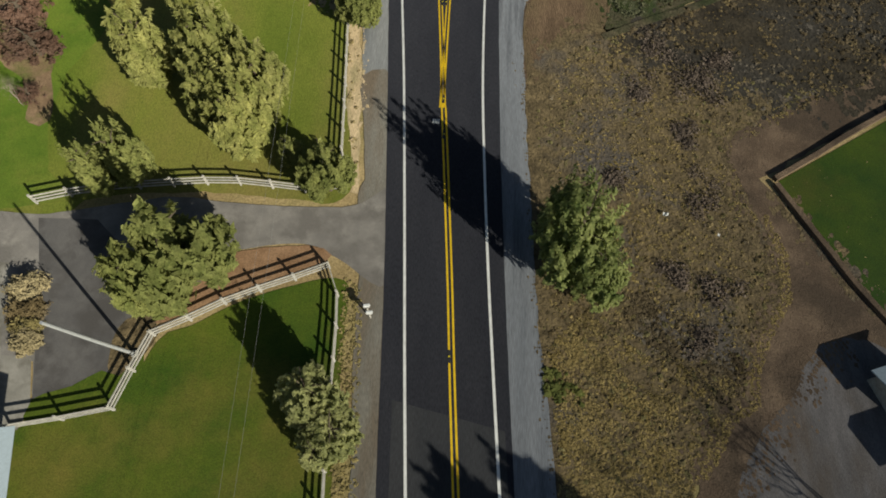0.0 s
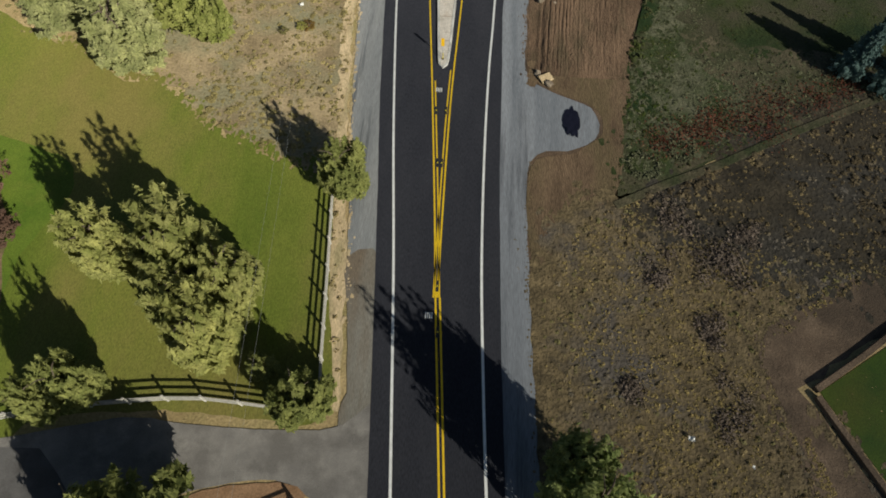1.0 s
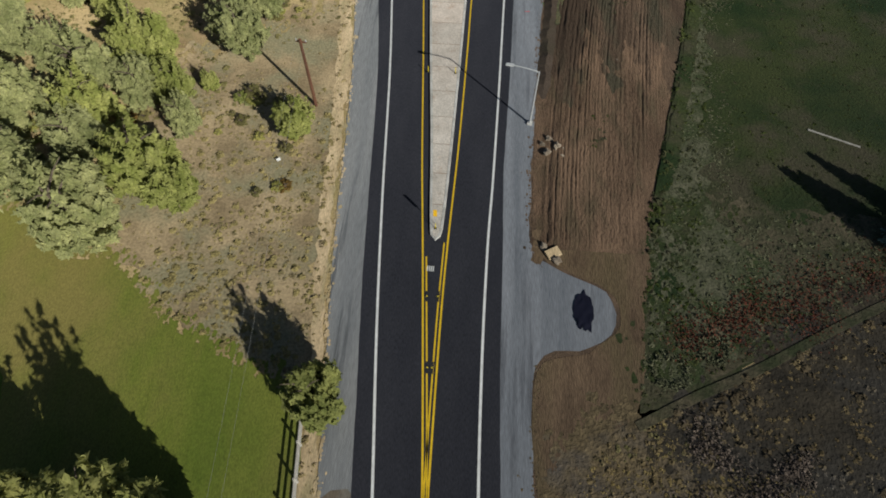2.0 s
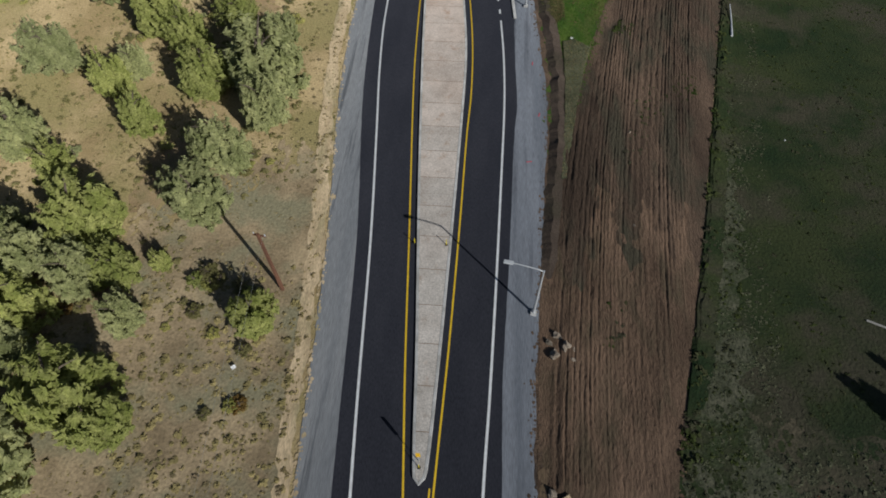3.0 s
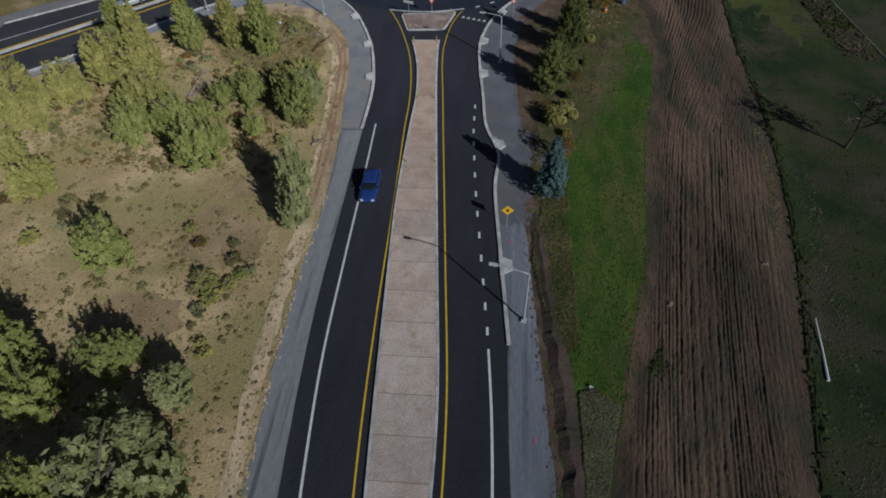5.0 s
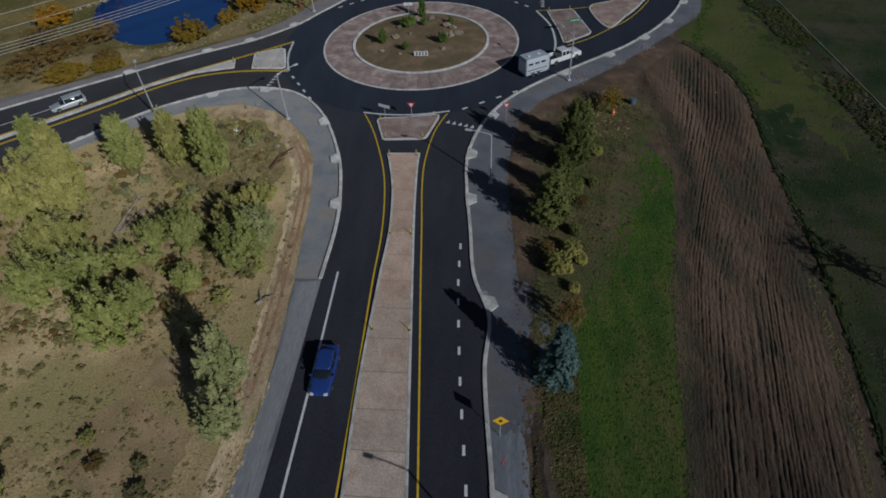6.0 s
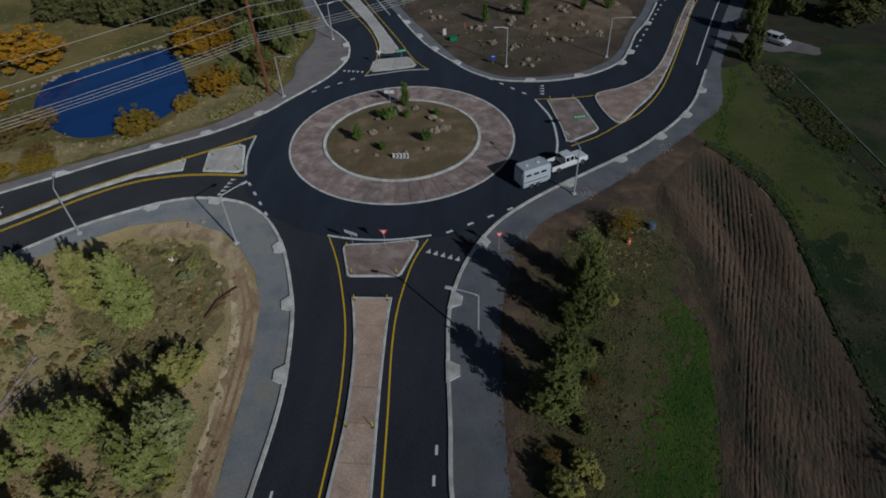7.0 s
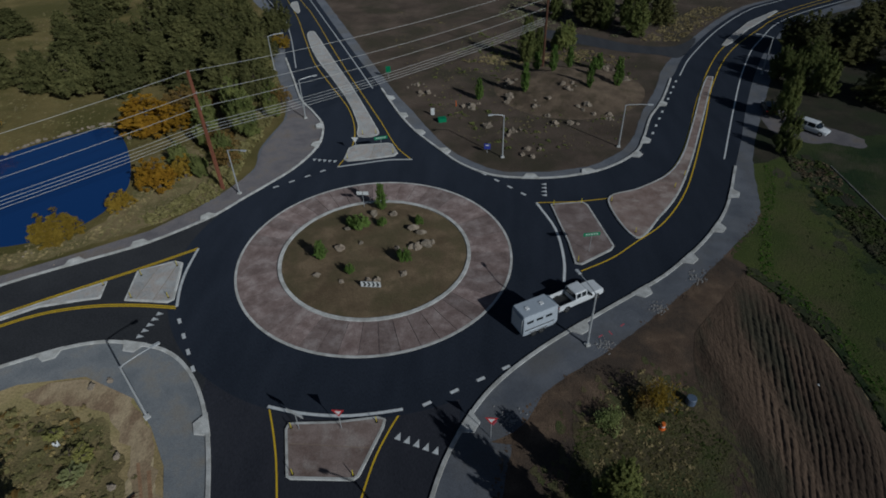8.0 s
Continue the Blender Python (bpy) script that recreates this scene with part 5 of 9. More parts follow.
# ---- pond ----
POND = [(-72, 210), (-68.5, 215.5), (-62.5, 221.2), (-57.4, 224.0), (-52.6, 219.5), (-47.6, 212), (-44.8, 205.6), (-45.0, 199.6), (-47.8, 194.8), (-54.2, 191.8), (-60, 193.4), (-68, 200)]
patch("pond", POND, 0.05, WATER, "still pond with the sky's blue reflection put into its colour", "pond", 0.3)
tagged(band("pond_rim", POND, 0.5, 0.0, MEADOW, height=0.1, closed=True), "pale earth and stone rim of the pond", "bank", kind="structure")
patch("thicket_ground", [(7.6, 133), (8.2, 144), (8.8, 156), (10.6, 166), (14, 172), (20, 176), (24, 170), (22.4, 165), (20.4, 164), (19.6, 155), (17.0, 147), (13.6, 140), (9.8, 134)], 0.034, THICKET_FLOOR, "olive brown leaf litter under roadside shrubs", "ground", 0.8)
# low wall round the far lawn
for line in ([(27.3, 27.7), (31, 30.2), (38.6, 35.4), (64, 51)], [(27.3, 27.2), (30.2, 21.6), (33.4, 16.0), (44, 1.6)]):
    tagged(band("garden_wall", line, 0.45, 0.0, TRACK_SOIL, height=0.42), "low weathered brown garden wall", "wall", kind="structure")
tagged(band("ditch_bank", [(13.9, 42.6), (18.6, 45.2), (23.3, 47.5), (30, 51.3), (38, 55.6), (70, 73)], 0.75, 0.0, EDGE_GROUND, height=0.09), "low grassy bank along the old fence line", "bank", kind="structure")

for line, w in (([(-16.2, 128), (-16.5, 136), (-16.9, 142), (-17.4, 149), (-18.2, 155.6), (-19.4, 160.4), (-21.8, 165)], 0.3), ([(-16.9, 131), (-17.4, 138), (-17.7, 144), (-18.2, 150), (-19.0, 156), (-20.4, 161), (-23.0, 165.6)], 0.26)):
    tagged(band("tyre_track", line, w, 0.0362, RED_SOIL), "darker tyre track pressed into bare soil", "track", kind="structure")


def spill(name, points, width, count, mat, label, seed, z=0.0505, size=0.15):
    """Ragged flat crumbs of earth or grass strewn along a border, so that one ground frays into the next."""
    g = np.random.default_rng(seed)
    line = catmull(points, 0.3)
    n = normals_2d(line)
    verts, faces = [], []
    for k in range(count):
        i = int(g.integers(len(line)))
        cx, cy = line[i] + n[i] * g.normal() * width * 0.5
        r = size * (0.12 + 1.2 * g.random() ** 4)
        o, m = len(verts), 9
        for q in range(m):
            a = 2 * math.pi * q / m
            rr = r * g.uniform(0.5, 1.15)
            verts.append((cx + rr * math.cos(a), cy + 1.5 * rr * math.sin(a), z + 0.002 * g.random()))
        faces.append(range(o, o + m))
    ob = solid(name, verts, faces, mat)
    return tagged(ob, label, "ground", kind="stuff")


WEST_RIM = [(-7.3, 30.5), (-9.0, 44), (-10.3, 56), (-12.0, 77), (-14.0, 93.7), (-14.9, 105), (-15.3, 118), (-15.1, 129), (-15.8, 140.5), (-17.1, 153), (-18.4, 160.7), (-20.6, 165.5), (-23.3, 169), (-26.3, 171.9)]
EAST_RIM = [(8.6, 2), (7.6, 12.7), (6.9, 26.7), (6.5, 36.3), (6.7, 46.6)]
EAST_RIM_N = [(6.5, 57), (6.4, 64), (6.9, 74), (7.7, 87), (8.1, 95), (7.7, 104), (6.6, 119.5), (6.0, 132), (6.2, 140), (5.4, 150), (5.2, 160), (6.2, 169), (10.1, 174.6), (15.3, 178.9), (21.0, 184.2), (27.1, 190.2), (32.3, 196.1), (37.1, 203)]
spill("strewn_sand", WEST_RIM[:8], 0.3, 1200, SAND_EDGE, "sandy crumbs frayed over the gravel edge", 1)
spill("strewn_soil", EAST_RIM_N, 0.5, 2600, BROWN_SOIL, "earth crumbs frayed over the gravel edge", 4, 0.0505, 0.12)
spill("strewn_soil", EAST_RIM, 0.4, 700, BRUSH_GROUND, "earth crumbs frayed over the gravel edge", 3, 0.0505, 0.08)
spill("strewn_grass", [(48, 214), (48.4, 200), (50, 180), (50, 162), (44, 158), (37.8, 172)], 4.0, 2400, PASTURE, "darker grass patches in the pasture", 7, 0.030, 0.8)
spill("strewn_grass", [(23.3, 48.4), (38, 56.6), (60, 70)], 2.5, 1500, DARK_BRUSH, "dark brush patches along the old fence line", 8, 0.0345, 0.4)
spill("strewn_grass", [(16.6, 46), (17.4, 54), (19, 61), (26, 64), (44, 63.4)], 2.4, 1500, PASTURE, "green grass patches in the rough corner", 9, 0.0345, 0.3)
spill("strewn_grass", [(-10.4, 42), (-15.2, 44.7), (-18.9, 46.5), (-22.7, 47.9), (-28.2, 52.9), (-40, 57.6)], 1.4, 1500, LAWN, "ragged edge of the mown lawn", 10, 0.0345, 0.3)
spill("strewn_soil", [(24.4, 31.6), (24.7, 26.5), (26.4, 20.6), (26, 17), (23.8, 13.8), (22.6, 10.6), (20.4, 7.7), (18.0, 3.8)], 1.3, 1600, TRACK_SOIL, "bare earth crumbs between track and brush", 11, 0.0345, 0.16)
spill("strewn_soil", [(18.8, -1), (20.2, 2.6), (21.8, 5.6), (23.7, 7.9), (25.4, 9.8), (27.2, 12.4), (30, 14.2)], 1.7, 1800, TRACK_SOIL, "bare earth crumbs over the yard gravel", 13, 0.0345, 0.14)
spill("strewn_soil", [(27.2, 26.4), (33.6, 16.2)], 1.4, 200, BRUSH_GROUND, "dry brush crumbs on the bare track", 12, 0.0345, 0.4)
spill("strewn_brush", [(7.2, 34), (8.4, 38.4), (10.4, 41.8), (13.8, 43.6)], 1.6, 900, BRUSH_GROUND, "brush litter frayed over bare soil", 25, 0.0385, 0.35)
spill("strewn_soil", [(6.8, 57.4), (10, 57.2), (16, 56.6)], 1.6, 900, TURNOUT_SOIL, "loose soil along the end of the furrows", 26, 0.05, 0.4)
spill("strewn_grass", [(16, 43.4), (19, 41), (24, 39.6), (29, 38.2), (36, 38.4), (44, 41)], 3.0, 1800, DARK_BRUSH, "dark brush patches in the dry field", 13, 0.0345, 0.4)
spill("strewn_grass", [(9.4, 89), (9.2, 100), (9.4, 108), (8.9, 114), (8.2, 120), (7.8, 127), (9.6, 133), (13.2, 140), (16.6, 147), (19.2, 155)], 1.4, 1800, STRIP, "ragged edge of the green grass strip", 14, 0.0385, 0.25)
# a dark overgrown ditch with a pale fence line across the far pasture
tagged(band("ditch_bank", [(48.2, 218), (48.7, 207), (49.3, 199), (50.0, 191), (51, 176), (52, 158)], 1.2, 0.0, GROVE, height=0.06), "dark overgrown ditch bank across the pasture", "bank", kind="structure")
tagged(band("garden_wall", [(50.4, 215), (50.9, 207.6), (51.4, 199), (52.1, 187.6), (53, 172), (54, 158)], 0.14, 0.0, PAD_CONCRETE, height=0.14), "low pale wall beside the overgrown ditch", "wall", kind="structure")

spill("strewn_sage", [(-31, 66), (-27, 78), (-18, 84), (-14.6, 86)], 4.0, 1400, SAGE_FLOOR, "patches of sagebrush ground", 21, 0.0245, 0.5)
spill("strewn_litter", [(8.4, 145), (9.0, 156), (11, 166), (14, 172), (20, 176), (24, 170), (22.4, 165), (20.4, 164), (19.6, 155)], 2.6, 2200, THICKET_FLOOR, "leaf litter frayed over bare earth", 24, 0.0385, 0.35)
spill("strewn_gravel", [(4.4, 126), (4.8, 140.4)], 2.6, 1500, GRAVEL_PLAIN, "drifts of darker gravel on the shoulder", 22, 0.0412, 0.5)


# ---- trees ----
def plume_points(rng, shape, plumes, leaves):
    """Leaf sprays in tapering plumes that point up and out, with their directions."""
    cs, ns, ds = [], [], []
    lobes = [((0, 0, 0.5), 0.62, 0.48)]
    for k in range(6):
        a, d = k * 2 * math.pi / 6 + rng.uniform(-0.4, 0.4), rng.uniform(0.3, 0.58)
        lobes.append(((d * math.cos(a), d * math.sin(a), rng.uniform(0.26, 0.5)), rng.uniform(0.3, 0.46), rng.uniform(0.22, 0.42)))
    for k in range(plumes):
        if shape == "cone":
            z = 0.05 + 0.9 * (k + rng.random()) / plumes
            r, a = (1 - z) ** 0.75 * rng.uniform(0.6, 1.05), k * 2.4 + rng.uniform(-0.5, 0.5)
            base, tip = np.array((0, 0, z)), np.array((r * math.cos(a), r * math.sin(a), z + 0.05 + 0.06 * rng.random()))
            start, thick = 0.25, 0.10 * (1 - z) + 0.03
        elif shape == "flame":
            z = 0.02 + 0.86 * (k + rng.random()) / plumes
            r, a = (1 - z) ** 0.6 * min(1.0, 0.45 + 2.2 * z) * rng.uniform(0.55, 1.1), k * 2.4 + rng.uniform(-0.6, 0.6)
            base, tip = np.array((0, 0, max(0.02, z - 0.10))), np.array((r * math.cos(a), r * math.sin(a), z + 0.06 + 0.08 * rng.random()))
            start, thick = 0.3, 0.09 * (1 - z) + 0.035
        else:
            (x, y, z), r, h = lobes[k % len(lobes)]
            u, a = rng.uniform(-0.55, 1.0), rng.uniform(0, 2 * math.pi)
            w, f = math.sqrt(max(0, 1 - u * u)), rng.uniform(0.8, 1.18)
            tip = np.array((x + r * w * math.cos(a) * f, y + r * w * math.sin(a) * f, max(0.06, z + h * u * f)))
            base = np.array((x * 0.8, y * 0.8, max(0.03, z - 0.22)))
            start, thick = 0.45, 0.10
        way = tip - base
        s = rng.uniform(start, 1.0, leaves) ** 0.8
        off = rng.normal(size=(leaves, 3)) * (thick * (1.15 - s))[:, None] * np.array((1, 1, 0.6))
        cs.append(base + way * s[:, None] + off)
        ns.append(off / thick * 0.28 + rng.normal(size=(leaves, 3)) * 0.28 + np.array((0, 0, 0.55)) + tip * np.array((0.75, 0.75, 0.2)))
        ds.append(way / np.linalg.norm(way) + rng.normal(size=(leaves, 3)) * 0.35 + np.array((0, 0, 0.15)))
    return np.concatenate(cs), np.concatenate(ns), np.concatenate(ds)


def puff_points(rng, shape, puffs, leaves):
    """Rounded puffs of small leaves at the limb tips of a crown of unit height and unit radius."""
    lobes = [((0, 0, 0.5), 0.66, 0.5)]
    for k in range(6):
        a, d = k * 2 * math.pi / 6 + rng.uniform(-0.4, 0.4), rng.uniform(0.3, 0.62)
        lobes.append(((d * math.cos(a), d * math.sin(a), rng.uniform(0.24, 0.5)), rng.uniform(0.3, 0.46), rng.uniform(0.22, 0.42)))
    cs, ns = [], []
    for k in range(puffs):
        if shape == "cone":
            z = 0.04 + 0.94 * ((k + rng.random()) / puffs) ** 1.15
            r, a = (1 - z) ** 0.7 * rng.uniform(0.45, 1.05), k * 2.4 + rng.uniform(-0.6, 0.6)
            tip = np.array((r * math.cos(a), r * math.sin(a), z))
        else:
            (x, y, z), r, h = lobes[k % len(lobes)]
            u, a = rng.uniform(-0.5, 1.0), rng.uniform(0, 2 * math.pi)
            w, f = math.sqrt(max(0, 1 - u * u)), rng.uniform(0.72, 1.2)
            tip = np.array((x + r * w * math.cos(a) * f, y + r * w * math.sin(a) * f, max(0.05, z + h * u * f)))
        size = rng.uniform(0.08, 0.175)
        d = rng.normal(size=(leaves, 3)) + np.array((0, 0, 0.35)) + tip * np.array((0.7, 0.7, 0.0))
        d /= np.linalg.norm(d, axis=1, keepdims=True)
        cs.append(tip + d * np.array((size, size, size * 0.42)) * rng.uniform(0.35, 1.1, (leaves, 1)))
        ns.append(d + rng.normal(size=(leaves, 3)) * 0.35 + tip * np.array((0.6, 0.6, 0.1)) + np.array((0, 0, 0.25)))
    return np.concatenate(cs), np.concatenate(ns)


def build_tree(name, leaf, shape, seed, label, radius=2.5, height=7.0, clumps=230, leaves=40, size=0.17, trunk=0.16, plumes=True):
    """A tree at the origin: tapered trunk with limbs, and a crown of many small sprays."""
    rng = np.random.default_rng(seed)
    tree = tagged(new(name), label, "tree")
    bm = bmesh.new()
    lean = rng.uniform(-0.15, 0.15, 2)
    tube(bm, [(0, 0, -0.25), (lean[0], lean[1], height * 0.3), (lean[0] * 2, lean[1] * 2, height * 0.65), (lean[0] * 2, lean[1] * 2, height * 0.78)], [trunk * 1.3, trunk, trunk * 0.55, 0.02], 7)
    for k in range(9):
        a, z = k * 2.4 + rng.uniform(-0.3, 0.3), height * rng.uniform(0.15, 0.7)
        far = radius * rng.uniform(0.35, 0.55) * (1 - z / height if shape == "cone" else 1)
        tube(bm, [(lean[0], lean[1], z), (far * 0.5 * math.cos(a), far * 0.5 * math.sin(a), z + 0.12 * height), (far * math.cos(a), far * math.sin(a), z + 0.16 * height)], [trunk * 0.45, trunk * 0.28, 0.015], 5)
    part("trunk", bm, BARK, tree)
    along = None
    if plumes:
        c, n, along = plume_points(rng, shape, clumps, leaves)
        along = along * np.array((radius, radius, height * 0.6))
    else:
        c, n = puff_points(rng, shape, clumps, leaves)
    c = c * np.array((radius, radius, height))
    n = n / np.array((1.0, 1.0, 1.4))
    sheet_of_quads("crown", c, n, rng.uniform(0.6, 1.3, len(c)) * size, rng, leaf, tree, long=2.4 if plumes else 1.5, along=along)
    return tree


def place_tree(proto, x, y, radius, height, turn, label="", group="", z=0.0):
    m = pose(x, y, z, 0, 0, turn) @ Matrix.Diagonal((radius / 2.5, radius / 2.5, height / 7.0, 1))
    ob = copy_thing(proto, m)
    if label:
        ob["label"] = label
    if group:
        ob["group"] = group
    return ob


PROTOS = {
    "o": [build_tree("olive_tree", LEAF["olive"], "round", 11, "broad olive green tree on the lawn", clumps=230, leaves=40, size=0.20)],
    "j": [build_tree("juniper_tree", LEAF["juniper"], "round", 12, "bushy green juniper tree with clumped sprays", size=0.20), build_tree("juniper_tree", LEAF["juniper"], "round", 13, "bushy green juniper tree with clumped sprays", size=0.20)],
    "g": [build_tree("grey_juniper_tree", LEAF["grey"], "round", 14, "grey green juniper in dry brush", clumps=300), build_tree("grey_juniper_tree", LEAF["grey"], "round", 15, "grey green juniper in dry brush", clumps=300)],
    "y": [build_tree("yellow_juniper_tree", LEAF["yellow"], "round", 16, "yellow green juniper in dry brush"), build_tree("yellow_juniper_tree", LEAF["yellow"], "round", 17, "yellow green juniper in dry brush")],
    "p": [build_tree("pale_bush_tree", LEAF["pale"], "round", 27, "pale yellow green bushy tree in dry brush")],
    "c": [build_tree("young_pine_tree", LEAF["yellow"], "flame", 18, "young green conifer near the road"), build_tree("young_pine_tree", LEAF["pale"], "flame", 19, "young yellow green conifer in brush")],
    "e": [build_tree("thicket_tree", LEAF["thicket"], "round", 81, "loose dull green roadside tree"), build_tree("thicket_tree", LEAF["thicket"], "round", 82, "loose dull green roadside tree")],
    "f": [build_tree("roadside_conifer", LEAF["thicket"], "flame", 83, "dark green loose conifer beside the road", clumps=230, leaves=38), build_tree("roadside_conifer", LEAF["thicket"], "flame", 84, "dark green loose conifer beside the road", clumps=230, leaves=38)],
    "n": [build_tree("planted_pine", LEAF["fresh"], "round", 71, "small planted pine", clumps=120, leaves=40, size=0.24), build_tree("planted_pine", LEAF["fresh"], "flame", 72, "small planted pine", clumps=110, leaves=30, size=0.22)],
    "w": [build_tree("forest_tree", LEAF["wood"], "round", 20, "dark conifer in a dense wood"), build_tree("forest_tree", LEAF["wood"], "cone", 21, "dark conifer in a dense wood"), build_tree("forest_tree", LEAF["wood"], "flame", 29, "dark conifer in a dense wood")],
    "b": [build_tree("leafy_tree", LEAF["green"], "round", 22, "tall leafy green roadside tree", clumps=260, leaves=38, size=0.15)],
    "s": [build_tree("blue_spruce_tree", LEAF["blue"], "cone", 23, "blue spruce with dense drooping needles", plumes=True)],
    "k": [build_tree("brown_shrub", LEAF["brown"], "round", 28, "brown half bare autumn shrub", clumps=160, leaves=30, size=0.14, plumes=False)],
    "r": [build_tree("autumn_tree", LEAF["orange"], "round", 24, "orange autumn tree by the pond", clumps=200, leaves=44, size=0.19, plumes=False)],
    "d": [build_tree("golden_shrub", LEAF["gold"], "round", 25, "golden autumn shrub by the pond", clumps=200, leaves=44, size=0.19, plumes=False)],
    "u": [build_tree("rusty_shrub", LEAF["rust"], "round", 26, "half bare rusty shrub in a bed", clumps=110, leaves=24, size=0.12, plumes=True)],
}

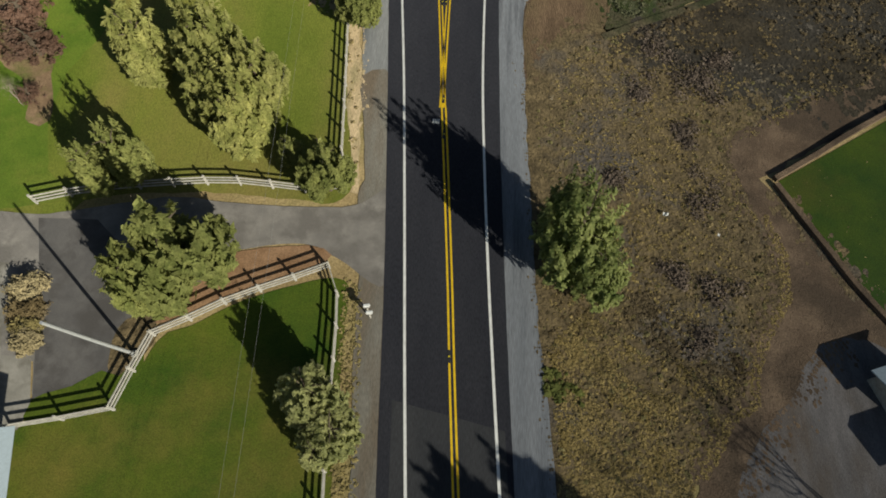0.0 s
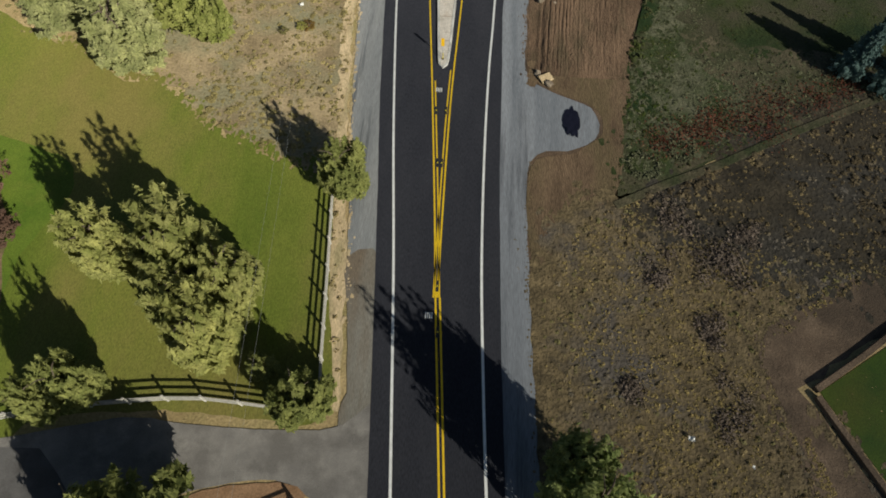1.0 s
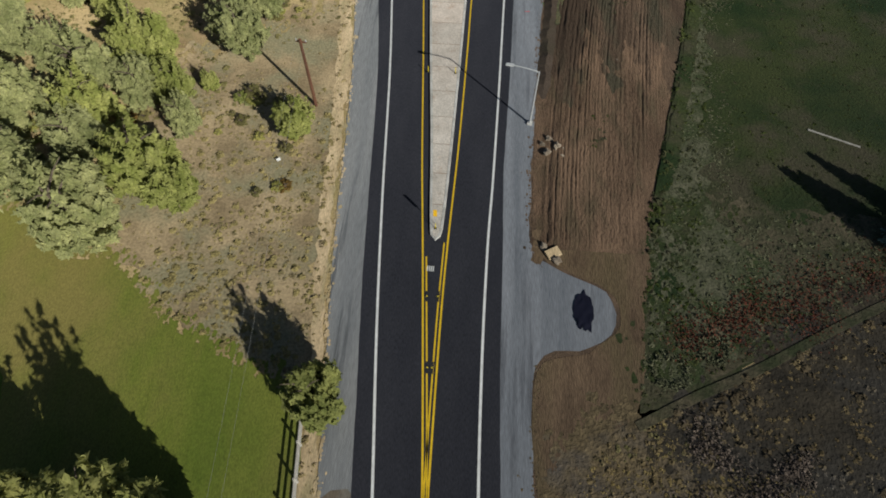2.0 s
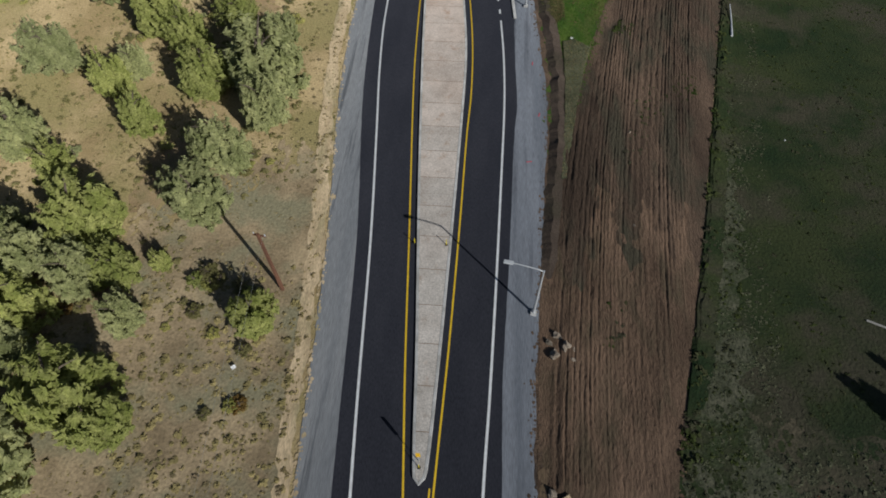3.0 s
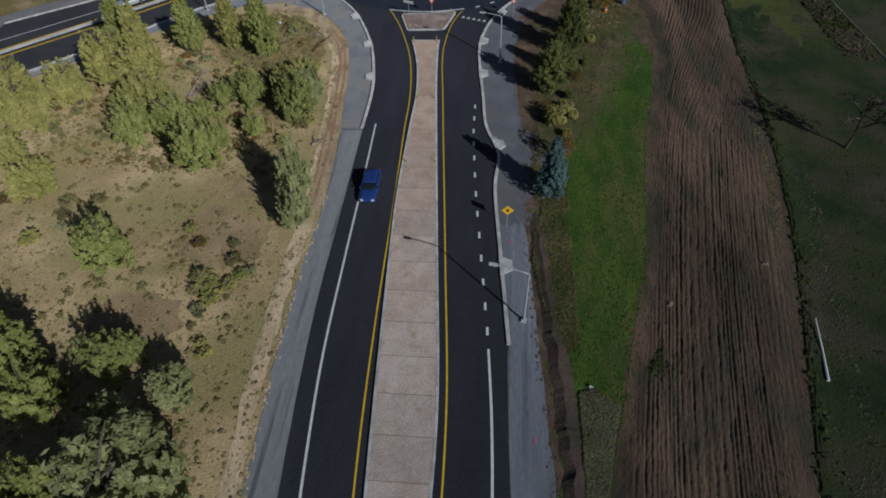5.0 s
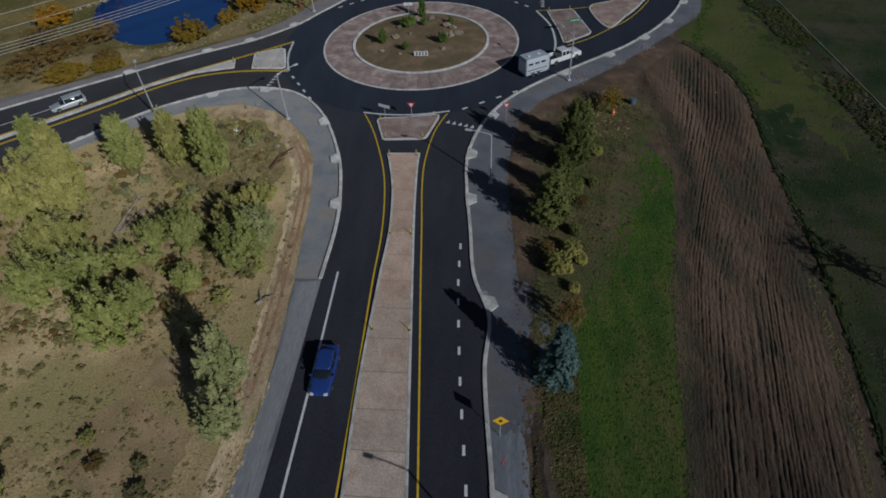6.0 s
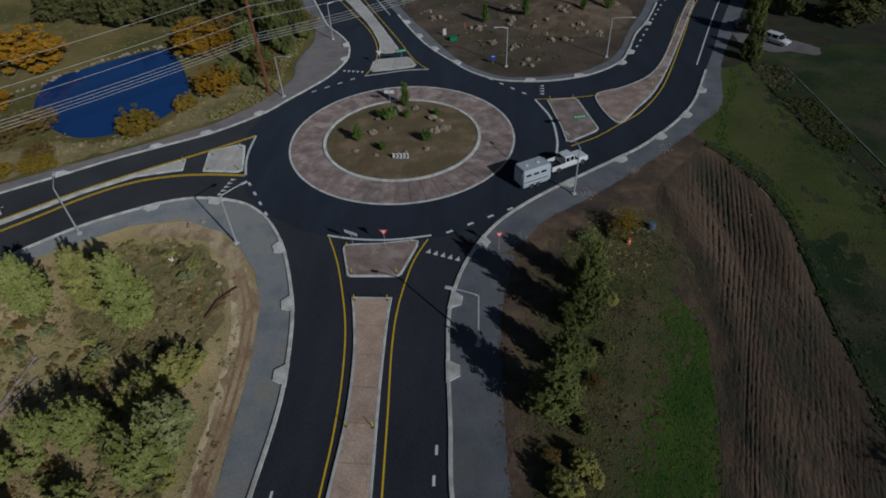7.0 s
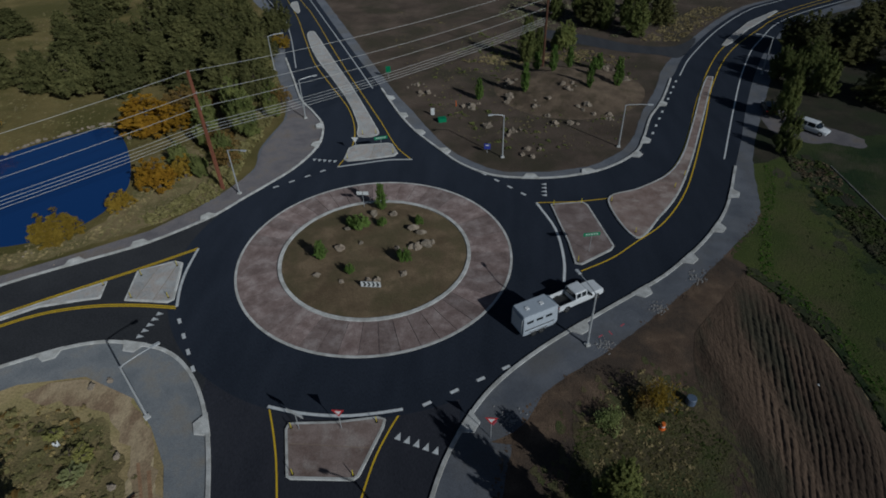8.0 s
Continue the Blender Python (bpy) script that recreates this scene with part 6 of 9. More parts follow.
TREES = {
    "o": "-19.6,34.0,3.5,11 -16.4,28.1,3.1,9.5 -25.4,33.6,2.7,10 -15.6,31.6,2.8,9 -19.2,30.4,2.6,8.5",
    "j": "-24.5,23.7,1.9,7 -26.6,22.6,1.5,6.5 -17.9,15.4,3.8,10 -20.2,13.6,2.2,8 -9.2,24.0,2.2,6 -12.4,26.0,1.1,4 -9.1,42.4,2.4,6.5",
    "e": "49.3,229.2,2.4,7.5 45.2,219.1,1.5,4.5 55,241,2.4,7 60,248,3,8 -33.5,221.3,3,8 -37.0,227,3,8.5 -34.6,214.6,2,4.4 -38.6,219,2.4,5.4 -41.4,224.6,2.6,6 -31.8,228.6,1.6,4 -36.2,209.6,1.7,3.4 -33.6,233.6,2,5 -40.6,213,1.8,3.4 18.2,259.9,3,7 33.9,269.1,3.6,7.5 54.6,246,2.4,7 58.4,239,3.0,8 47.6,222.6,1.6,5 46.2,217.8,1.2,3.5",
    "g": "-7.9,7.2,2.1,5.4 -6.0,5.0,1.8,4.4 -6.9,3.7,1.3,3.6 -36.4,71.6,3,7 -31.4,70.8,2.2,5.5 -40,74.6,2.6,6.5 -34.6,63.6,2.6,6 -43.5,86,2.6,6 -45.4,98,2.8,6.5 -31.3,55.7,3.6,8 -38.5,59.8,3.3,8 -42.1,67,3.5,8 -26.1,67.3,1.5,5 -22.8,84.7,2.6,7 -23.5,79.2,2.8,6 -21.4,96.4,4.2,8.5 -20.7,91.0,2.4,6.5 -17.9,128.4,2.7,8 -21.9,105,1.8,4 -17.0,124.6,2.3,6 -20.6,145.8,2.4,5.5 -48,78,3,7 -52,92,3.2,7 -46,112,3,6 -25.2,101.8,1.8,5 -22.2,104.6,1.5,4 -36.6,97.4,1.6,4.5",
    "y": "-27.3,61.2,3.6,7 -24.6,59.4,2.3,5.5 -34.7,67.4,3,7 -16,68.7,2,4 -28.6,71.7,2.2,5 -32.8,76.7,3.5,7 -38.6,82.4,1.9,5 -38.2,95,2.3,5.5 -32.7,89.4,2.0,5.5 -27.9,95.7,2.9,6.5 -32.6,103.5,2.5,5 -36.3,105.9,3.2,6 -27.7,106.9,2.3,5 -39.8,109,2.2,5 -28.2,145.4,2.2,5 -25.6,73.4,1,2.5 -34.0,118.6,3.2,6 -39.8,137.6,2.6,6 -36.0,139.2,2.5,5.5 -29.6,136.4,1.9,4.5 -33.4,142.2,1.6,3 -42.6,141.8,2.0,4.5 -30.4,133.2,2.9,6.5 -21.4,143.0,2.6,6.5 -31.5,144.9,1.6,4 -26.0,139.6,1.6,3.2",
    "p": "-54.2,132.1,3.8,4.5 -50,154.2,2.8,6 -54.6,139.9,3.6,7 -47.6,151.6,2.6,5.5 -60,146,3.4,6 -47.5,128,3,4.5 -44.2,148.6,3.2,7 9.9,143.0,1.5,2.4 11.4,145.2,1.2,1.8 -48.6,149.6,3.3,8 -51.5,145,3,6.5 -40.8,143.6,3.0,6 -24.6,148.6,1.8,4 -22.8,152.3,2.2,3",
    "c": "-40.9,158.9,2.0,7.4 -35.2,159.9,1.8,7.6 -29.9,158.0,2.0,9 -45.6,153.9,1.9,9.5 -49.0,156.0,2.0,9",
    "w": "-36.4,234.6,2.6,8 -57,243.4,4.2,9 -66.6,247.6,4.4,10 -45.6,242.4,3.4,9 -52.4,254,4.4,10 -60.6,264,4.6,10 -42,253.6,3.2,9 -74.9,245.5,4.6,10 -61.3,237,4.4,10 -64.2,255.4,5,10 -54.1,248.7,4.8,10 -42.6,235.9,4,9 -49.1,258.9,4.8,10 -39,242.6,3.4,8 -84,266.9,5,10 -70,236,4,9 -56,262,4.6,10 -46,248,4.4,10 -68,268,4.6,11 -80,252,4.4,10 -58,275,4.8,10 -44,270,3.6,8 -88,240,4,9 -78,238,3.6,8 -66,241,3.6,9 -48,264,4,10 -90,285,5,11 -74,288,5,11 -105.5,269.7,4,6 -50,238,3.8,8 63.9,258.3,5.0,9 70.5,255.1,5.0,10 80,246,5.2,10 78,266,5.4,10 68,236,5,9 90,262,5.6,10 92,236,5,9 40.8,278,3.4,7 26,276,4,8",
    "b": "9.4,18.3,3.3,12.6 11.2,16.4,2.4,9 8.9,20.6,2.5,10.5 15,-24,3.4,9",
    "k": "-66.6,188.6,3,3 -63,194.2,3.6,3.2 -68.4,182.5,4.4,3.6 -72,192,3.4,3.4 -58,186.6,2.0,2.2 -44,228,3,4.5 -33,212,2,3 -35.5,216,2.4,3.6 -31.5,233,1.8,3.5 -47.6,229.6,3,4.6 10.3,136.2,1.2,3.8",
    "s": "8.9,130.4,2.0,7.2 37.6,59.5,1.8,6 40.5,57.6,2,7 42.8,60.4,1.5,5.0 39.8,62.2,1.4,5.5",
    "r": "-52.8,226.6,2.6,4.4 -75,200.6,3.0,3.6 -49.6,222.2,4.4,5.5 -78.3,216.4,6.0,7 -45.6,223.5,2.4,4 -40.4,205.8,2.4,4.6",
    "d": "-47.1,193.5,2.8,4 -43.3,200.9,1.7,2.5 -57.0,184.2,2.4,1.8 -62,181,3,2.2 -38.2,209,1.6,3.4 -40.5,262,2,3",
    "u": "-37.1,36.2,3.2,3.5 -39.5,40,3,3.4 -36.0,31.0,1.4,2.0 -41.6,35.8,2.2,3",
    "f": "15.9,-11.9,3.4,12.4 18.4,-13.4,3.2,12 20.6,-11.2,3.6,12.4 22.6,-12.0,3.2,12 12.4,159.4,2.5,9.4 9.4,149.8,2.6,7 13.8,164.0,2.0,6.4 10.8,154.2,1.8,5.4 10.6,253.8,2.2,9 13.0,256.4,1.6,6 28,274,2.4,8 33,276.5,2.2,8 23.5,284,2.4,9 38,286,2.6,9 18,281,2.2,8 46,294,2.6,9 31,290,2.4,9 42,281,2,6",
}
GROUPS = {"f": "roadside conifers", "o": "lawn trees", "j": "junipers", "g": "grey junipers", "y": "yellow junipers", "p": "pale bushes", "c": "young conifers", "w": "forest trees", "b": "leafy trees", "s": "spruces", "e": "roadside trees", "k": "brown shrubs", "r": "autumn trees", "d": "golden shrubs", "u": "rusty shrubs"}
SWELL = {"g": 1.12, "y": 1.1, "p": 1.15, "j": 1.15, "o": 1.15, "w": 1.3, "r": 1.2, "d": 1.15, "b": 1.0, "s": 1.15, "c": 1.45}
rng = np.random.default_rng(5)
for kind, text in TREES.items():
    for k, item in enumerate(text.split()):
        x, y, r, h = map(float, item.split(","))
        place_tree(PROTOS[kind][k % len(PROTOS[kind])], x, y, r * SWELL.get(kind, 1.1) * ((1.05 if y > 133 else 0.88 if y > 108 else 1.12) if kind in 'gy' and y < 150 and x < 0 else 1.0), h * (1.1 if kind in 'gyjp' else 1.0), float(rng.uniform(0, 360)), group=GROUPS[kind])
# small planted pines and shrubs on the bare corner and the mound
for x, y, r, h in ((2.0, 236.1, 0.9, 4.0), (9.7, 237.6, 1.0, 5.4), (14.9, 245.0, 1.0, 5.0), (20.4, 237.4, 0.8, 4.6), (25.5, 239.8, 1.1, 5.4), (18.3, 249.4, 0.9, 4.2), (23.7, 249.4, 1.0, 3.4), (12.2, 248.6, 1.0, 3.6), (21.8, 244.0, 0.8, 3.2)):
    place_tree(PROTOS["n"][1], x, y, r * 1.25, h, float(rng.uniform(0, 360)), "thin planted pine on bare earth", "planted pines", hill_height(x, y) - 0.05)
for x, y, r, h in ((-9.2, 201.6, 0.9, 4.0), (-10.8, 196.9, 1.2, 2.4), (-12.2, 197.6, 0.6, 1.8), (-14.4, 191.2, 0.95, 2.6), (-10.6, 188.6, 0.55, 1.8), (-5.0, 190.9, 0.8, 2.4), (-8.4, 197.6, 0.6, 1.6), (-4.2, 198.6, 0.6, 1.4)):
    place_tree(PROTOS["n"][int(h > 2.5)], x, y, r * 1.15, h, float(rng.uniform(0, 360)), "small planted pine on the roundabout mound", "mound plants", mound_height(x, y) - 0.03)
# low shrubs between the shoulder and the green strip
for x, y, r, h, kind in ((11.8, 148.2, 1.0, 1.6, "e"), (13.0, 152.6, 0.9, 1.4, "k"), (11.2, 140.4, 0.8, 1.2, "p"), (9.0, 145.6, 0.8, 1.4, "k"), (14.6, 156.4, 0.8, 1.2, "e"), (12.6, 155.0, 1.3, 2.2, "e"), (13.6, 161.0, 1.3, 2.4, "e"), (10.8, 151.6, 1.2, 2.0, "e"), (15.2, 166.0, 1.0, 1.4, "p"), (15.8, 162.4, 0.9, 1.2, "p"), (12.2, 144.2, 0.9, 1.2, "p")):
    place_tree(PROTOS[kind][0], x, y, r, h, float(rng.uniform(0, 360)), "thin olive yellow shrub beside the road", "thicket shrubs")
# low scrub bushes among the western trees
SCRUB = [build_tree("scrub_bush", LEAF[leaf], "round", 60 + k, label, clumps=90, leaves=26, size=0.26, trunk=0.3) for k, (leaf, label) in enumerate((("scrub", "low olive tan scrub bush in dry grass"), ("pale", "low pale yellow green scrub bush"), ("grey", "low grey green scrub bush"), ("yellow", "small yellow green juniper bush"), ("brown", "low brown dead scrub bush")))]
for proto in SCRUB:
    proto["category"] = "bush"
PROTOS["scrub"] = SCRUB
spots = np.concatenate([rng.uniform((-62, 108), (-20, 168), (330, 2)), rng.uniform((-52, 58), (-13, 110), (210, 2))])
for x, y in spots:
    verge = float(np.interp(y, (56, 77, 94, 105, 140, 150, 160, 168), (-14.5, -16, -17.5, -18.4, -20, -20.5, -23, -29)))
    far_edge = float(np.interp(y, (58, 130, 150, 168), (-60, -60, -54, -42)))
    dense = noise.noise(Vector((x * 0.11, y * 0.11, 21))) + (0.04 if y > 138 else -0.12 if y > 112 else -0.08 if x > -24 else -0.22)
    if x > verge or x < far_edge or dense < 0:
        continue
    r = float(rng.uniform(0.45, 1.0)) * (1.4 if y > 112 else 1.1)
    place_tree(SCRUB[int(rng.choice(5, p=(0.42, 0.24, 0.14, 0.14, 0.06)))], x, y, r, r * float(rng.uniform(0.55, 0.95)), float(rng.uniform(0, 360)), group="scrub bushes")
for protos in PROTOS.values():
    for proto in protos:
        for ob in (*proto.children_recursive, proto):
            bpy.data.objects.remove(ob)


def bare_tree(x, y, height, seed, mat, label, thick=0.012, spread=0.42, taper=0.56):
    """A leafless tree whose limbs fork again and again."""
    rng = np.random.default_rng(seed)
    tree = empty("bare_tree", pose(x, y, 0), label, "tree", "bare trees")
    bm = bmesh.new()

    def grow(p, d, length, r, depth):
        q = p + d * length
        tube(bm, [p, (p + q) / 2 + Vector(rng.normal(size=3) * length * 0.05), q], [r, r * 0.8, r * 0.6], 5)
        if depth:
            for _ in range(3):
                e = (d + Vector(rng.normal(size=3) * spread) + Vector((0, 0, 0.1))).normalized()
                grow(q, e, length * float(rng.uniform(0.6, 0.85)), r * taper, depth - 1)

    grow(Vector((0, 0, -0.1)), Vector((0, 0, 1)), height * 0.26, height * thick, 6)
    part("crown", bm, mat, tree, "leafless branches and twigs")
    return tree


bare_tree(32, -3, 12, 3, BARK, "tall leafless tree beside the gravel yard")
bare_tree(25, -10, 12, 4, BARK, "tall leafless tree beside the gravel yard")
bare_tree(-36.6, 30.4, 3.6, 5, BARE, "small pale leafless tree in the bed")
bare_tree(42.0, 139.4, 9.5, 6, BARK, "dark leafless tree in the pasture", 0.022, 0.6, 0.72)


# ---- low growth: tufts too many to count ----
def tufts(name, outline, count, size, mat, label, seed, blades=9, flat=0.18, clear=(), category="brush", clumpy=0.0, z=0.02):
    rng = np.random.default_rng(seed)
    o = np.array(outline, float)
    p = rng.uniform(o.min(0), o.max(0), (count * 6, 2))
    keep = inside(p, o)
    for other in clear:
        keep &= ~inside(p, other)
    if clumpy:
        dense = np.array([noise.noise(Vector((x * 0.09, y * 0.09, seed))) + 0.9 * noise.noise(Vector((x * 0.42, y * 0.42, seed + 3))) for x, y in p])
        keep &= dense > rng.uniform(-clumpy, clumpy, len(p))
    p = p[keep][:count]
    n = len(p)
    s = (0.45 + 1.5 * rng.random(n) ** 3) * size
    c = np.repeat(np.c_[p, np.full(n, z)], blades, 0)
    s = np.repeat(s, blades)
    d = rng.normal(size=(n * blades, 3))
    d[:, 2] = np.abs(d[:, 2])
    d /= np.linalg.norm(d, axis=1, keepdims=True)
    c = c + d * s[:, None] * np.array((0.42, 0.42, flat))
    ob = sheet_of_quads(name, c, d * 0.7 + rng.normal(size=d.shape) * 0.3 + np.array((0, 0, 0.9)), s * rng.uniform(0.25, 0.5, len(s)), rng, mat)
    return tagged(ob, label, category, kind="stuff")


WEST_BRUSH = [(-10.6, 43), (-12.6, 77), (-15.2, 105), (-16.2, 140), (-20, 162), (-30, 171), (-40, 168), (-50, 160), (-75, 136), (-75, 60), (-40, 58.6), (-28.4, 54), (-22.7, 49), (-15.2, 45.6)]
EAST_BRUSH = [(7.6, 30), (7.4, 34.5), (11, 41), (14, 42.6), (38, 55), (66, 70), (66, 56), (44, 42), (31.4, 35.5), (24.3, 30.6), (24.6, 26), (26.2, 20.6), (25.8, 17), (23.7, 13.8), (22.6, 11.2), (22.2, 9), (20.3, 7.7), (19.3, 6), (17.9, 3.8), (14, -5), (11.4, -30), (8.8, 2), (7.8, 13)]
tufts("sagebrush", EAST_BRUSH, 5200, 0.27, SAGE, "grey brown sagebrush tufts", 31, 12, 0.16, clumpy=0.7)
tufts("straw_grass", EAST_BRUSH, 15000, 0.19, GOLD_STRAW, "dry straw grass tufts", 32, 7, 0.14, clumpy=0.5, category="grass", clear=(DARK_POLY,))
tufts("dark_brush", DARK_POLY, 1800, 0.36, DARK_TUFT, "dull twiggy brush", 132, 12, 0.26, clumpy=0.3)
tufts("fallen_leaves", [(28.4, 27.4), (38, 33.6), (50, 36), (44, 6), (34.6, 17)], 260, 0.22, STRAW, "scattered pale fallen leaves on the lawn", 133, 1, 0.1, category="leaves")
tufts("olive_brush", EAST_BRUSH, 3600, 0.26, OLIVE_TUFT, "olive brown brush tufts", 33, 10, 0.14, clumpy=0.5, clear=(DARK_POLY,))
tufts("sagebrush", WEST_BRUSH, 2400, 0.32, OLIVE_TUFT, "low olive brown brush", 34, 12, 0.1, clumpy=0.35)
tufts("straw_grass", WEST_BRUSH, 9000, 0.22, STRAW, "thin dry straw grass", 35, 6, clumpy=0.5, category="grass")
tufts("sagebrush", [(-11, 44), (-16, 46), (-23, 49), (-29, 55), (-26, 72), (-15, 76), (-12.6, 76)], 900, 0.4, WEST_TUFT, "olive sagebrush tufts", 36, 18, 0.12, clumpy=0.7)
tufts("verge_grass", [(-5.2, 1), (-6.6, 16), (-7.0, 24), (-7.6, 30), (-9.4, 44), (-10.8, 56), (-12.4, 77), (-14.4, 94), (-15.5, 105), (-15.9, 118), (-16.4, 140), (-19, 157), (-21, 157), (-18.4, 140), (-17.6, 118), (-16.8, 105), (-15.8, 94), (-13.8, 77), (-12, 56), (-10.4, 44), (-8.6, 27), (-7.4, 15), (-6.2, 1)], 800, 0.34, STRAW, "straw coloured verge grass", 37, 7, category="grass", clear=([(-2, 15.6), (-12, 15.6), (-12, 24.2), (-2, 24.2)],))
tufts("field_edge_grass", [(13.6, 43.6), (16.8, 60), (21.2, 78), (24.8, 95), (27.8, 108), (33, 132), (35.2, 153), (36.4, 176), (38.0, 176), (36.8, 153), (34.8, 132), (30.2, 108), (27.4, 95), (24.6, 78), (21, 60), (19, 50), (26, 50)], 3600, 0.24, GRASS_TUFT, "rough pale grass along the field bank", 38, 9, category="grass")
tufts("edge_grass", [(13.6, 43.6), (16.8, 60), (21.6, 78), (25.2, 95), (28.2, 108), (33.4, 132), (35.6, 153), (36.8, 176), (38.0, 176), (37.4, 153), (36.4, 132), (32.4, 108), (30.0, 95), (27.4, 78), (24, 62), (30, 58), (26, 50)], 14000, 0.19, EDGE_TUFT, "pale grey green dead grass along the field bank", 138, 7, 0.12, category="grass", clumpy=0.4)
tufts("pasture_grass", [(20, 49), (26, 78), (31, 105), (35, 125), (38, 160), (38, 190), (46, 216), (80, 216), (80, 70), (40, 57)], 11000, 0.24, GRASS_TUFT, "rough green pasture tufts", 39, 7, 0.10, clumpy=0.4, category="grass")
tufts("strip_grass", [(9.2, 86), (8.9, 108), (7.4, 122), (8.8, 133), (16.2, 148), (19.4, 164), (21.4, 165.5), (24.2, 160), (21, 140), (18.2, 122), (14.1, 106), (12, 98.7), (10.6, 88)], 14000, 0.20, STRIP_TUFT, "thick green strip grass", 40, 7, 0.08, category="grass")
tufts("straw_grass", [(7.4, 118), (7.0, 134), (8, 150), (10, 163), (12, 171), (20, 176), (24, 170), (18, 162), (14.4, 148), (9, 134)], 15000, 0.19, THICKET_TUFT, "rank yellowing grass under the roadside trees", 41, 7, category="grass")
tufts("straw_grass", [(13, 166), (12, 172), (18, 178), (22, 176), (20, 166)], 500, 0.3, STRAW, "dry straw grass on bare earth", 42, 8, category="grass")
tufts("sagebrush", [(14, 45), (16.5, 56), (26, 62), (42, 62), (40, 57.4), (24, 49.6)], 1100, 0.3, EDGE_TUFT, "grey green dead grass tufts", 44, 10, 0.14)
BANK_TOP = [(9.2, 86), (9.4, 88.8), (9.7, 91.6), (9.9, 95.2), (10.1, 99.1), (10.2, 103.5), (10.2, 107.2), (11.6, 107.6), (13.3, 106.2), (12.6, 103.7), (11.7, 99.2), (11.0, 95.2), (10.5, 91.7), (9.9, 88.8), (9.6, 86)]
tufts("bank_grass", BANK_TOP, 9000, 0.13, EDGE_TUFT, "pale dead grass along the top of the earth bank", 256, 8, 0.2, z=0.14)
tufts("bank_grass", BANK_TOP, 3000, 0.12, OLIVE_TUFT, "pale dead grass along the top of the earth bank", 257, 8, 0.2, z=0.14)
for k, (x, y, r) in enumerate(((19.0, 96.8, 2.0), (16.6, 90.8, 1.5), (17.4, 109.6, 1.3), (22.8, 100, 1.6), (12.6, 71, 1.5))):
    tufts("field_weeds", [(x - r, y), (x - r * 0.5, y - r * 1.8), (x + r * 0.6, y - r * 1.2), (x + r, y + r), (x, y + r * 1.9)], 130, 0.3, GRASS_TUFT, "dark green weeds among the furrows", 260 + k, 9, 0.15, clumpy=0.5, z=0.24)
CORNER = [(-50, 132), (-21.4, 132), (-21.6, 148), (-22.4, 156), (-25.4, 164), (-30, 171), (-38, 169.5), (-46, 164), (-54, 156), (-60, 146)]
tufts("olive_brush", CORNER, 1300, 0.55, LEAF["scrub"], "low olive scrub and grass clumps", 48, 12, 0.34, clumpy=0.5)
tufts("olive_brush", [(-36, 157), (-29, 153), (-22.9, 154.4), (-21.9, 159), (-24, 164.4), (-27.6, 168.4), (-33, 169.2), (-38, 167.6)], 380, 0.4, LEAF["scrub"], "low olive scrub and grass clumps", 148, 12, 0.3, clumpy=0.5)
tufts("straw_grass", CORNER, 3600, 0.3, GOLD_STRAW, "dry straw clumps in the scrub", 49, 10, 0.3, clumpy=0.5, category="grass")
tufts("brown_brush", CORNER, 450, 0.55, LEAF["brown"], "brown dead weeds in the scrub", 50, 11, 0.34, clumpy=0.35)
tufts("olive_brush", [(-17, 84), (-18.6, 105), (-19.6, 132), (-56, 132), (-60, 100), (-52, 76), (-30, 62)], 1100, 0.5, LEAF["scrub"], "low olive scrub and grass clumps", 51, 12, 0.2, clumpy=0.3)
tufts("olive_grass", [(-17.4, 84), (-18.6, 105), (-19.6, 132), (-21, 150), (-26, 164), (-40, 166), (-60, 146), (-60, 100), (-50, 76)], 12000, 0.2, WEST_TUFT, "thin olive dry grass", 151, 6, 0.12, clumpy=0.5, category="grass")
tufts("straw_grass", [(8.2, 12), (10.6, -12), (14, -5), (18, 4), (20.4, 8), (21.6, 10.4), (15, 12), (11, 15)], 10000, 0.2, GOLD_STRAW, "bright straw grass in the dry field", 52, 8, 0.12, category="grass", clumpy=0.6)
tufts("straw_grass", [(25.6, 24), (26.3, 20.6), (25.9, 17), (23.7, 13.8), (22.6, 11.2), (22.2, 9), (20.3, 7.8), (19.3, 6), (17.9, 3.9), (18.5, 3.6), (19.9, 5.6), (20.8, 7.3), (22.9, 8.7), (23.3, 11), (24.5, 13.6), (26.7, 16.8), (27.2, 20.6), (26.2, 24.4)], 3200, 0.15, GOLD_STRAW, "pale straw fringe between brush and bare earth", 252, 8, 0.16, category="grass")
tufts("dark_brush", [(13.3, 16.3), (16.3, 17.2), (19.2, 14.8), (22.2, 12.4), (22.2, 9.6), (20.4, 8.6), (17.8, 10.4), (14.8, 12.8)], 1500, 0.24, DARK_TUFT, "dull twiggy brush", 253, 10, 0.12, clumpy=0.5)
tufts("green_weeds", [(7.8, 10.6), (9.4, 10.4), (10.8, 8.8), (10.4, 7.9), (7.9, 8.6)], 90, 0.34, LEAF["thicket"], "green weeds beside the gravel shoulder", 254, 11, 0.4, clumpy=0.4)
tufts("straw_grass", [(-7.1, 16.4), (-5.6, 15.6), (-4.9, 8), (-4.3, 1.2), (-5.9, 1.2), (-6.5, 8)], 800, 0.2, WEST_TUFT, "dry olive straw along the road fence", 255, 9, 0.2, category="grass")
